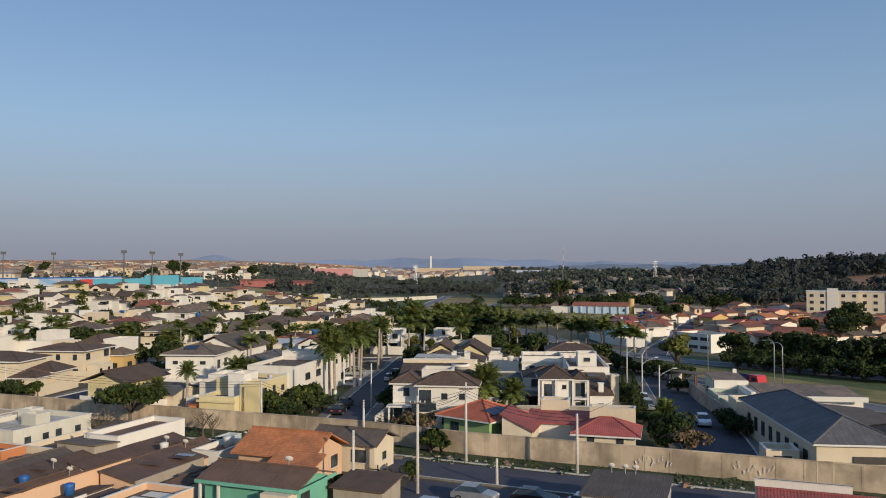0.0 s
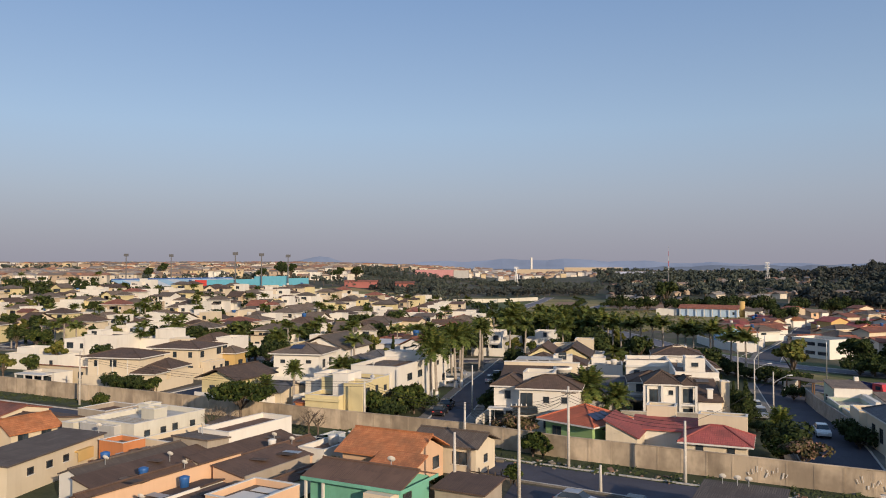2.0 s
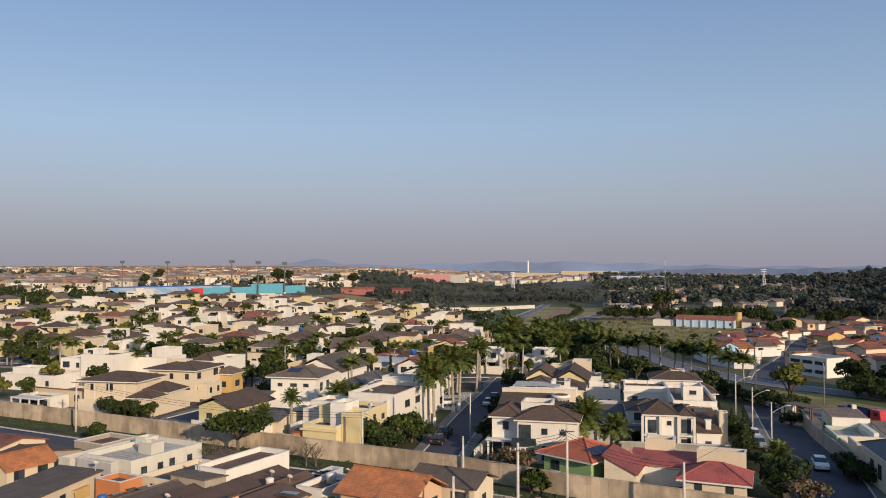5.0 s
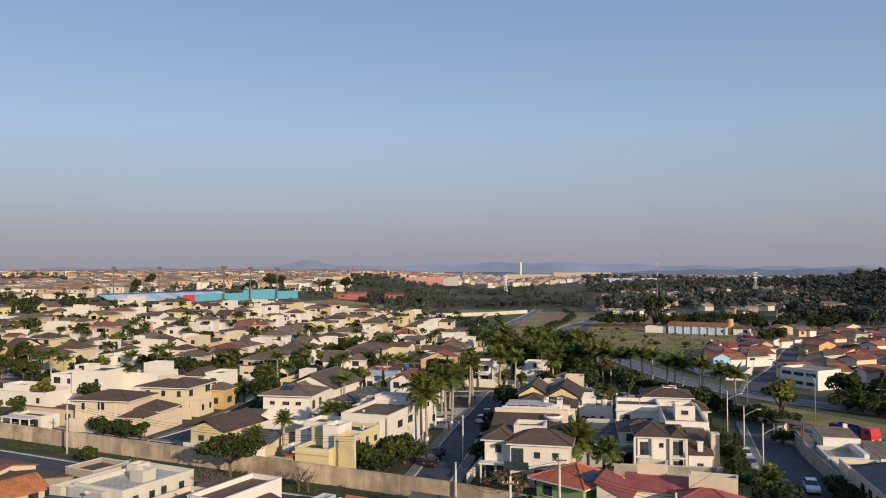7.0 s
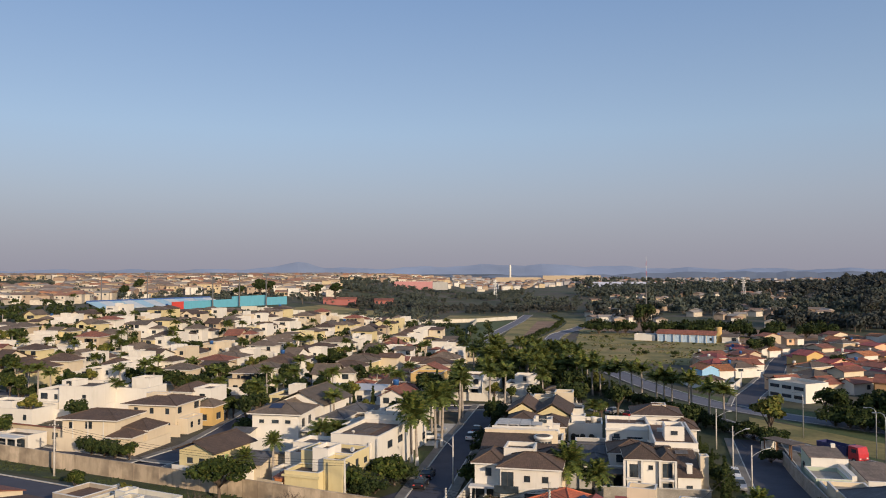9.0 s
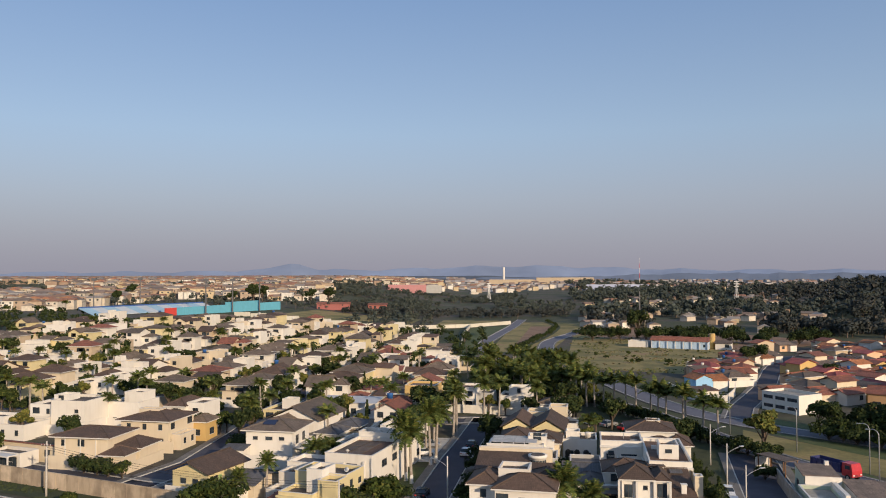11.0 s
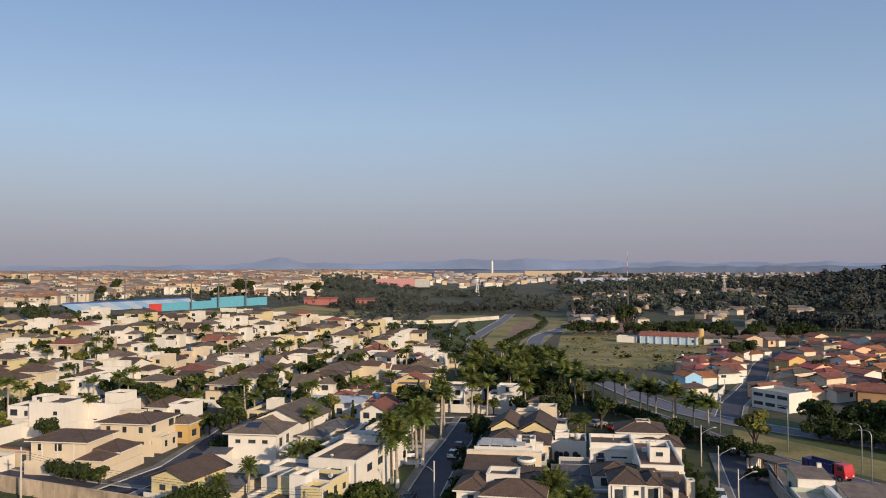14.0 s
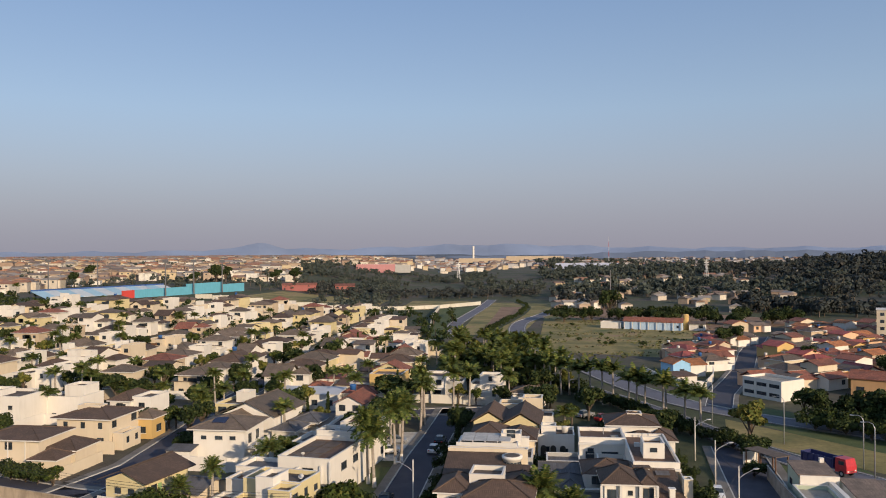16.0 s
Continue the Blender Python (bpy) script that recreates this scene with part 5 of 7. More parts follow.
yard(h, [(-5, -6.0), (5.0, -6.4)], 2.2)
h = house_at(-106.0, 158.5, -10, "long low white house with flat roof")
volume(h, -9.0, -3.0, 5.0, 4.0, 3.3, "flat", wall=WHITE, win="s")
volume(h, -8.0, -1.0, -2.0, 3.6, 4.4, "flat", z0=2.7, wall=WHITE, win="")
h = house_at(-91.0, 137.0, -16, "white pool house with red-tiled lean-to behind the wall")
volume(h, -4.4, -2.4, 3.6, 1.6, 2.6, "flat", wall=WHITE, win="s")
volume(h, -9.5, 2.6, 6.5, 5.2, 2.4, "ss", rise=0.8, wall=CREAM, tile=TERRAT, win="s", over=0.4)
veranda(h, -4.0, -4.6, 3.2, -2.5, 2.3)
h = house_at(-66.2, 161.0, -6, "ochre house with small tan hipped roof")
volume(h, -2.0, -2.2, 1.9, 2.6, 3.8, "hip", rise=1.2, wall=OCHRE, tile=GREYT, win="se")

# ---- more villas along the streets ----
SILLS[0] = False
TAKEN = []
for ob in scene.objects:
    if ob.parent is None and ob.name.split(".")[0] == "house":
        TAKEN.append((ob.location.x, ob.location.y))


def town_edge(y):
    """The eastern limit of the villas at a given depth."""
    pts = ((0, -14), (200, -18), (265, -20), (312, -24), (360, -36), (392, -52), (434, -62), (480, -80))
    return next(x0 + (x1 - x0) * (y - y0) / (y1 - y0) for (y0, x0), (y1, x1) in zip(pts, pts[1:]) if y0 <= y <= y1)


def villa(x, y, rot, rn):
    wall = rn.choices([WHITE, CREAM, YELLOW, BEIGE], [5, 6, 3, 2])[0]
    tile = rn.choices([BROWNT, GREYT, TERRAT], [5, 5, 1.2])[0]
    words = {WHITE: "white", CREAM: "cream", YELLOW: "pale yellow", BEIGE: "beige"}[wall]
    roofs = {BROWNT: "brown tiled", GREYT: "grey-brown tiled", TERRAT: "terracotta tiled"}[tile]
    kind = rn.choices(["hip", "gable", "flat", "mixed"], [5, 3, 4, 3])[0]
    h = house_at(x, y, rot, f"{words} villa with {'flat parapet roof' if kind == 'flat' else roofs + ' roof'}", "villas along the streets", "villa")
    w, d = rn.uniform(3.7, 4.8), rn.uniform(3.6, 4.8)
    z = rn.choice((3.1, 4.9, 5.2, 5.4)) if kind != "flat" else rn.choice((3.0, 4.8, 5.4))
    if kind == "flat":
        volume(h, -w, -d, w * 0.4, d, z + 0.5, "flat", wall=wall, tile=rn.choice([BROWNT, CORRUG]), win="s")
        volume(h, w * 0.4, -d * 0.6, w + 1, d, rn.choice([3.6, z + 1.4]), "flat", wall=rn.choice([WHITE, wall]), win="s")
        if rn.random() < 0.5:
            volume(h, -w * 0.5, 0, 0.5, d * 0.7, z + 2.0, "flat", z0=z - 0.2, wall=WHITE, win="")
    elif kind == "gable":
        volume(h, -w, -d, w * 0.3, d, z - 0.4, rn.choice(["gy", "gx"]), rise=rn.uniform(1.5, 2.2), wall=wall, tile=tile, win="s")
        volume(h, w * 0.3, -d * 0.5, w + 1.2, d, rn.choice([3.0, z - 0.3]), "hip", rise=1.3, wall=wall, tile=tile, win="s")
    elif kind == "hip":
        volume(h, -w, -d * 0.6, w, d, z, "hip", rise=rn.uniform(1.3, 1.9), wall=wall, tile=tile, win="s", over=0.7)
        volume(h, rn.uniform(-w, -1), -d - 2.0, rn.uniform(0.5, w), -d * 0.6, 3.1, rn.choice(["hip", "flat", "ss"]), rise=0.9, wall=wall, tile=tile, win="s", over=0.4)
    else:
        volume(h, -w, -d, 0.4, d, z, "hip", rise=1.4, wall=wall, tile=tile, win="s")
        volume(h, 0.4, -d * 0.8, w + 0.6, d * 0.8, z + 0.8, "flat", wall=WHITE, win="s")
    if rn.random() < 0.7:
        door(h, rn.uniform(-w * 0.6, 0), (-d - 2.02 if kind == "hip" else -d) - 0.0, 0.05, "s", 2.4, 2.2, rn.choice((FRAME, WOODD)), "garage_door", "dark garage door") if kind != "hip" else window(h, 0, -d * 0.6, z - 2.2 if z > 4 else 0.6, "s", 2.4, 1.5)
    if rn.random() < 0.6:
        window(h, w * 0.1 if kind == "hip" else -w * 0.4, -d * 0.6 if kind == "hip" else -d, z - 2.0 if z > 4 else 0.5, "s", 2.0, 1.4)
    if rn.random() < 0.3:
        water_tank(h, -w + 1.2, d - 1.2, z + (1.2 if kind != "flat" else 0.0), rn.choice([TANKB, TRIM]))
    if rn.random() < 0.75:
        s_ = rn.choice((-1, 1))
        yard(h, [(-s_ * (w + 0.8), -d - 3.4), (s_ * (w + 1.0), -d - 3.2), (s_ * (w + 1.2), d * 0.8)], rn.uniform(1.8, 2.5), rn.choice((wall, WHITE, CREAM)))
    if y < 260 and rn.random() < 0.45:
        veranda(h, -w * 0.9, -d - 1.9 if kind != "hip" else -d - 3.0, w * 0.1, -d - 0.05 if kind != "hip" else -d - 2.05, 2.5)
    return h


rv = random.Random(21)
for sx in (-13, -62, -105, -148, -192, -236):
    for side in (-1, 1):
        y = 124.0 + max(0, (-sx - 60) * 0.3) + rv.uniform(0, 4)
        while y < 452:
            x = sx + side * 11.5 + rv.uniform(-0.8, 0.8) + (-2 if sx == -13 and side < 0 else 0)
            far = y > 330
            okay = x > -0.80 * y - 6 and not (175 < y + 3 < 197 - x * 0.04) and not (sx == -13 and (side > 0 or y > 310 and x > -25) and y > 178)
            okay = okay and not (sx == -13 and side > 0) and not (x < -118 and y > 452 + (x + 118) * 0.85) and abs(x - (-62)) > 7
            okay = okay and x < town_edge(y) - 4 and y > 148 and not (x < -55 and y < 176 + (-x - 90) * 0.3)
            okay = okay and all((x - tx) ** 2 + (y - ty) ** 2 > 110 for tx, ty in TAKEN)
            if okay:
                villa(x, y, -6 + rv.uniform(-5, 5) + (90 if rv.random() < 0.12 else 0), rv)
                TAKEN.append((x, y))
            y += rv.uniform(10.2, 12.6)


def annex(x, y, rot, rn):
    wall = rn.choice((WHITE, CREAM, CREAM, YELLOW, BEIGE))
    h = house_at(x, y, rot, rn.choice(("low pale annex behind a villa", "cream garden house with low roof", "pale back house with small roof")), "garden houses", "garden_house")
    w, d = rn.uniform(2.2, 3.6), rn.uniform(2.4, 4.0)
    volume(h, -w, -d, w, d, rn.choice((2.8, 3.0, 5.0)), rn.choice(("flat", "hip", "gx", "sn")), rise=0.9, wall=wall, tile=rn.choice((BROWNT, GREYT, CORRUG, TERRAT)), win="s" if rn.random() < 0.5 else "", over=0.35)
    if rn.random() < 0.6:
        part("garden_wall", Geo().box(-w - 3.5, -d - 0.16, 0, -w, -d, 2.1), wall, h, "rendered garden wall")


for sx in (-38, -84, -127, -170, -214):
    for side in (-5.0, 4.5):
        y = 126.0 + max(0, (-sx - 60) * 0.3) + rv.uniform(0, 6)
        while y < 445:
            x = sx + side + rv.uniform(-1, 1)
            if x < town_edge(y) - 3 and x > -0.80 * y - 6 and y > 150 + max(0, -x - 40) * 0.45 and all((x - tx) ** 2 + (y - ty) ** 2 > 58 for tx, ty in TAKEN) and not (175 < y < 194 - x * 0.04) and not (x < -118 and y > 452 + (x + 118) * 0.85):
                annex(x, y, -6 + rv.uniform(-8, 8), rv)
                TAKEN.append((x, y))
            y += rv.uniform(9, 13)

# ---- houses across the avenue ----
h = house_at(65.2, 205.4, -57, "white two-storey office block with ribbon windows", "", "office_block")
volume(h, -5.4, -4.0, 5.4, 4.0, 4.6, "flat", wall=WHITE, tile=CONCRETE, win="")
for z in (0.9, 3.0):
    for k in (-3.5, 0, 3.5):
        window(h, k, -4.0, z, "s", 2.6, 0.7)
h = house_at(51.8, 237.0, 16, "light blue house with orange gable roof")
volume(h, -4.8, -3.0, 0.4, 4.0, 3.6, "gy", rise=1.3, wall=BLUEP, tile=ORANGET, win="s", over=0.3)
volume(h, 0.6, -2.8, 5.0, 4.0, 3.2, "gx", rise=1.2, wall=WHITE, tile=ORANGET, win="e")
w = thing("compound_wall", "white rendered wall round a blue house", "wall", kind="structure")
for (xa, ya), (xb, yb) in (((41.5, 238), (43.0, 224)), ((43.0, 224), (47.5, 215)), ((47.5, 215), (52.0, 214.5)), ((52.0, 214.5), (57.5, 228)), ((57.5, 228), (60.5, 240))):
    ln = math.hypot(xb - xa, yb - ya)
    part("panel", Geo().box(0, -0.1, -0.2, ln, 0.1, 2.2), WHITE, w, at=pose(xa, ya, 0, 0, 0, math.degrees(math.atan2(yb - ya, xb - xa))))
h = house_at(47.8, 222.5, 20, "low dark sheet roof inside a white compound", "", "shed")
volume(h, -3.0, -2.6, 3.0, 2.6, 2.4, "sn", rise=0.5, wall=WHITE, tile=CORRUG, win="", over=0.3)
h = house_at(90.0, 208.0, -30, "apricot two-storey house with tiled roof")
volume(h, -5.0, -4.0, 3.0, 4.0, 4.2, "gx", rise=1.4, wall=paint("apricot_paint", (0.50, 0.31, 0.16), 0.3), tile=TERRAT, win="s")


def cottage(x, y, rot, rn):
    wall = rn.choices([WHITE, CREAM, BEIGE, PEACH, OCHRE], [3.5, 3, 2.5, 3.5, 0.8])[0]
    tile = rn.choices([TERRAT, ORANGET, REDT, CORRUGLT, TANT], [5, 3.5, 3.5, 2.5, 1.5])[0]
    words = {WHITE: "white", CREAM: "cream", BEIGE: "beige", PEACH: "peach", OCHRE: "ochre"}[wall]
    h = house_at(x, y, rot, f"{words} low house with {'grey sheet' if tile in (CORRUGLT, TANT) else 'red tiled'} roof", "red-roofed houses", "cottage")
    w, d, z = rn.uniform(3.1, 4.3), rn.uniform(3.5, 4.8), rn.choice([2.5, 2.6, 2.8, 3.0, 4.4])
    volume(h, -w, -d, w, d * 0.3, z, rn.choice(["gx", "gy", "hip", "gx"]), rise=rn.uniform(0.9, 1.4), wall=wall, tile=tile, win="s")
    if rn.random() < 0.45:
        yard(h, [(-w - 1.2, -d - 1.6), (w + 0.8, -d - 1.8), (w + 1.0, d)], rn.uniform(1.8, 2.6), rn.choice((WHITE, BEIGE, CREAM, PEACH)))
    if rn.random() < 0.35:
        volume(h, w * 0.1, -d - 1.5, w, -d - 0.02, 2.5, "sn", rise=0.4, wall=WHITE, tile=rn.choice([CORRUGLT, tile]), win="", over=0.2)
    if rn.random() < 0.3:
        water_tank(h, -w * 0.4, d * 0.6, 3.3, rn.choice([TANKB, TRIM]), 0.5)
    volume(h, -w * 0.8, d * 0.3, w, d, 3.0, rn.choice(["sn", "ss", "flat"]), rise=0.8, wall=wall, tile=rn.choice([tile, CORRUGLT]), win="")
    return h


rc = random.Random(5)
TAKEN2 = [(66, 205), (52, 238), (50, 230), (54, 244), (92, 208)] + [(144 + 6 * k, 328 - 2 * k) for k in range(8)] + [(142 + 6 * k, 320 - 2 * k) for k in range(8)]
for row in range(17):
    for col in range(18):
        y = 218 + row * 10.6 + rc.uniform(-1.5, 1.5) + col * 0.5
        x = 46 + col * 9.2 + row * 2.6 + rc.uniform(-1.5, 1.5)
        onstreet = abs(x - (57.5 + (y - 216) * 0.41)) < 6.6
        if x < 46 + max(0, y - 258) * 0.56 or x > y * 0.60 - 4 or onstreet or any((x - a) ** 2 + (y - b) ** 2 < 62 for a, b in TAKEN2) or y > 358 or y < 214 - (x - 70) * 0.15 or (x < 62 and y < 246):
            continue
        TAKEN2.append((x, y))
        cottage(x, y, 28 + rc.uniform(-6, 6) + rc.choice([0, 0, 90]), rc)

h = house_at(66.0, 366.0, -20, "long school building with red roof and blue walls", "", "school")
volume(h, -9.5, -4.0, 15.0, 4.0, 3.4, "gx", rise=1.6, wall=paint("pale_blue_paint", (0.42, 0.56, 0.72), 0.2), tile=TERRAT, win="s")
for k in range(8):
    part("column", Geo().box(-9.3 + k * 3.45, -4.75, 0, -9.0 + k * 3.45, -4.45, 3.3), TRIM, h, "white porch column")
volume(h, -20.0, -3.0, -11.0, 3.0, 2.8, "flat", wall=WHITE, win="s")
volume(h, 17.5, -1.0, 24.0, 5.0, 2.8, "gx", rise=1.0, wall=WHITE, tile=CORRUGLT, win="s")
t = thing("water_tower", "yellow cylindrical water tower beside a school", "water tower", pose(81.5, 362, 0))
part("tank", Geo().tube([(0, 0, 0), (0, 0, 6.6), (0, 0, 6.8)], [1.3, 1.3, 1.1], 18), OCHRE, t, "", True)

# clinic and workshop row beside the shaded road
h = house_at(44.2, 128.2, -6, "white clinic with tan sheet roof and pale green side wall", "", "clinic")
volume(h, -2.3, -2.9, 2.6, 3.0, 3.9, "sn", rise=0.4, wall=PALEGREEN, tile=TANT, win="", over=0.15)
part("fascia", Geo().box(-2.2, -3.3, 2.6, 2.9, -3.06, 3.95), WHITE, h, "white front fascia")
part("roof_box", Geo().box(1.9, 2.4, 4.3, 2.5, 3.0, 5.0), WHITE, h, "small white roof box")
volume(h, -3.2, -10.6, 1.4, -3.4, 2.7, "flat", wall=PALEGREEN, tile=CONCRETE, win="")
part("parapet", Geo().box(1.45, -10.6, 0, 2.1, -3.4, 3.3), WHITE, h, "white parapet wall")
volume(h, -2.8, -19.5, 1.8, -15.0, 3.5, "flat", wall=CREAM, tile=CONCRETE, win="")
volume(h, -2.8, -14.9, 1.0, -10.7, 2.4, "flat", wall=CREAM, tile=SLATE, win="")
window(h, -2.3, 1.0, 1.6, "w", 1.2, 0.8)
h = house_at(53.0, 120.4, -6, "low shed with wide tan sheet roofs and white fascia", "", "shed")
for k in range(3):
    volume(h, -6.4 + k * 4.6, -5.0 + k * 0.6, -1.9 + k * 4.6, 4.6, 2.9 - k * 0.1, "sn", rise=0.5, wall=WHITE, tile=TANT, win="", over=0.15)
part("fascia", Geo().box(-6.5, -5.4, 2.4, 7.4, -5.16, 3.1), TRIM, h, "white fascia board")
h = house_at(42.9, 142.4, 28, "open carport with grey sheet roof on brown posts", "", "carport")
part("roof", Geo().box(-1.5, -3.3, 2.75, 1.5, 3.3, 2.87), CORRUGLT, h, "grey corrugated roof sheet")
for px in (-1.3, 1.3):
    for py in (-3.0, 0.0, 3.0):
        part("post", Geo().box(px - 0.08, py - 0.08, 0, px + 0.08, py + 0.08, 2.74), WOODD, h, "brown timber post")
part("wall", Geo().box(-1.5, 3.35, 0, 1.5, 3.5, 2.2), WHITE, h, "white back wall")
h = house_at(41.9, 92.2, -5, "long cream workshop with slate-grey hipped roof", "", "workshop")
volume(h, -4.0, -13.0, 4.2, 13.0, 4.2, "hip", rise=1.9, wall=CREAM, tile=SLATE, win="", over=0.5)
for k in range(8):
    window(h, -4.0, -10.0 + k * 2.9, 1.4, "w", 1.1, 1.6)
for k in (1.6, 3.2):
    window(h, k + 7.0, -13.6, 1.4, "s", 1.2, 1.2)
part("sign_band", Geo().box(-0.6, -13.12, 2.4, 3.6, -13.02, 3.1), FRAME, h, "dark fascia over the workshop gate")
door(h, 1.6, -13.0, 0.05, "s", 3.4, 2.2, FRAME, "gate", "dark workshop gate")
volume(h, 4.3, -13.6, 13.0, -4.0, 4.0, "hip", rise=1.8, wall=CREAM, tile=CORRUG, win="", over=0.5)
volume(h, 4.4, -3.6, 11.0, 12.0, 3.4, "sw", rise=0.6, wall=CREAM, tile=CORRUGLT, win="", over=0.2)
h = house_at(34.9, 84.0, -9, "small cream gatehouse beside the road", "", "gatehouse")
volume(h, -1.6, -1.6, 1.6, 1.6, 3.0, "flat", wall=CREAM, tile=CONCRETE, win="s")

# cream apartment blocks beyond the red roofs
def apartment(x, y, rot, n, label):
    h = house_at(x, y, rot, label, "apartment blocks", "apartment_block")
    w = n * 1.9
    part("wall", Geo().box(-w, -5, 0, w, 5, 11.2), CREAM, h)
    part("roof", Geo().box(-w - 0.2, -5.2, 11.2, w + 0.2, 5.2, 11.5), TRIM, h, "pale flat roof slab")
    part("stair_tower", Geo().box(-2.0, -5.3, 0, 2.0, -1.0, 12.6), WHITE, h, "white stair tower")
    for s in range(4):
        for k in range(n):
            u = -w + 1.9 + k * 3.8
            if abs(u) > 2.4:
                part("window", Geo().box(u - 0.7, -5.06, 1.0 + s * 2.7, u + 0.7, -4.98, 2.2 + s * 2.7), GLASS, h)


apartment(154.5, 325.0, -25, 5, "cream four-storey apartment block with white stair tower")
apartment(174.5, 318.0, -27, 6, "cream four-storey apartment block with flat roof")
boundary_wall("road_wall", "long grey rendered wall along the shaded road", [(38.5, 106), (39.2, 115), (40.1, 128), (41.2, 137)], 2.2, 3.0, CONCRETE)

# ---- houses before the wall ----
def spot(u, v):
    """A place in the lots before the wall: u along the wall, v away from the camera."""
    return -10 + 0.94 * u + 0.342 * v, 99 - 0.342 * u + 0.94 * v


def lot(u0, u1, v0, v1, label):
    x, y = spot((u0 + u1) / 2, (v0 + v1) / 2)
    return house_at(x, y, -20, label, "houses before the wall", "row_house"), (u1 - u0) / 2, (v1 - v0) / 2


def lot_house(u0, u1, v0, v1, z, roof, label, **kw):
    h, w, d = lot(u0, u1, v0, v1, label)
    volume(h, -w, -d, w, d, z, roof, **kw)
    return h, w, d


SILLS[0] = True
h, w, d = lot_house(-3.6, 4.6, -20.5, -14.0, 2.9, "gx", "peach house with weathered orange tiled roof", rise=1.8, wall=PEACH, tile=ORANGET, win="se", over=0.6)
volume(h, 0.8, -d - 2.6, w + 1.4, -d, 2.4, "sn", rise=1.0, wall=PEACH, tile=ORANGET, win="", over=0.3)
part("porch_opening", Geo().box(1.6, -d - 2.66, 0.9, 3.2, -d - 2.62, 2.2), FRAME, h, "dark porch opening")
lot_house(0.6, 8.0, -13.2, -8.4, 2.9, "gx", "cream house with grey sheet gable roof", rise=1.1, wall=CREAM, tile=CORRUGLT, win="es")
h, w, d = lot_house(-0.4, 8.8, -30.0, -24.6, 2.9, "gx", "sea-green painted house with brown sheet roof", rise=1.0, wall=GREEN, tile=CORRUG, win="", over=0.6)
part("fascia", Geo().box(-w - 0.62, -d - 0.66, 2.75, w + 0.62, -d - 0.60, 3.05).box(w + 0.60, -d - 0.6, 2.75, w + 0.66, d + 0.6, 3.05), GREEN, h, "green fascia board")
for k in (-w - 0.3, -w + 1.6):
    part("porch_post", Geo().box(k, -d - 0.5, 0, k + 0.2, -d - 0.3, 2.75), TRIM, h, "white porch post")
part("wing", Geo().box(w - 2.6, -d - 1.4, 0, w + 0.1, -d - 0.02, 2.7), CREAM, h, "cream painted wing")
window(h, w - 1.4, -d - 1.4, 1.1, "s", 0.9, 1.2)
window(h, w + 0.1, -d + 1.4, 1.1, "e", 1.2, 1.2)
dish(h, 2.0, 0.4, 3.6, 0.6)
lot_house(9.6, 14.4, -25.0, -21.0, 1.9, "sn", "small hut with rusty brown sheet roof", rise=0.5, wall=RAW, tile=CORRUG, win="", over=0.3)
h, w, d = lot_house(-2.8, 2.0, -40.5, -34.6, 3.6, "flat", "unpainted cream block house with flat roof", wall=PEACH, win="e")
part("roof_sheet", Geo().box(-1.6, -1.4, 3.12, 1.5, 0.6, 3.16).box(-1.2, 1.0, 3.12, 1.8, 2.2, 3.16), TRIM, h, "white sheet lying on the roof")
h, w, d = lot_house(-37.5, -29.5, -24.5, -13.6, 3.9, "flat", "long pale grey flat-roofed house with small windows", wall=PALEGREY, tile=KERB, win="")
for k in (-3.6, -1.2, 0.6, 3.4):
    window(h, w, k, 2.0 if k != 0.6 else 1.7, "e", 0.7, 0.9 if k != 0.6 else 1.3)
volume(h, -w + 0.6, 1.6, -1.6, 3.6, 4.6, "flat", z0=3.3, wall=PALEGREY, tile=KERB, win="")
volume(h, -0.6, -0.4, 1.6, 1.6, 4.6, "flat", z0=3.3, wall=PALEGREY, tile=KERB, win="")
for k in range(6):
    part("roof_rib", Geo().box(-w + 0.3, -d + 1.4 + k * 0.62, 3.36, w - 0.3, -d + 1.5 + k * 0.62, 3.42), CONCRETE, h)
volume(h, -w, -d - 0.9, w - 2.2, -d, 3.6, "flat", wall=GREY, win="s")
lot_house(-46.8, -41.6, -18.6, -13.0, 3.4, "flat", "raw rendered house with sunken dark roof", wall=RAW, tile=CORRUG, win="es")
lot_house(-47.4, -43.4, -30.0, -24.0, 2.3, "gy", "cream house with orange tiled roof", rise=1.5, wall=CREAM, tile=ORANGET, win="e")
h, w, d = house_at(-51.6, 77.0, -2, "long cream house with weathered sheet roof", "houses before the wall", "row_house"), 2.5, 7.6
volume(h, -w, -d, w, d, 3.1, "sw", rise=0.35, wall=CREAM, tile=CORRUGLT, win="", over=0.25)
for k in (-4.4, -1.6, 1.0):
    window(h, w, k, 1.7, "e", 0.8, 0.6)
part("awning", Geo().box(w + 0.02, 2.4, 2.2, w + 0.5, 5.0, 2.35).box(w + 0.45, 2.4, 1.2, w + 0.5, 5.0, 2.2), OCHRE, h, "faded orange awning")
dish(h, w - 0.3, d - 0.5, 3.2, 0.5)
lot_house(-30.2, -26.4, -28.6, -25.6, 2.9, "flat", "small bare orange brick outbuilding", wall=ORANGEP, win="")
h, w, d = lot_house(-22.6, -18.0, -21.6, -10.8, 3.6, "flat", "long white house with dark sunken sheet roof", wall=WHITE, tile=CORRUG, win="")
volume(h, -w - 0.4, -d - 3.2, w, -d, 3.0, "ss", rise=0.3, wall=RAW, tile=CORRUGLT, win="s", over=0.2)
window(h, w, -d + 2.0, 1.8, "e", 2.6, 0.6)
dish(h, -1.0, -d - 0.6, 3.4, 0.4)
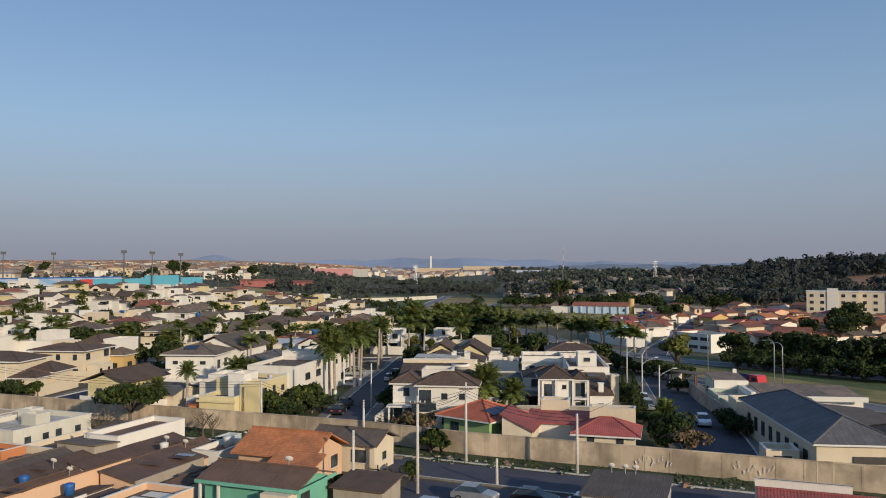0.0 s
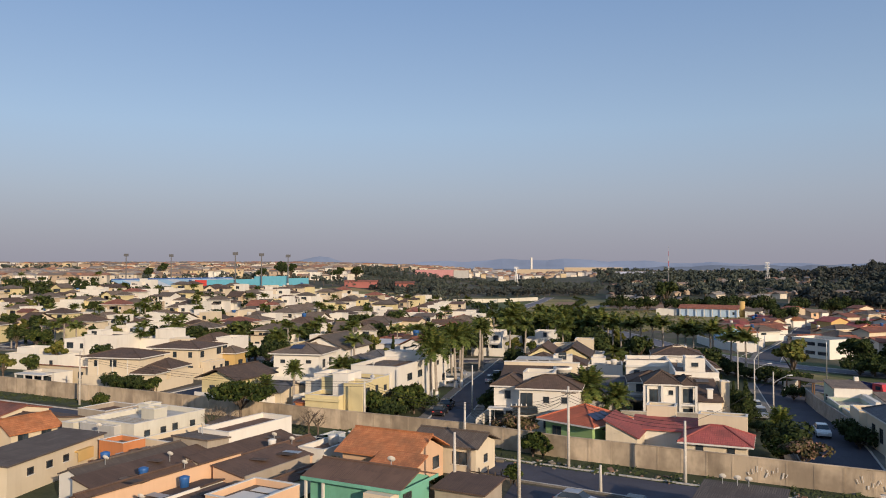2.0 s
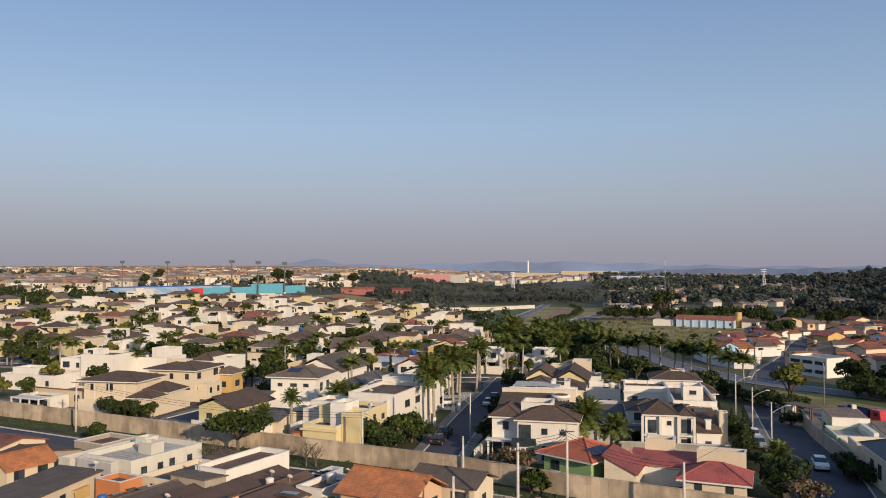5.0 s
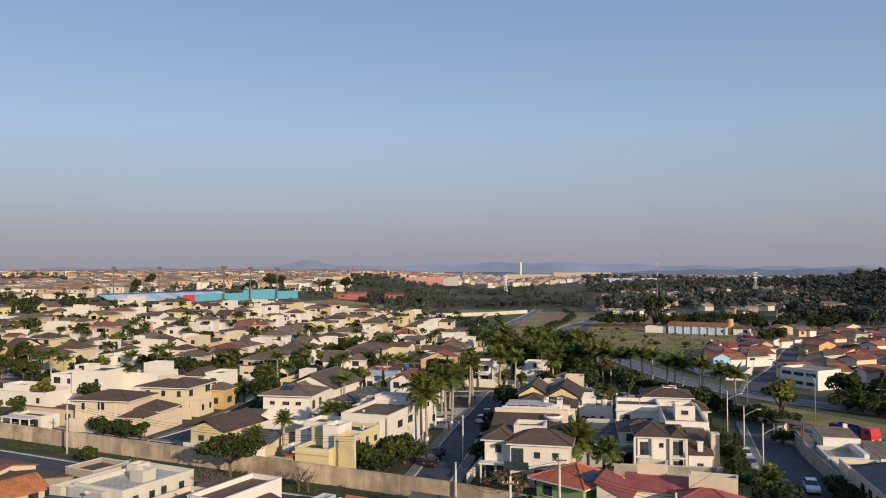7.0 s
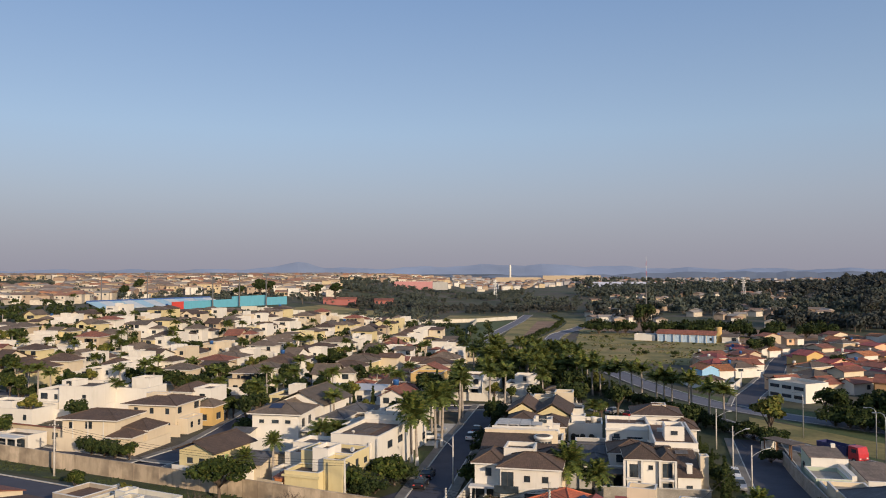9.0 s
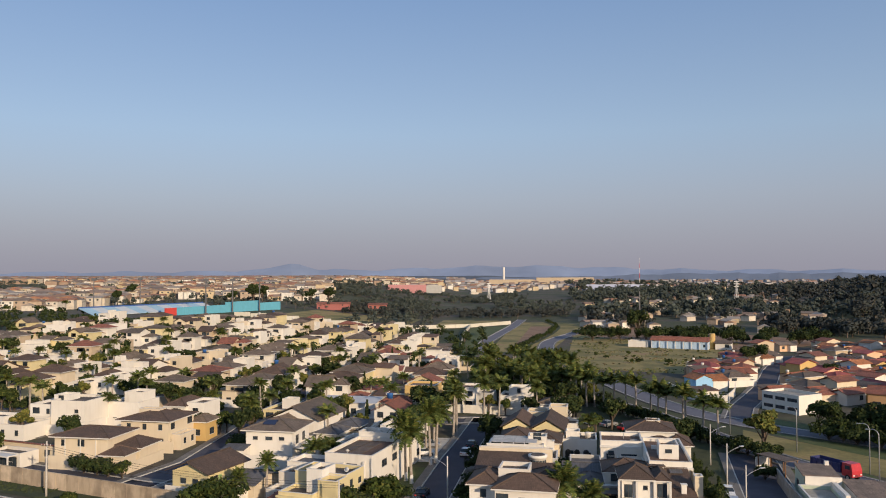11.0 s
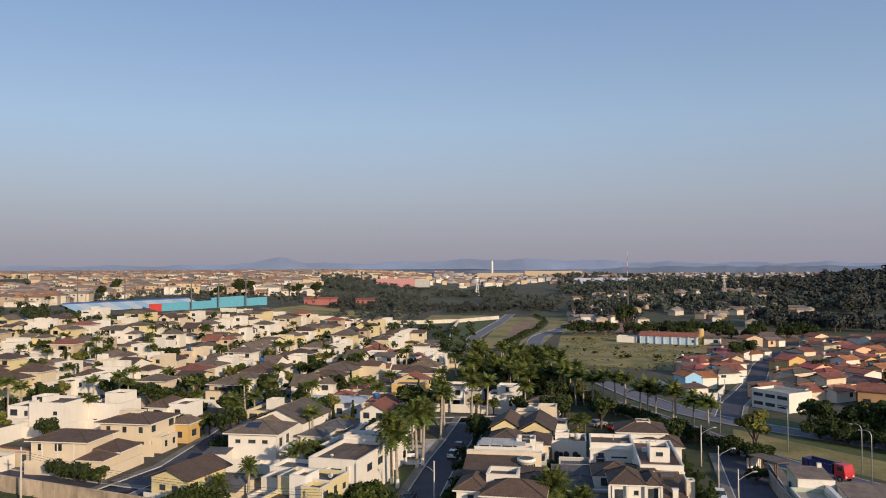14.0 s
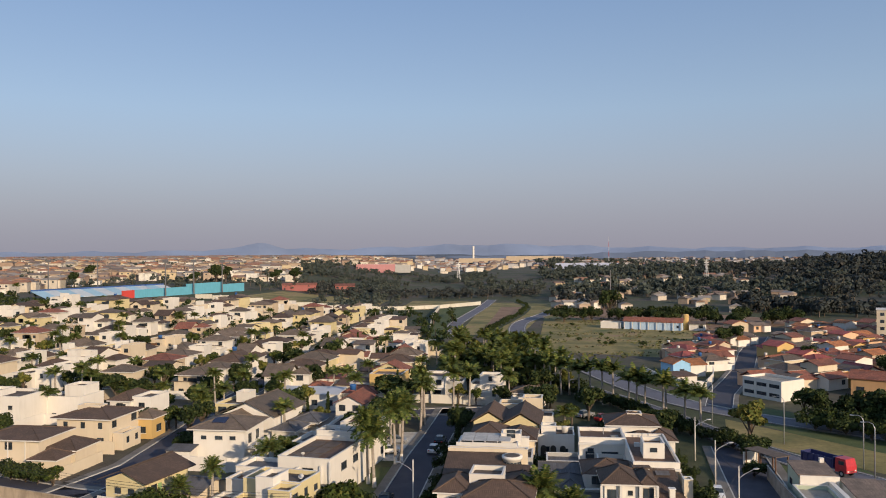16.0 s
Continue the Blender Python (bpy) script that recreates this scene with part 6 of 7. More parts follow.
lot_house(-28.2, -23.4, -24.6, -15.5, 2.5, "flat", "low cream walled yard house", wall=CREAM, tile=CORRUGLT, win="s")
rs = random.Random(77)
for i, (u0, u1, v0, v1) in enumerate(((-25.6, -22.8, -34, -27), (-22.6, -19.6, -39, -25.6), (-19.4, -16.6, -40, -24), (-16.4, -13.6, -43, -30), (-13.4, -11.0, -44, -27), (-10.8, -8.2, -44, -32.6), (-8.0, -4.2, -42, -33),
                       (-10.8, -6.6, -31.4, -21), (-17.0, -14.2, -28.8, -14), (-14.0, -11.2, -25.6, -14), (-38.0, -32.0, -41, -33.4), (-38.0, -32.2, -32.6, -26.4), (-5.8, -3.4, -31, -22))):
    k, zz, shape = rs.uniform(0.3, 0.8), (1.6, 2.3, 1.9)[i % 3] + rs.uniform(-0.2, 0.2), rs.choice(("sw", "gy", "gy", "se"))
    h, w, d = lot_house(u0, u1 - rs.uniform(0.1, 0.5), v0, v1, zz, shape, rs.choice(("narrow house with dark brown sheet roof", "low house with patched dark sheet roof", "rendered house under rusty sheet roof")),
                        rise=k, wall=rs.choice((WHITE, PEACH, CREAM)), tile=rs.choice((CORRUG, CORRUG, CORRUG, CORRUG, CORRUGLT)), win="", over=0.12)
    if i % 2:
        part("parapet", Geo().box(w + 0.14, -d, 0, w + 0.28, d * rs.uniform(0.3, 1.0), zz + (k + 0.2 if shape == "se" else 0.25)), rs.choice((WHITE, PALEGREY, RAW, RAW)), h, "pale party wall")
    if rs.random() < 0.4:
        dish(h, w * 0.5, d * rs.uniform(-0.8, 0.8), zz + k * 0.25, 0.5)
    if rs.random() < 0.4:
        water_tank(h, -w * 0.3, d * rs.uniform(-0.6, 0.6), zz + k * 0.4, rs.choice((TRIM, TANKB)), 0.45)
    for _ in range(rs.choice((1, 2, 2, 3))):
        u_, v_, q_ = rs.uniform(-w * 0.5, w * 0.5), rs.uniform(-d * 0.8, d * 0.8), rs.uniform(-20, 20)
        part("loose_sheet", Geo().box(-0.9, -0.5, 0, 0.9, 0.5, 0.03).box(-0.9, -0.5, 0.03, -0.8, 0.5, 0.06), rs.choice((CORRUGLT, TANT, METAL, BROWNT)), h, "loose patch of roof sheet", at=pose(u_, v_, zz + k * 0.62 + 0.2, 0, 0, q_))
h, w, d = lot_house(-10.0, -6.6, -19.6, -13.6, 2.5, "flat", "white and pale blue low house with tank", wall=WHITE, tile=CORRUG, win="")
water_tank(h, 0, 1, 2.1, TRIM, 0.6)
dish(h, 1.2, 2.4, 2.4, 0.4)
rl = random.Random(31)
for u in range(-108, -49, 7):
    for v0, v1 in ((-26, -18.5), (-38, -28)):
        lot_house(u, u + 6.3, v0 + rl.uniform(-1, 1), v1, rl.choice((2.3, 2.6, 2.9)), rl.choice(("sw", "gy", "flat", "gx")), rl.choice(("cream low house with sheet roof", "rendered low house with brown roof", "peach low house with tiled roof")),
                  rise=rl.uniform(0.5, 1.0), wall=rl.choice((CREAM, RAW, PEACH, WHITE, GREY)), tile=rl.choice((CORRUG, CORRUGLT, ORANGET, TERRAT)), win="es", over=0.3)
h, w, d = lot_house(31.5, 38.0, -23.0, -16.0, 2.9, "sn", "grey block house with sheet roof and dishes", rise=0.3, wall=GREY, tile=CORRUGLT, win="s", over=0.2)
for k in (-1.8, -0.6, 0.3):
    dish(h, k, d - 0.6, 3.0, 0.5, 190)
h, w, d = lot_house(45.0, 54.0, -25.0, -16.0, 3.0, "gx", "white walled house with dark red roof", rise=1.0, wall=WHITE, tile=REDT, win="s", over=0.1)
volume(h, -w - 0.2, d + 0.15, w * 0.6, d + 0.4, 3.7, "flat", wall=WHITE, win="")
h, w, d = lot_house(-25.8, -22.9, -26.6, -24.9, 1.2, "flat", "low cream yard wall round a white tank", wall=CREAM, tile=CONCRETE, win="")
part("tank", Geo().box(-0.8, -0.7, 0.6, 0.8, 0.7, 1.9).box(-0.86, -0.76, 1.9, 0.86, 0.76, 2.05), TRIM, h, "white box water tank")
h, w, d = lot_house(-27.8, -24.2, -14.6, -11.6, 2.4, "sn", "grey lean-to store with sheet roof", rise=0.4, wall=CONCRETE, tile=CORRUGLT, win="", over=0.2)
h, w, d = lot_house(-12.6, -10.9, -13.4, -9.6, 2.1, "flat", "pale blue yard wall with openings", wall=paint("pale_blue_wash", (0.50, 0.58, 0.66), 0.5), tile=CONCRETE, win="s")
h, w, d = lot_house(-40.4, -38.4, -25.6, -15.0, 3.4, "flat", "narrow raw rendered house with sunken roof", wall=PALEGREY, tile=CORRUG, win="e")
h, w, d = lot_house(-45.0, -41.2, -12.8, -9.8, 2.6, "flat", "low white house with dark sunken roof", wall=WHITE, tile=CORRUG, win="s")


def bare_tree(x, y, hgt, seed):
    """A leafless tree: a forking trunk with thin upright twigs."""
    rn = random.Random(seed)
    t = thing("bare_tree", "leafless small tree with thin pale twigs", "tree", pose(x, y, ground_z(x, y)), "bare trees")
    trunk, twigs = Geo(), Geo()
    trunk.tube([(0, 0, -0.2), (0.05, 0, hgt * 0.3), (0.0, 0.05, hgt * 0.5)], [0.12, 0.09, 0.06], 7)
    for k in range(11):
        a_ = k * 2.4
        p = Vector((0, 0, hgt * rn.uniform(0.25, 0.5)))
        q = p + Vector((math.cos(a_) * hgt * 0.2, math.sin(a_) * hgt * 0.2, hgt * rn.uniform(0.15, 0.3)))
        r = q + Vector((math.cos(a_) * hgt * 0.16, math.sin(a_) * hgt * 0.16, hgt * rn.uniform(0.05, 0.25)))
        twigs.tube([p, q, r], [0.05, 0.035, 0.012], 5)
        for _ in range(4):
            e_ = q + Vector((rn.gauss(0, 0.18), rn.gauss(0, 0.18), rn.uniform(0.1, 0.3))) * hgt
            twigs.tube([q, e_], [0.025, 0.008], 4)
    part("trunk", trunk, BARK, t)
    part("branches", twigs, BARK, t)


for u_, v_, q_ in ((-28.2, -13.2, 4.6), (-26.8, -12.4, 4.0), (-20.2, -4.6, 3.6), (-19.0, -4.2, 3.2)):
    bare_tree(*spot(u_, v_), q_, int(q_ * 10))
for u_, v_, k_, q_ in ((-12.0, -12.4, "hedge", 0.6), (-4.6, -20.5, "bush", 0.9), (-2.4, -32.0, "bush", 0.9), (-4.4, -33.0, "round", 0.45), (-31.5, -24.6, "bush", 0.6), (7.4, -20.0, "bush", 0.6), (12.6, -14.0, "bush", 0.8), (-42.0, -11.2, "yellow", 0.5), (-53.0, -10.0, "round", 0.6)):
    tree(k_, *spot(u_, v_), q_, group="plants between row houses")
fence = thing("yard_fence", "rough fence of uneven grey timber posts", "fence", pose(*spot(10.0, -14.4), 0.0, 0, 0, -20))
for k in range(14):
    part("post", Geo().tube([(0, 0, -0.2), (0.04, 0, 0.8), (0.02, 0.03, 1.0 + 0.55 * ((k * 7) % 5) / 4)], [0.09, 0.08, 0.06], 6), BARK, fence, at=pose(-2.0 + (k % 7) * 0.85, -4.6 * (k // 7) + 0.25 * (k % 3), 0, 4 * (k % 3 - 1), 5 * (k % 4 - 1.5), 0))
for k in range(2):
    part("rail", Geo().box(-2.1, -0.04, 0.7, 3.3, 0.04, 0.82), BARK, fence, at=pose(0, -4.6 * k + 0.2, 0, 0, 1.5, 0))
car(*spot(-25.6, -10.6), -20, CARS, "silver car parked in a narrow yard")
SILLS[0] = False
for x, y, c, lab in ((-0.5, 70.2, CARS, "grey car parked beside the road"), (17.6, 69.6, CARS, "silver car parked beside the road"), (3.2, 74.6, CARS, "silver car parked beside the road"), (8.6, 73.6, CARK, "black car parked beside the road"), (13.2, 71.6, CARW, "white car parked beside the road")):
    car(x, y, -22, c, lab)

# ---- far town, stadium, woods, hills ----
def far_town():
    rn = random.Random(3)
    walls, roofs, wins, grey = Geo(), Geo(), Geo(), Geo()
    for i in range(6200):
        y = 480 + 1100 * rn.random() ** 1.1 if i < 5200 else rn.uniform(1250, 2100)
        x = rn.uniform(-0.95 * y - 60, -0.11 * y + 5) if rn.random() < 0.9 and i < 5200 else rn.uniform(-0.1 * y, 0.45 * y)
        if x > -0.1 * y and y < 1150 or -300 < x < -120 and y < 640 or x > -130 and y < 640 or x > -0.25 * y and y < 1050:
            continue
        if noise.noise(Vector((x * 0.006, y * 0.006, 3))) < -0.28:
            continue
        a = rn.choice((0.2, 1.77)) + rn.uniform(-0.15, 0.15)
        w, d, z = rn.uniform(3.5, 6), rn.uniform(3.5, 6.5), rn.choice((3, 3.2, 5.8, 6, 6.2))
        m = Matrix.Translation((x, y, ground_z(x, y))) @ Matrix.Rotation(a, 4, "Z")
        # the farthest houses get a separate mesh whose wall colours are greyed for haze
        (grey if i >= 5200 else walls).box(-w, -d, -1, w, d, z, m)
        r = rn.choice((0.0, 1.3, 1.6, 1.6))
        if r:
            p = [m @ Vector(v) for v in ((-w - .4, -d - .4, z), (w + .4, -d - .4, z), (w + .4, d + .4, z), (-w - .4, d + .4, z), (-w - .4, 0, z + r), (w + .4, 0, z + r))]
            roofs.solid(p, [(0, 1, 5, 4), (2, 3, 4, 5), (1, 2, 5), (3, 0, 4)])
        else:
            roofs.box(-w + 0.2, -d + 0.2, z - 0.2, w - 0.2, d - 0.2, z + 0.03, m)
        if y < 950:
            for k in (-0.5, 0.5):
                wins.box(k * w - 0.6, -d - 0.05, z - 1.9, k * w + 0.6, -d, z - 0.8, m)
    for _ in range(110):
        y = rn.uniform(455, 800)
        x = rn.uniform(0.06 * y + 8, 0.36 * y)
        m = Matrix.Translation((x, y, ground_z(x, y))) @ Matrix.Rotation(rn.uniform(0, 3), 4, "Z")
        w, d, z = rn.uniform(2.5, 5.5), rn.uniform(2.5, 4), rn.uniform(2.6, 3.6)
        walls.box(-w, -d, -1, w, d, z, m)
        p = [m @ Vector(v) for v in ((-w - .4, -d - .4, z), (w + .4, -d - .4, z), (w + .4, d + .4, z), (-w - .4, d + .4, z), (-w - .4, 0, z + 1.3), (w + .4, 0, z + 1.3))]
        roofs.solid(p, [(0, 1, 5, 4), (2, 3, 4, 5), (1, 2, 5), (3, 0, 4)])
    single("distant_houses", walls, island_mat("far_walls", [(0.58, 0.52, 0.43), (0.66, 0.60, 0.50), (0.45, 0.35, 0.26), (0.72, 0.69, 0.62), (0.36, 0.26, 0.19), (0.58, 0.47, 0.30)]), "crowded pale houses on a distant hillside", "houses", kind="stuff")
    # duller, bluer wall colours than distant_houses: haze painted in
    single("distant_blocks", grey, island_mat("far_hazed_walls", [(0.30, 0.30, 0.33), (0.38, 0.37, 0.38), (0.24, 0.23, 0.25), (0.46, 0.45, 0.45)]), "houses along the far ridge, walls greyed for haze", "houses", kind="stuff")
    single("distant_roofs", roofs, island_mat("far_roofs", [(0.26, 0.17, 0.12), (0.30, 0.22, 0.17), (0.36, 0.18, 0.11), (0.34, 0.30, 0.26), (0.20, 0.16, 0.13)]), "brown and red roofs of distant houses", "roofs", kind="stuff")
    single("distant_windows", wins, GLASS, "dark windows of distant houses", "windows", kind="stuff")


far_town()

# stadium
st = thing("stadium", "blue-walled stadium stand with red end", "stadium", pose(-188.5, 475, ground_z(-182, 475) + 0.0, 0, 0, 71))
part("back_wall", Geo().box(-36, -0.3, -1, 62, 0.3, 4.6).box(6, -0.3, 4.6, 40, 0.3, 6.2), BLUESTAND, st, "bright blue stand wall")
part("end_wall", Geo().box(-45, -0.3, -1, -36.1, 0.3, 4.6), REDP, st, "red end wall")
g = Geo()
for k in range(8):
    g.box(-34, 0.4 + k * 1.0, -1, 60, 1.4 + k, 4.2 - k * 0.5)
part("terrace", g, CONCRETE, st)
sr = thing("stadium_roof", "long blue and white stand roof", "stadium", pose(-232, 452, ground_z(-232, 452) - 1.5, 0, 0, 64))
STANDR = [paint("stand_roof_blue", (0.36, 0.56, 0.70), 0.3), paint("stand_roof_pale", (0.56, 0.62, 0.66), 0.3)]
for k in range(12):
    x0 = -30 + k * 7.5
    part("roof_panel", Geo().solid([(x0, -6, 1.8), (x0 + 7.4, -6, 1.8), (x0 + 7.4, 8, 5.4), (x0, 8, 5.4), (x0, -6, 2.05), (x0 + 7.4, -6, 2.05), (x0 + 7.4, 8, 5.65), (x0, 8, 5.65)],
                                   [(0, 3, 2, 1), (4, 5, 6, 7), (0, 1, 5, 4), (1, 2, 6, 5), (2, 3, 7, 6), (3, 0, 4, 7)]), STANDR[k % 2], sr)
    part("post", Geo().box(x0, -5.5, -2, x0 + 0.4, -5.1, 1.9), STEELD, sr)
part("fascia", Geo().box(-30, 8.02, 4.6, 60, 8.3, 6.4), plain("dark_blue", (0.04, 0.10, 0.28), 0.6), sr, "dark blue fascia")


def mast(x, y, hgt, label="tall floodlight mast of the stadium"):
    t = thing("floodlight_mast", label, "mast", pose(x, y, ground_z(x, y)), "floodlight masts")
    part("shaft", Geo().tube([(0, 0, 0), (0, 0, hgt)], [0.45, 0.28], 8), STEELD, t)
    part("lamp_frame", Geo().box(-1.6, -0.3, hgt - 1.0, 1.6, 0.3, hgt + 0.8), STEELD, t)


for x, y in ((-191.0, 461), (-183.2, 484), (-174.4, 509), (-290, 510), (-275, 545)):
    mast(x, y, 20)


def forest(name, label, mat, spots, seed, clumps=7):
    """Far woods: crowns of many small leaf clumps on trunks, joined."""
    rn = random.Random(seed)
    leaves, wood = Geo(), Geo()
    for x, y, s in spots:
        z = ground_z(x, y)
        wood.tube([(x, y, z - 0.5), (x, y, z + 5 * s)], [0.3 * s, 0.12 * s], 4, False)
        wide = rn.uniform(0.8, 1.5)
        for _ in range(clumps):
            c = (x + rn.gauss(0, 1.5) * s * wide, y + rn.gauss(0, 1.5) * s * wide, z + rn.uniform(2.6, 6.4) * s / wide ** 0.5)
            leaf_cloud(leaves, c, rn.uniform(1.2, 2.1) * s, 20, 0.74 * s, rn, 0.75, 0.26)
    single(name, leaves, mat, label, "trees", kind="stuff")
    single(name + "_trunks", wood, BARK, "trunks of far woodland trees", "trees", kind="stuff")


def wood_spots():
    rn = random.Random(9)
    hill, near, far = [], [], []
    for _ in range(2300):
        x, y = rn.gauss(410, 110), rn.gauss(700, 150)
        bare = 535 + 12 * math.sin(x * 0.05) < y < 640 + 10 * math.sin(x * 0.09) and x > 290
        if x > 215 and 400 < y < 1000 and x < 0.75 * y + 60 and not bare:
            hill.append((x, y, rn.uniform(0.8, 1.5) * (1.5 if rn.random() < 0.08 else 1)))
    for _ in range(2300):
        y = rn.uniform(415, 1050)
        x = rn.uniform(0.02 * y + 30, 0.40 * y + 40)
        if y > 420 + 1.1 * max(0, 110 - x) and noise.noise(Vector((x * 0.014, y * 0.009, 0))) > 0.0:
            (near if y < 560 else far).append((x, y, rn.uniform(0.6, 1.2) * (1.5 if rn.random() < 0.12 else 1)))
    for _ in range(1300):
        y = rn.uniform(540, 1000)
        x = rn.uniform(-0.24 * y, 0.06 * y)
        if noise.noise(Vector((x * 0.012, y * 0.012, 5))) > -0.02 and not (abs(x + 135) < 48 and 780 < y < 965):
            (near if y < 640 else far).append((x, y, rn.uniform(0.45, 0.9)))
    for _ in range(1100):
        y = rn.uniform(440, 1300)
        x = rn.uniform(-0.75 * y, -0.12 * y)
        if not (-330 < x < -110 and y < 545):
            far.append((x, y, rn.uniform(0.6, 1.0)))
    for _ in range(240):
        y = rn.uniform(1100, 1700)
        far.append((rn.uniform(0.05 * y, 0.45 * y), y, rn.uniform(1.0, 1.9)))
    return hill, near, far


hill, near, far = wood_spots()
forest("hill_woodland", "dense dark woodland on a hill, leaves greyed blue for haze", WOODL, hill, 1)
forest("valley_woodland", "scattered dark trees in the valley, leaves greyed blue for haze", WOODL, near, 2, 8)
forest("far_woodland", "trees on far slopes, leaves coloured bluish for haze", LEAFB, far, 3)


def ridge(name, dist, base, f, mat):
    g = Geo()
    n = 160
    pts = []
    for i in range(n + 1):
        az = radians(-50 + 100 * i / n)
        pts.append((dist * math.sin(az), dist * math.cos(az), f(math.degrees(az))))
    for (x, y, z), (x1, y1, z1) in zip(pts, pts[1:]):
        g.face((x * 0.93, y * 0.93, base), (x1 * 0.93, y1 * 0.93, base), (x1, y1, z1), (x, y, z))
        g.face((x, y, z), (x1, y1, z1), (x1 * 1.05, y1 * 1.05, base), (x * 1.05, y * 1.05, base))
    single(name, g, mat, "hazy blue distant mountain ridge", "mountains", kind="structure", smooth=True)


# both ridge colours hold the blue of the air before them; no real haze
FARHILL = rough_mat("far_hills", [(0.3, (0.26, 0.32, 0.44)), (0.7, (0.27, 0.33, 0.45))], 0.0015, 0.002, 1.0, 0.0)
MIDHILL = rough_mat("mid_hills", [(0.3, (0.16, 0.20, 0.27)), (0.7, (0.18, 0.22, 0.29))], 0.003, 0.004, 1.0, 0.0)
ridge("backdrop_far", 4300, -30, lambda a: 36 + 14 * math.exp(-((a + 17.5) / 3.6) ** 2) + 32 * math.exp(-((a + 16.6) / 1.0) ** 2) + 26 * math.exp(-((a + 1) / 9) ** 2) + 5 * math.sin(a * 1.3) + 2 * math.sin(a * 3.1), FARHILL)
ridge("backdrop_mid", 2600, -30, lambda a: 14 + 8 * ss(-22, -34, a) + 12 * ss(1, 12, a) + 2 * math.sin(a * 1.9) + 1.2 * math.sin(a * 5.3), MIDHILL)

t = thing("chimney_tower", "tall white tower on the skyline", "tower", pose(-55, 1900, 0))
part("shaft", Geo().tube([(0, 0, 0), (0, 0, 44)], [2.5, 2.4], 16), WHITE, t)
h = house_at(-135, 960, 4, "long pink factory with pale roof", "", "factory")
volume(h, -32, -10, 14, 10, 10, "flat", wall=paint("pink_wall", (0.55, 0.27, 0.28), 0.2), win="")
volume(h, 14.2, -10, 32, 10, 9, "flat", wall=GREY, win="")
h = house_at(-140, 580, 8, "low red block beside dry scrub", "", "red_block")
volume(h, -14, -5, 10, 5, 4.5, "gx", rise=1.2, wall=paint("dull_red_wall", (0.36, 0.13, 0.12), 0.3), tile=TERRAT, win="s")
h = house_at(-112, 596, 8, "red house beside dry scrub", "", "red_block")
volume(h, -7, -5, 7, 5, 6, "gx", rise=1.4, wall=paint("dark_red_wall", (0.40, 0.15, 0.13), 0.3), tile=TERRAT, win="s")
h = house_at(110, 1700, 0, "long tan warehouse on a far ridge", "", "warehouse")
volume(h, -90, -10, 30, 20, 13, "flat", wall=BEIGE, win="")
volume(h, -190, -10, -94, 20, 9, "flat", wall=BEIGE, win="")
h = house_at(125, 1150, 4, "long blue-roofed warehouse among trees", "", "warehouse")
volume(h, -45, -10, 45, 15, 8, "flat", wall=paint("blue_white_wall", (0.40, 0.45, 0.62), 0.2), win="")

# ---- plants in place ----
for x, y, hh in ((-19.2, 132.0, 9.0), (-18.0, 130.2, 8.0), (-16.4, 142.6, 9.4), (-15.6, 144.0, 8.6)):
    t = palm(x, y, hh, 3.4, True)
    part("painted_base", Geo().tube([(0, 0, 0), (0, 0, 0.5), (0.01, 0, 1.5)], [0.37, 0.31, 0.28], 10), TRIM, t, "white-painted trunk base", True)
for x, y, hh in ((-14.6, 167.0, 9.0), (-14.2, 171.5, 8.2), (-15.0, 176.0, 8.8), (-9.4, 188.0, 7.6), (-6.0, 191.0, 8.0), (-17.5, 196.0, 7.2), (3.0, 190.5, 7.0), (-34.5, 132.0, 4.6), (-33.0, 136.5, 4.2)):
    palm(x, y, hh, 3.0, group="street palms")
rp = random.Random(17)
for _ in range(60):
    y = rp.uniform(212, 286)
    x = rp.uniform(-14, 10 + (300 - y) * 0.10)
    palm(x, y, rp.uniform(4.0, 6.8), rp.choice((3.2, 3.6)), group="palm grove")
for k in range(15):
    palm(12.4 + k * 1.9 + rp.uniform(-1, 1), 215 - k * 3.4 + rp.uniform(-2, 2), rp.uniform(6.5, 8.5), 3.4, group="palm row by the avenue")
palm(5.6, 113.0, 5.0, 3.6, True)
palm(9.6, 111.5, 4.0, 2.6, True)
palm(29.2, 106.5, 2.4, 2.6, True)
palm(12.5, 160, 5.0, 2.6)
palm(-38.0, 117.5, 5.5, 2.0, True)
palm(-41.5, 115.5, 4.5, 2.0, True)
tree("umbrella", -42.0, 107.0, 1.0, "wide flat-topped green tree before the wall")
for x, y, s in ((-21.5, 115.5, 1.0), (-19.6, 118.0, 1.0), (-24.0, 111.8, 0.9), (-22.0, 118.5, 0.9)):
    tree("bush", x, y, s * 1.7)
tree("dark", 26.8, 116, 0.6)
tree("cypress", 26.5, 113.0, 1.0)
for k in range(12):
    tree(("hedge", "cypress", "hedge", "bush")[k % 4], 27.2 + k * 0.2 + rp.uniform(-0.4, 0.4), 111.0 + k * 3.2, rp.uniform(0.5, 0.75), group="hedge beside the shaded road")
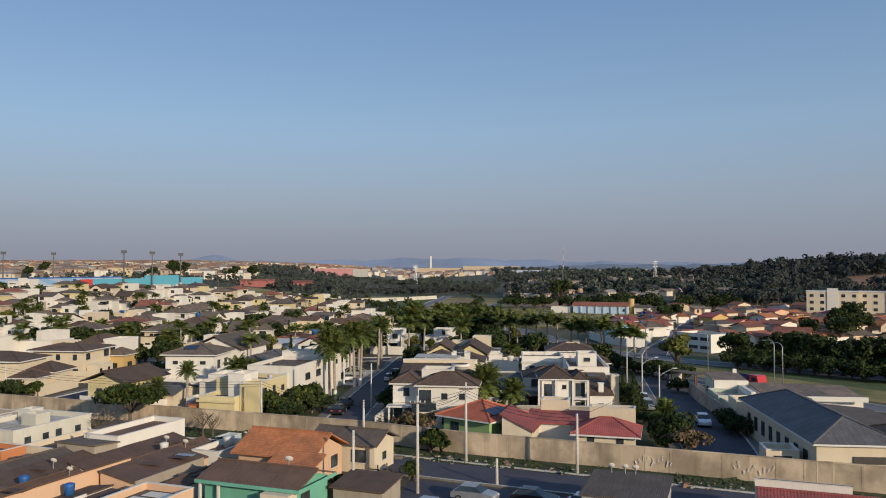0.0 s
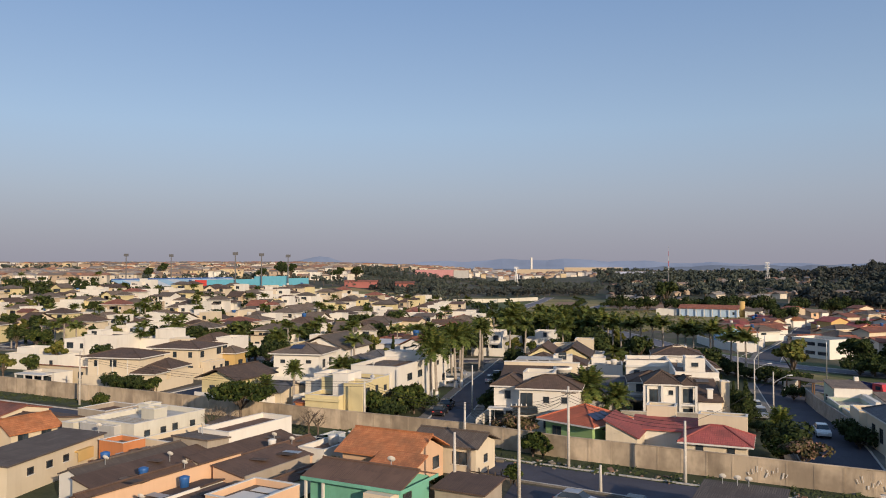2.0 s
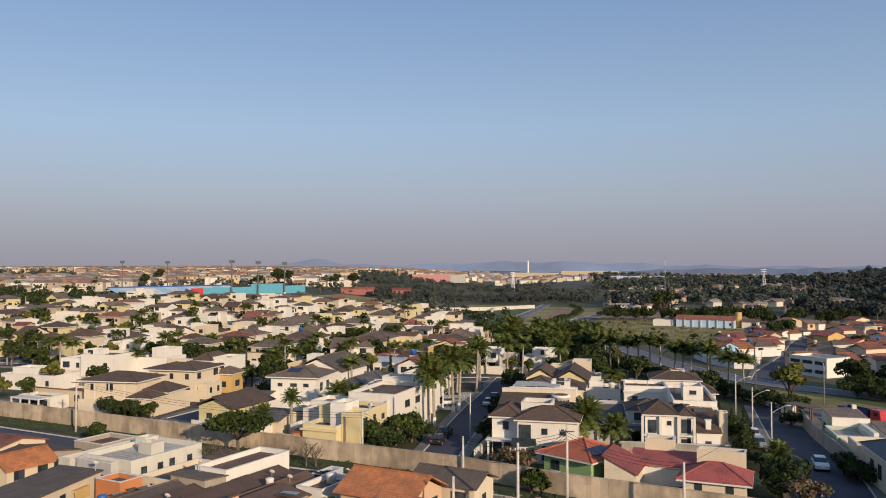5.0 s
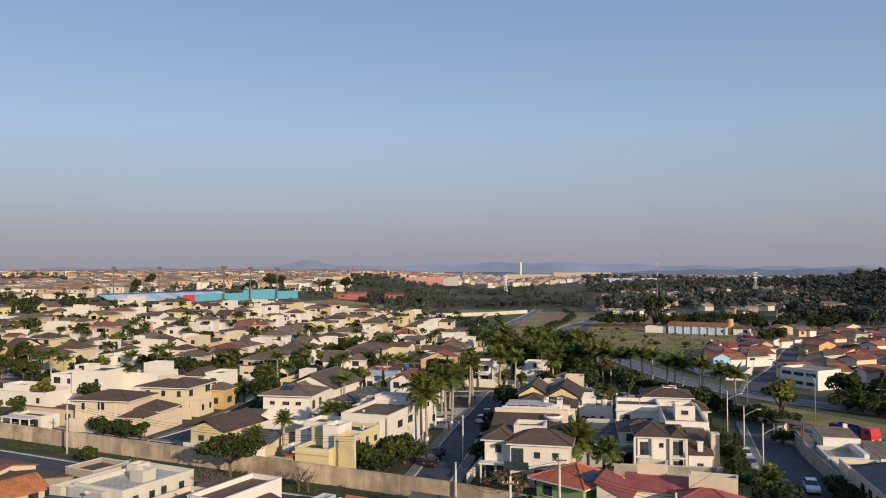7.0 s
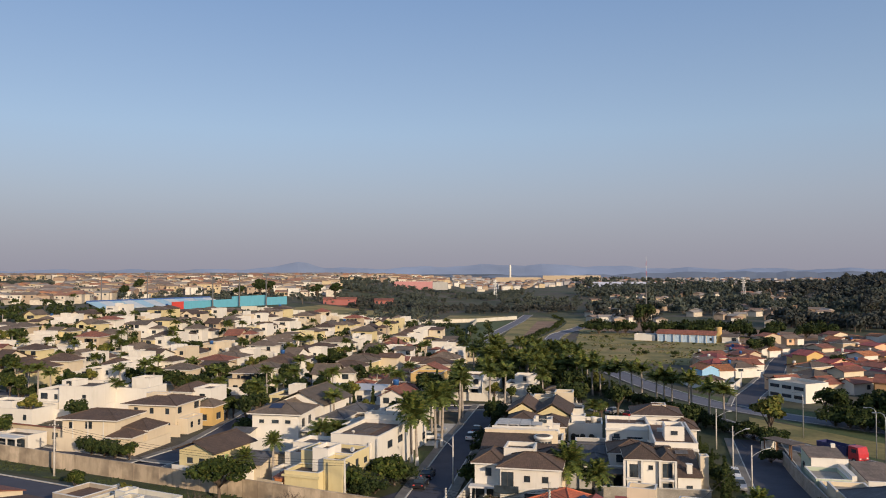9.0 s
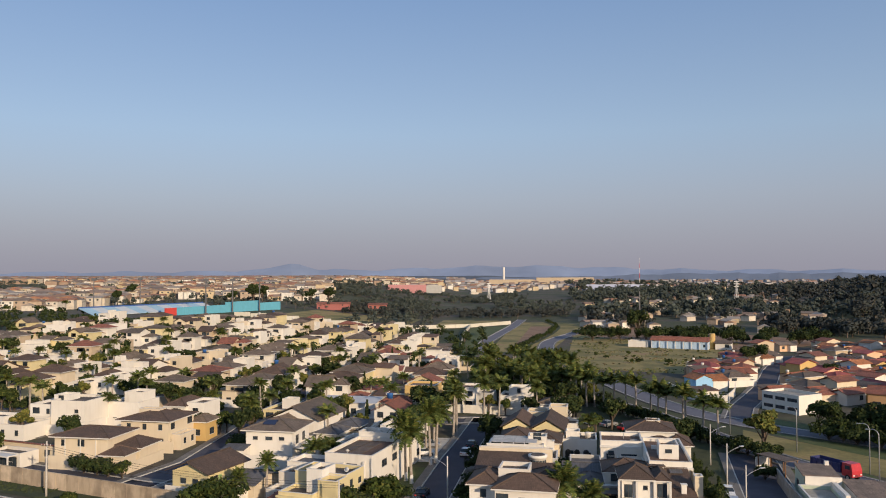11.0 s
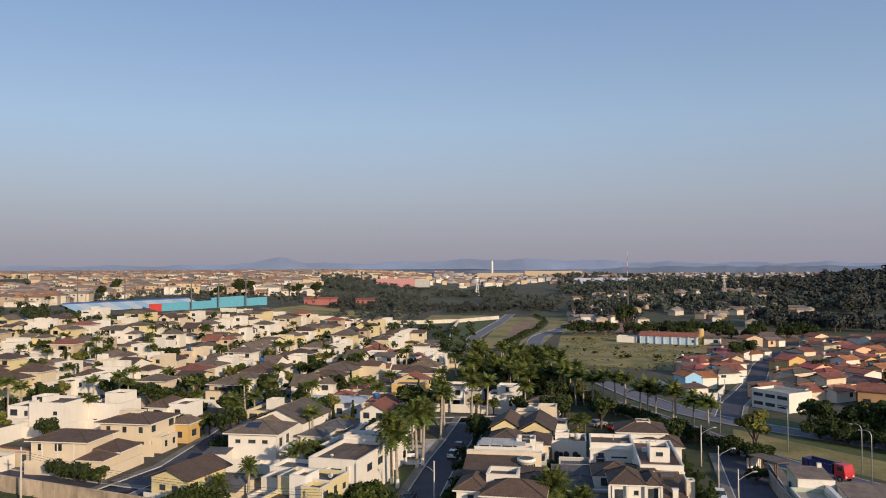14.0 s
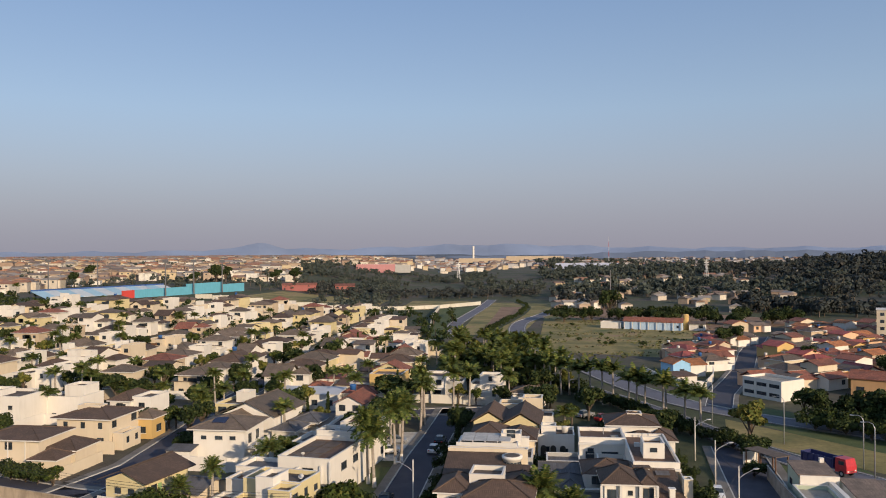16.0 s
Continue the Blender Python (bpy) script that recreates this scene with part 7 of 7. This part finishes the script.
for x, y, k, s_ in ((24.8, 158.0, "hedge", 1.1), (20.0, 160.0, "hedge", 1.0), (14.5, 141.0, "round", 0.7), (12.0, 156.5, "yellow", 0.8), (-8.6, 118.5, "bush", 1.2), (-8.4, 122.0, "bush", 1.0), (-7.9, 129.0, "hedge", 0.7), (-7.6, 139.5, "hedge", 0.9),
                    (-7.4, 146.0, "hedge", 1.0), (-7.0, 158.5, "cypress", 1.0), (-6.6, 160.5, "dark", 0.7), (7.6, 139.0, "hedge", 0.8), (6.8, 121.0, "yellow", 0.6), (8.8, 119.6, "bush", 1.0), (-32.6, 128.5, "dark", 0.6)):
    tree(k, x, y, s_)
tree("blossom", 27.5, 91.5, 1.0)
tree("blossom", -4.6, 103.4, 0.9)
tree("blossom", -2.6, 102.2, 0.8)
tree("bush", -1.4, 93.4, 1.2)
tree("bush", -0.2, 92.7, 0.9)
tree("bush", 25.8, 93.5, 1.3)
tree("hedge", 27.0, 97.5, 1.2)
tree("yellow", 44.6, 156, 1.45)
for x, y, s in ((42.6, 149.5, 0.75), (39.6, 138, 0.6), (44.2, 153, 0.8), (37.9, 107, 0.65), (37.3, 103, 0.65), (37.6, 105, 0.6)):
    tree("hedge", x, y, s * 1.3)
for k in range(30):
    u = k / 29
    tree(("round", "dark", "hedge")[k % 3], 63.0 + 34 * u + rp.uniform(-1.6, 1.6), 177 - 34 * u + rp.uniform(-2.6, 2.6), rp.uniform(0.85, 1.2) * (1.5 if k % 3 == 2 else 1.0), "broad dark green tree beside the far road", group="dark trees by the far road")
for k in range(16):
    u = k / 15
    tree(("hedge", "bush")[k % 2], 60.5 + 34 * u + rp.uniform(-1, 1), 170 - 34 * u + rp.uniform(-1.5, 1.5), rp.uniform(1.0, 1.5), "dark shrub under roadside trees", group="shrubs by the far road")
BACK = []
for _ in range(760):
    y = 150 + 290 * rp.random() ** 1.2
    x = rp.uniform(-0.75 * y, -18)
    if y < 150 + max(0, -x - 40) * 0.4 or y > 400 and -245 < x < -105:
        continue
    if all((x - a) ** 2 + (y - b) ** 2 > 26 for a, b in TAKEN):
        k = rp.random()
        if y > 285 and k > 0.12:
            BACK.append((x, y, rp.uniform(0.45, 0.85)))
            continue
        if k < 0.3:
            palm(x, y, rp.uniform(4, 8), 2.6, group="garden palms")
        else:
            tree(rp.choice(("round", "round", "dark", "dark", "yellow", "cypress", "hedge")), x, y, rp.uniform(0.6, 1.05))
forest("garden_trees", "dark green trees in the far villa gardens", LEAFD, BACK, 8, 6)
for _ in range(130):
    y = rp.uniform(210, 290)
    x = rp.uniform(-14, 9 + (300 - y) * 0.10)
    tree(rp.choice(("round", "round", "yellow", "hedge")), x, y, rp.uniform(0.55, 0.85), group="trees in the palm grove")

for x, y, _ in along([(17, 226), (30, 198), (40, 172), (47, 158)], 2.6):
    tree("hedge", x - 5.4 + rp.uniform(-0.6, 0.6), y - 2.5, rp.uniform(0.7, 1.1), group="hedge by the avenue")
for x, y in ((24, 168), (27, 163), (15, 172), (19, 178), (9, 178), (29, 156), (11, 186), (-5, 172), (-7, 165), (13, 163)):
    tree(rp.choice(("round", "dark", "hedge")), x, y, rp.uniform(0.7, 1.0))
for x, y in ((-20.5, 119.0), (-22.5, 117.0), (-21.6, 113.5), (-24.4, 114.4), (-18.6, 120.6), (-23.2, 110.8)):
    tree("hedge", x, y, rp.uniform(0.8, 1.1))
for k, (x, y, _) in enumerate(along(CANAL, 6.5)):
    if y < 545:
        tree(("hedge", "bush")[k % 2], x + rp.uniform(-0.8, 0.8), y, rp.uniform(0.5, 0.9), "dark shrub in the storm drain", group="shrubs along the drain")
for x, y, k, q in ((-17, 193.5, "dark", 0.7), (-8.5, 193.0, "yellow", 0.8), (-4.5, 192.0, "round", 0.7), (1.5, 190.0, "dark", 0.7), (-19.5, 199.0, "yellow", 0.7), (-7.0, 207.0, "dark", 0.9), (4.0, 203.0, "dark", 0.8), (-22.0, 187.0, "hedge", 0.9), (12.0, 190.0, "yellow", 0.9), (10.5, 200.0, "dark", 1.0)):
    tree(k, x, y, q, group="trees by the street end")
tree("dark", 57, 420, 2.0, "broad dark tree beyond the field", group="shade trees behind the school")
for _ in range(26):  # scrub in the field
    y = rp.uniform(285, 470)
    x = rp.uniform(18 + max(0, y - 400) * 0.2, 62 + (y - 285) * 0.25)
    tree(rp.choice(("bush", "bush", "hedge")), x, y, rp.uniform(0.35, 0.7) * (1.0 if y < 400 else 1.7), group="scrub in the field")
for k in range(14):  # shade trees round the school and the far houses
    tree("hedge", 34 + k * 7.5 + rp.uniform(-3, 3), 404 + rp.uniform(-8, 14) - k * 1.5, rp.uniform(1.7, 2.6), group="shade trees behind the school")
for x, y, s in ((80, 300, 1.0), (86, 305, 0.9), (104, 215, 1.2), (110, 222, 1.1), (118, 232, 1.2), (101, 226, 0.9), (126, 262, 1.0), (140, 280, 1.1), (95, 262, 0.8), (150, 300, 1.2)):
    tree("dark", x, y, s, group="shade trees among red roofs")
# planting along the inner lane and lawns by the wall
for x, y, k, s in ((-72, 130.5, "hedge", 0.95), (-69.5, 129.5, "hedge", 0.9), (-75, 131.5, "hedge", 0.95), (-66.5, 128.5, "bush", 1.2), (-96, 138, "round", 0.9), (-103, 140, "yellow", 0.8), (-110, 146, "round", 0.9),
                   (-90, 152, "dark", 0.8), (-104, 158, "yellow", 0.9), (-64, 165, "round", 0.9), (-55, 150, "hedge", 1.0), (-52, 128, "bush", 0.9), (-34, 124, "hedge", 1.1), (-35.5, 131, "hedge", 1.1), (-33, 139, "dark", 0.7), (-36, 135, "bush", 1.1)):
    tree(k, x, y, s)
patch("ground_lawn", "mown lawn beside the inner lane", GRASS, [(-74, 126.5), (-64, 123.5), (-62, 130), (-72, 131)], 0.03)
patch("ground_lawn", "mown lawn between palms and street", GRASS, [(-20.6, 123), (-17.4, 123), (-16.2, 141), (-19.4, 141)], 0.05)
patch("ground_driveway", "pale paved forecourt beside the street", KERB, [(-19.0, 145), (-15.4, 145), (-14.2, 166), (-18.0, 166)], 0.05)
for x, y, s in ((-200, 570, 1.1), (-196, 578, 1.0), (-165, 600, 1.0), (-155, 615, 1.05), (-212, 560, 0.8), (-330, 640, 0.9), (-300, 560, 0.8)):
    tree("tall", x, y, s, "tall dark tree beyond the stadium", "tall trees by the stadium")
# ---- poles and lamps ----
utility_pole(2.6, 89.0, 8.8)
utility_pole(14.1, 84.2, 6.3, False, "slim pale concrete post")
utility_pole(-24.2, 106.0, 6.6, False, "slim pale concrete post")
utility_pole(-73.0, 117.7, 8.5)
utility_pole(-2.2, 77.0, 9.3)
utility_pole(-9.8, 98.6, 5.2, False, "slim pale concrete post")
utility_pole(-8.2, 76.0, 6.2, False, "slim pale concrete post")
utility_pole(5.5, 79.7, 2.7, False, "short pale concrete post")
street_lamp(31.2, 117.5, 7.2, 2.4, 20)
street_lamp(32.0, 131.5, 7.2, 2.4, 20)
street_lamp(33.0, 147.5, 7.2, 2.4, 20)
street_lamp(-11.0, 119.0, 7.2, 2.0, 160)
for x, y in ((43.2, 175.4), (51.5, 159.2), (58.1, 143.1), (57.5, 138)):
    gooseneck_lamp(x, y, 8.5, 140)
car(35.2, 110.0, 260, CARW, "white car parked on the shaded road")
car(-15.3, 123.0, 86, CARK, "black car parked by the kerb")
car(-15.6, 117.6, 86, CARK, "black car parked by the kerb")
car(-10.7, 151.0, 84, CARW, "white car parked by the kerb")
car(-10.1, 157.5, 84, CARK, "black car parked by the kerb")
car(-18.2, 157.0, 6, CARS, "silver car parked in a driveway")
car(15.2, 184.0, 40, CARW, "white car parked under the palms")
car(18.6, 181.0, 40, CARS, "silver car parked under the palms")
car(22.0, 177.5, 40, CARR, "red car parked under the palms")
car(24.2, 174.5, 40, CARR, "red car parked under the palms")
car(30.5, 121.5, 262, CARS, "silver car parked on the shaded road")
car(31.2, 127.5, 262, CARW, "white car parked on the shaded road")
car(-18.5, 150.0, 10, CARW, "white car parked in a driveway")


LORRYR, LORRYB = plain("red_cab_paint", (0.50, 0.04, 0.05), 0.35), plain("dark_blue_tipper_paint", (0.035, 0.04, 0.13), 0.45)


def lorry(x, y, turn):
    t = thing("tipper_lorry", "red-cabbed lorry with dark blue tipper body", "lorry", pose(x, y, 0.06, 0, 0, turn))
    part("chassis", Geo().box(-4.2, -0.5, 0.75, 3.9, 0.5, 1.0), STEELD, t)
    part("tipper_body", Geo().box(-4.3, -1.2, 1.05, 1.6, 1.2, 1.2).box(-4.3, -1.2, 1.2, 1.6, -1.1, 2.5).box(-4.3, 1.1, 1.2, 1.6, 1.2, 2.5).box(-4.3, -1.1, 1.2, -4.2, 1.1, 2.5).box(1.5, -1.1, 1.2, 1.6, 1.1, 2.8), LORRYB, t, "dark blue open tipper body")
    for k in range(6):
        for s_ in (-1, 1):
            part("rib", Geo().box(-4.1 + k * 1.05, s_ * 1.25 - 0.05, 1.1, -4.0 + k * 1.05, s_ * 1.25 + 0.05, 2.5), LORRYB, t)
    cab = part("cab", Geo().box(1.9, -1.15, 0.7, 3.9, 1.15, 1.7).solid([(1.9, -1.15, 1.7), (3.9, -1.15, 1.7), (3.9, 1.15, 1.7), (1.9, 1.15, 1.7), (1.9, -1.05, 2.8), (3.6, -1.05, 2.8), (3.6, 1.05, 2.8), (1.9, 1.05, 2.8)],
               [(4, 5, 6, 7), (0, 1, 5, 4), (1, 2, 6, 5), (2, 3, 7, 6), (3, 0, 4, 7)]), LORRYR, t, "red cab")
    part("windscreen", Geo().box(-0.03, -0.95, 0, 0.03, 0.95, 0.75), GLASS, cab, at=pose(3.82, 0, 1.85, 0, -15, 0))
    for s_ in (-1, 1):
        part("side_window", Geo().box(2.5, s_ * 1.12 - 0.03, 1.85, 3.4, s_ * 1.12 + 0.03, 2.45), GLASS, cab)
        part("headlight", Geo().box(3.88, s_ * 0.8 - 0.18, 0.9, 3.95, s_ * 0.8 + 0.18, 1.1), TRIM, cab)
    for wx in (-3.2, -2.0, 3.0):
        for s_ in (-1, 1):
            wheel = part("wheel", Geo().tube([(wx, s_ * 1.0 - 0.16, 0.5), (wx, s_ * 1.0 + 0.16, 0.5)], [0.5, 0.5], 14), RUBBER, t)
            part("rim", Geo().tube([(wx, s_ * 1.0 - 0.18, 0.5), (wx, s_ * 1.0 + 0.18, 0.5)], [0.26, 0.26], 10), METAL, wheel)


lorry(52.2, 141.6, -60)

# ---- cables, verge tufts and rubble ----
def cable(p, q, sag=0.7):
    pts = [(p[0] + (q[0] - p[0]) * k / 8, p[1] + (q[1] - p[1]) * k / 8, p[2] + (q[2] - p[2]) * k / 8 - sag * 4 * (k / 8) * (1 - k / 8)) for k in range(9)]
    single("cable", Geo().tube(pts, [0.022] * 9, 5), RUBBER, "thin black overhead cable between poles", "cable", group="overhead cables")


for dz in (0.0, 0.35, 0.7):
    cable((2.6, 88.9, 8.0 - dz), (14.1, 84.2, 6.2 - dz))
    cable((2.6, 88.9, 8.0 - dz), (-9.8, 98.6, 5.1 - dz))
    cable((-9.8, 98.6, 5.1 - dz), (-24.2, 106.0, 6.4 - dz))
    cable((-2.2, 77.0, 8.8 - dz), (-9.8, 98.6, 5.1 - dz), 1.4)
    cable((-2.2, 77.0, 8.8 - dz), (2.6, 88.9, 8.2 - dz))
    cable((-73.0, 117.7, 7.9 - dz), (-24.2, 106.0, 6.4 - dz), 1.2)
for a, b in (((31.2, 117.5, 6.6), (32.0, 131.5, 6.6)), ((32.0, 131.5, 6.6), (33.0, 147.5, 6.6)), ((31.2, 117.5, 6.6), (14.1, 84.2, 6.0))):
    cable(a, b)


def tufts():
    rn = random.Random(41)
    g = Geo()
    for _ in range(14000):
        k = rn.random()
        u, v = rn.uniform(-110, 62), -rn.uniform(0.3, 5.2)
        x = u
        wy = next(y0 + (y1 - y0) * (x - x0) / (x1 - x0) for (x0, y0), (x1, y1) in zip(WALL_LINE, WALL_LINE[1:]) if x0 <= x <= x1)
        y = wy + v
        if noise.noise(Vector((x * 0.3, y * 0.3, 0))) < -0.1:
            continue
        hgt, a = rn.uniform(0.06, 0.2) * (2 if rn.random() < 0.06 else 1), rn.uniform(0, math.pi)
        dx, dy = math.cos(a) * hgt * 0.5, math.sin(a) * hgt * 0.5
        g.face((x - dx, y - dy, 0.05), (x + dx, y + dy, 0.05), (x + dx * 1.6 + 0.1, y + dy * 1.6, hgt), (x - dx * 1.4, y - dy * 1.4 + 0.1, hgt * 0.8))
    single("grass_tufts", g, WEEDS, "uneven grass tufts along the wall", "grass", kind="stuff")
    r = Geo()
    for _ in range(150):
        x = rn.uniform(-8, 30)
        wy = 92.9 - (x - 2.5) * 0.385
        y = wy - rn.uniform(2.4, 5.4)
        s = rn.uniform(0.05, 0.2) * (2.2 if rn.random() < 0.05 else 1)
        r.box(-s, -s * 0.7, -s * 0.5, s, s * 0.7, s * 0.6, pose(x, y, 0.08, rn.uniform(-20, 20), rn.uniform(-20, 20), rn.uniform(0, 180)))
    single("rubble", r, island_mat("rubble_bits", [(0.3, 0.27, 0.23), (0.2, 0.17, 0.13), (0.38, 0.36, 0.33), (0.25, 0.15, 0.1)]), "broken stones and litter on the verge", "rubble", kind="stuff")


def field_grass():
    """Clumps of tall dry grass over the field."""
    rn = random.Random(43)
    g = Geo()
    for _ in range(3200):
        y = rn.uniform(272, 430)
        x = rn.uniform(14 + max(0, y - 340) * 0.12, 62 + (y - 270) * 0.32)
        if noise.noise(Vector((x * 0.08, y * 0.08, 2))) < 0.0:
            continue
        s, a = rn.uniform(0.2, 0.6), rn.uniform(0, math.pi)
        dx, dy = math.cos(a) * s, math.sin(a) * s
        g.face((x - dx, y - dy, 0), (x + dx, y + dy, 0), (x + dx * 0.7, y + dy * 0.7, s * 0.8), (x - dx * 0.8, y - dy * 0.8, s * 0.7))
    single("field_grass", g, island_mat("dry_clumps", [(0.09, 0.10, 0.03), (0.11, 0.11, 0.036), (0.07, 0.085, 0.024), (0.12, 0.09, 0.045)], 0.95), "clumps of tall dry grass in the field", "grass", kind="stuff")


def pylon(x, y, hgt, w, label="grey lattice power pylon among trees"):
    t = thing("power_pylon", label, "pylon", pose(x, y, ground_z(x, y), 0, 0, 20), "power pylons")
    for sx in (-1, 1):
        for sy in (-1, 1):
            part("leg", Geo().tube([(sx * w, sy * w, 0), (sx * w * 0.3, sy * w * 0.3, hgt * 0.7), (sx * w * 0.12, sy * w * 0.12, hgt)], [0.22, 0.18, 0.12], 5), METAL, t)
    for i in range(6):
        k, k1 = i / 6, (i + 1) / 6
        a, b = w * (1 - k) + 0.2, w * (1 - k1) + 0.2
        g = Geo()
        for sy in (-1, 1):
            g.tube([(-a, sy * a, hgt * k * 0.9), (b, sy * b, hgt * k1 * 0.9)], [0.1, 0.1], 4)
            g.tube([(a, sy * a, hgt * k * 0.9), (-b, sy * b, hgt * k1 * 0.9)], [0.1, 0.1], 4)
        part("brace", g, METAL, t)
    for z in (0.78, 0.88, 0.97):
        part("crossarm", Geo().box(-w * 1.3, -0.2, hgt * z, w * 1.3, 0.2, hgt * z + 0.5), METAL, t)


pylon(175, 690, 21, 1.8)
pylon(-40, 850, 20, 1.8)
t = thing("obelisk", "slender grey mast among valley trees", "mast", pose(83, 600, ground_z(83, 600)))
part("shaft", Geo().tube([(0, 0, 0), (0, 0, 12), (0, 0, 19)], [0.6, 0.45, 0.25], 8), STEELD, t)
t = thing("radio_mast", "thin red and white radio mast", "mast", pose(178, 1290, ground_z(178, 1290)))
for k in range(6):
    part("mast_section", Geo().tube([(0, 0, k * 8), (0, 0, k * 8 + 8)], [0.55 - k * 0.07, 0.48 - k * 0.07], 6), (REDP, TRIM)[k % 2], t)

tufts()
field_grass()
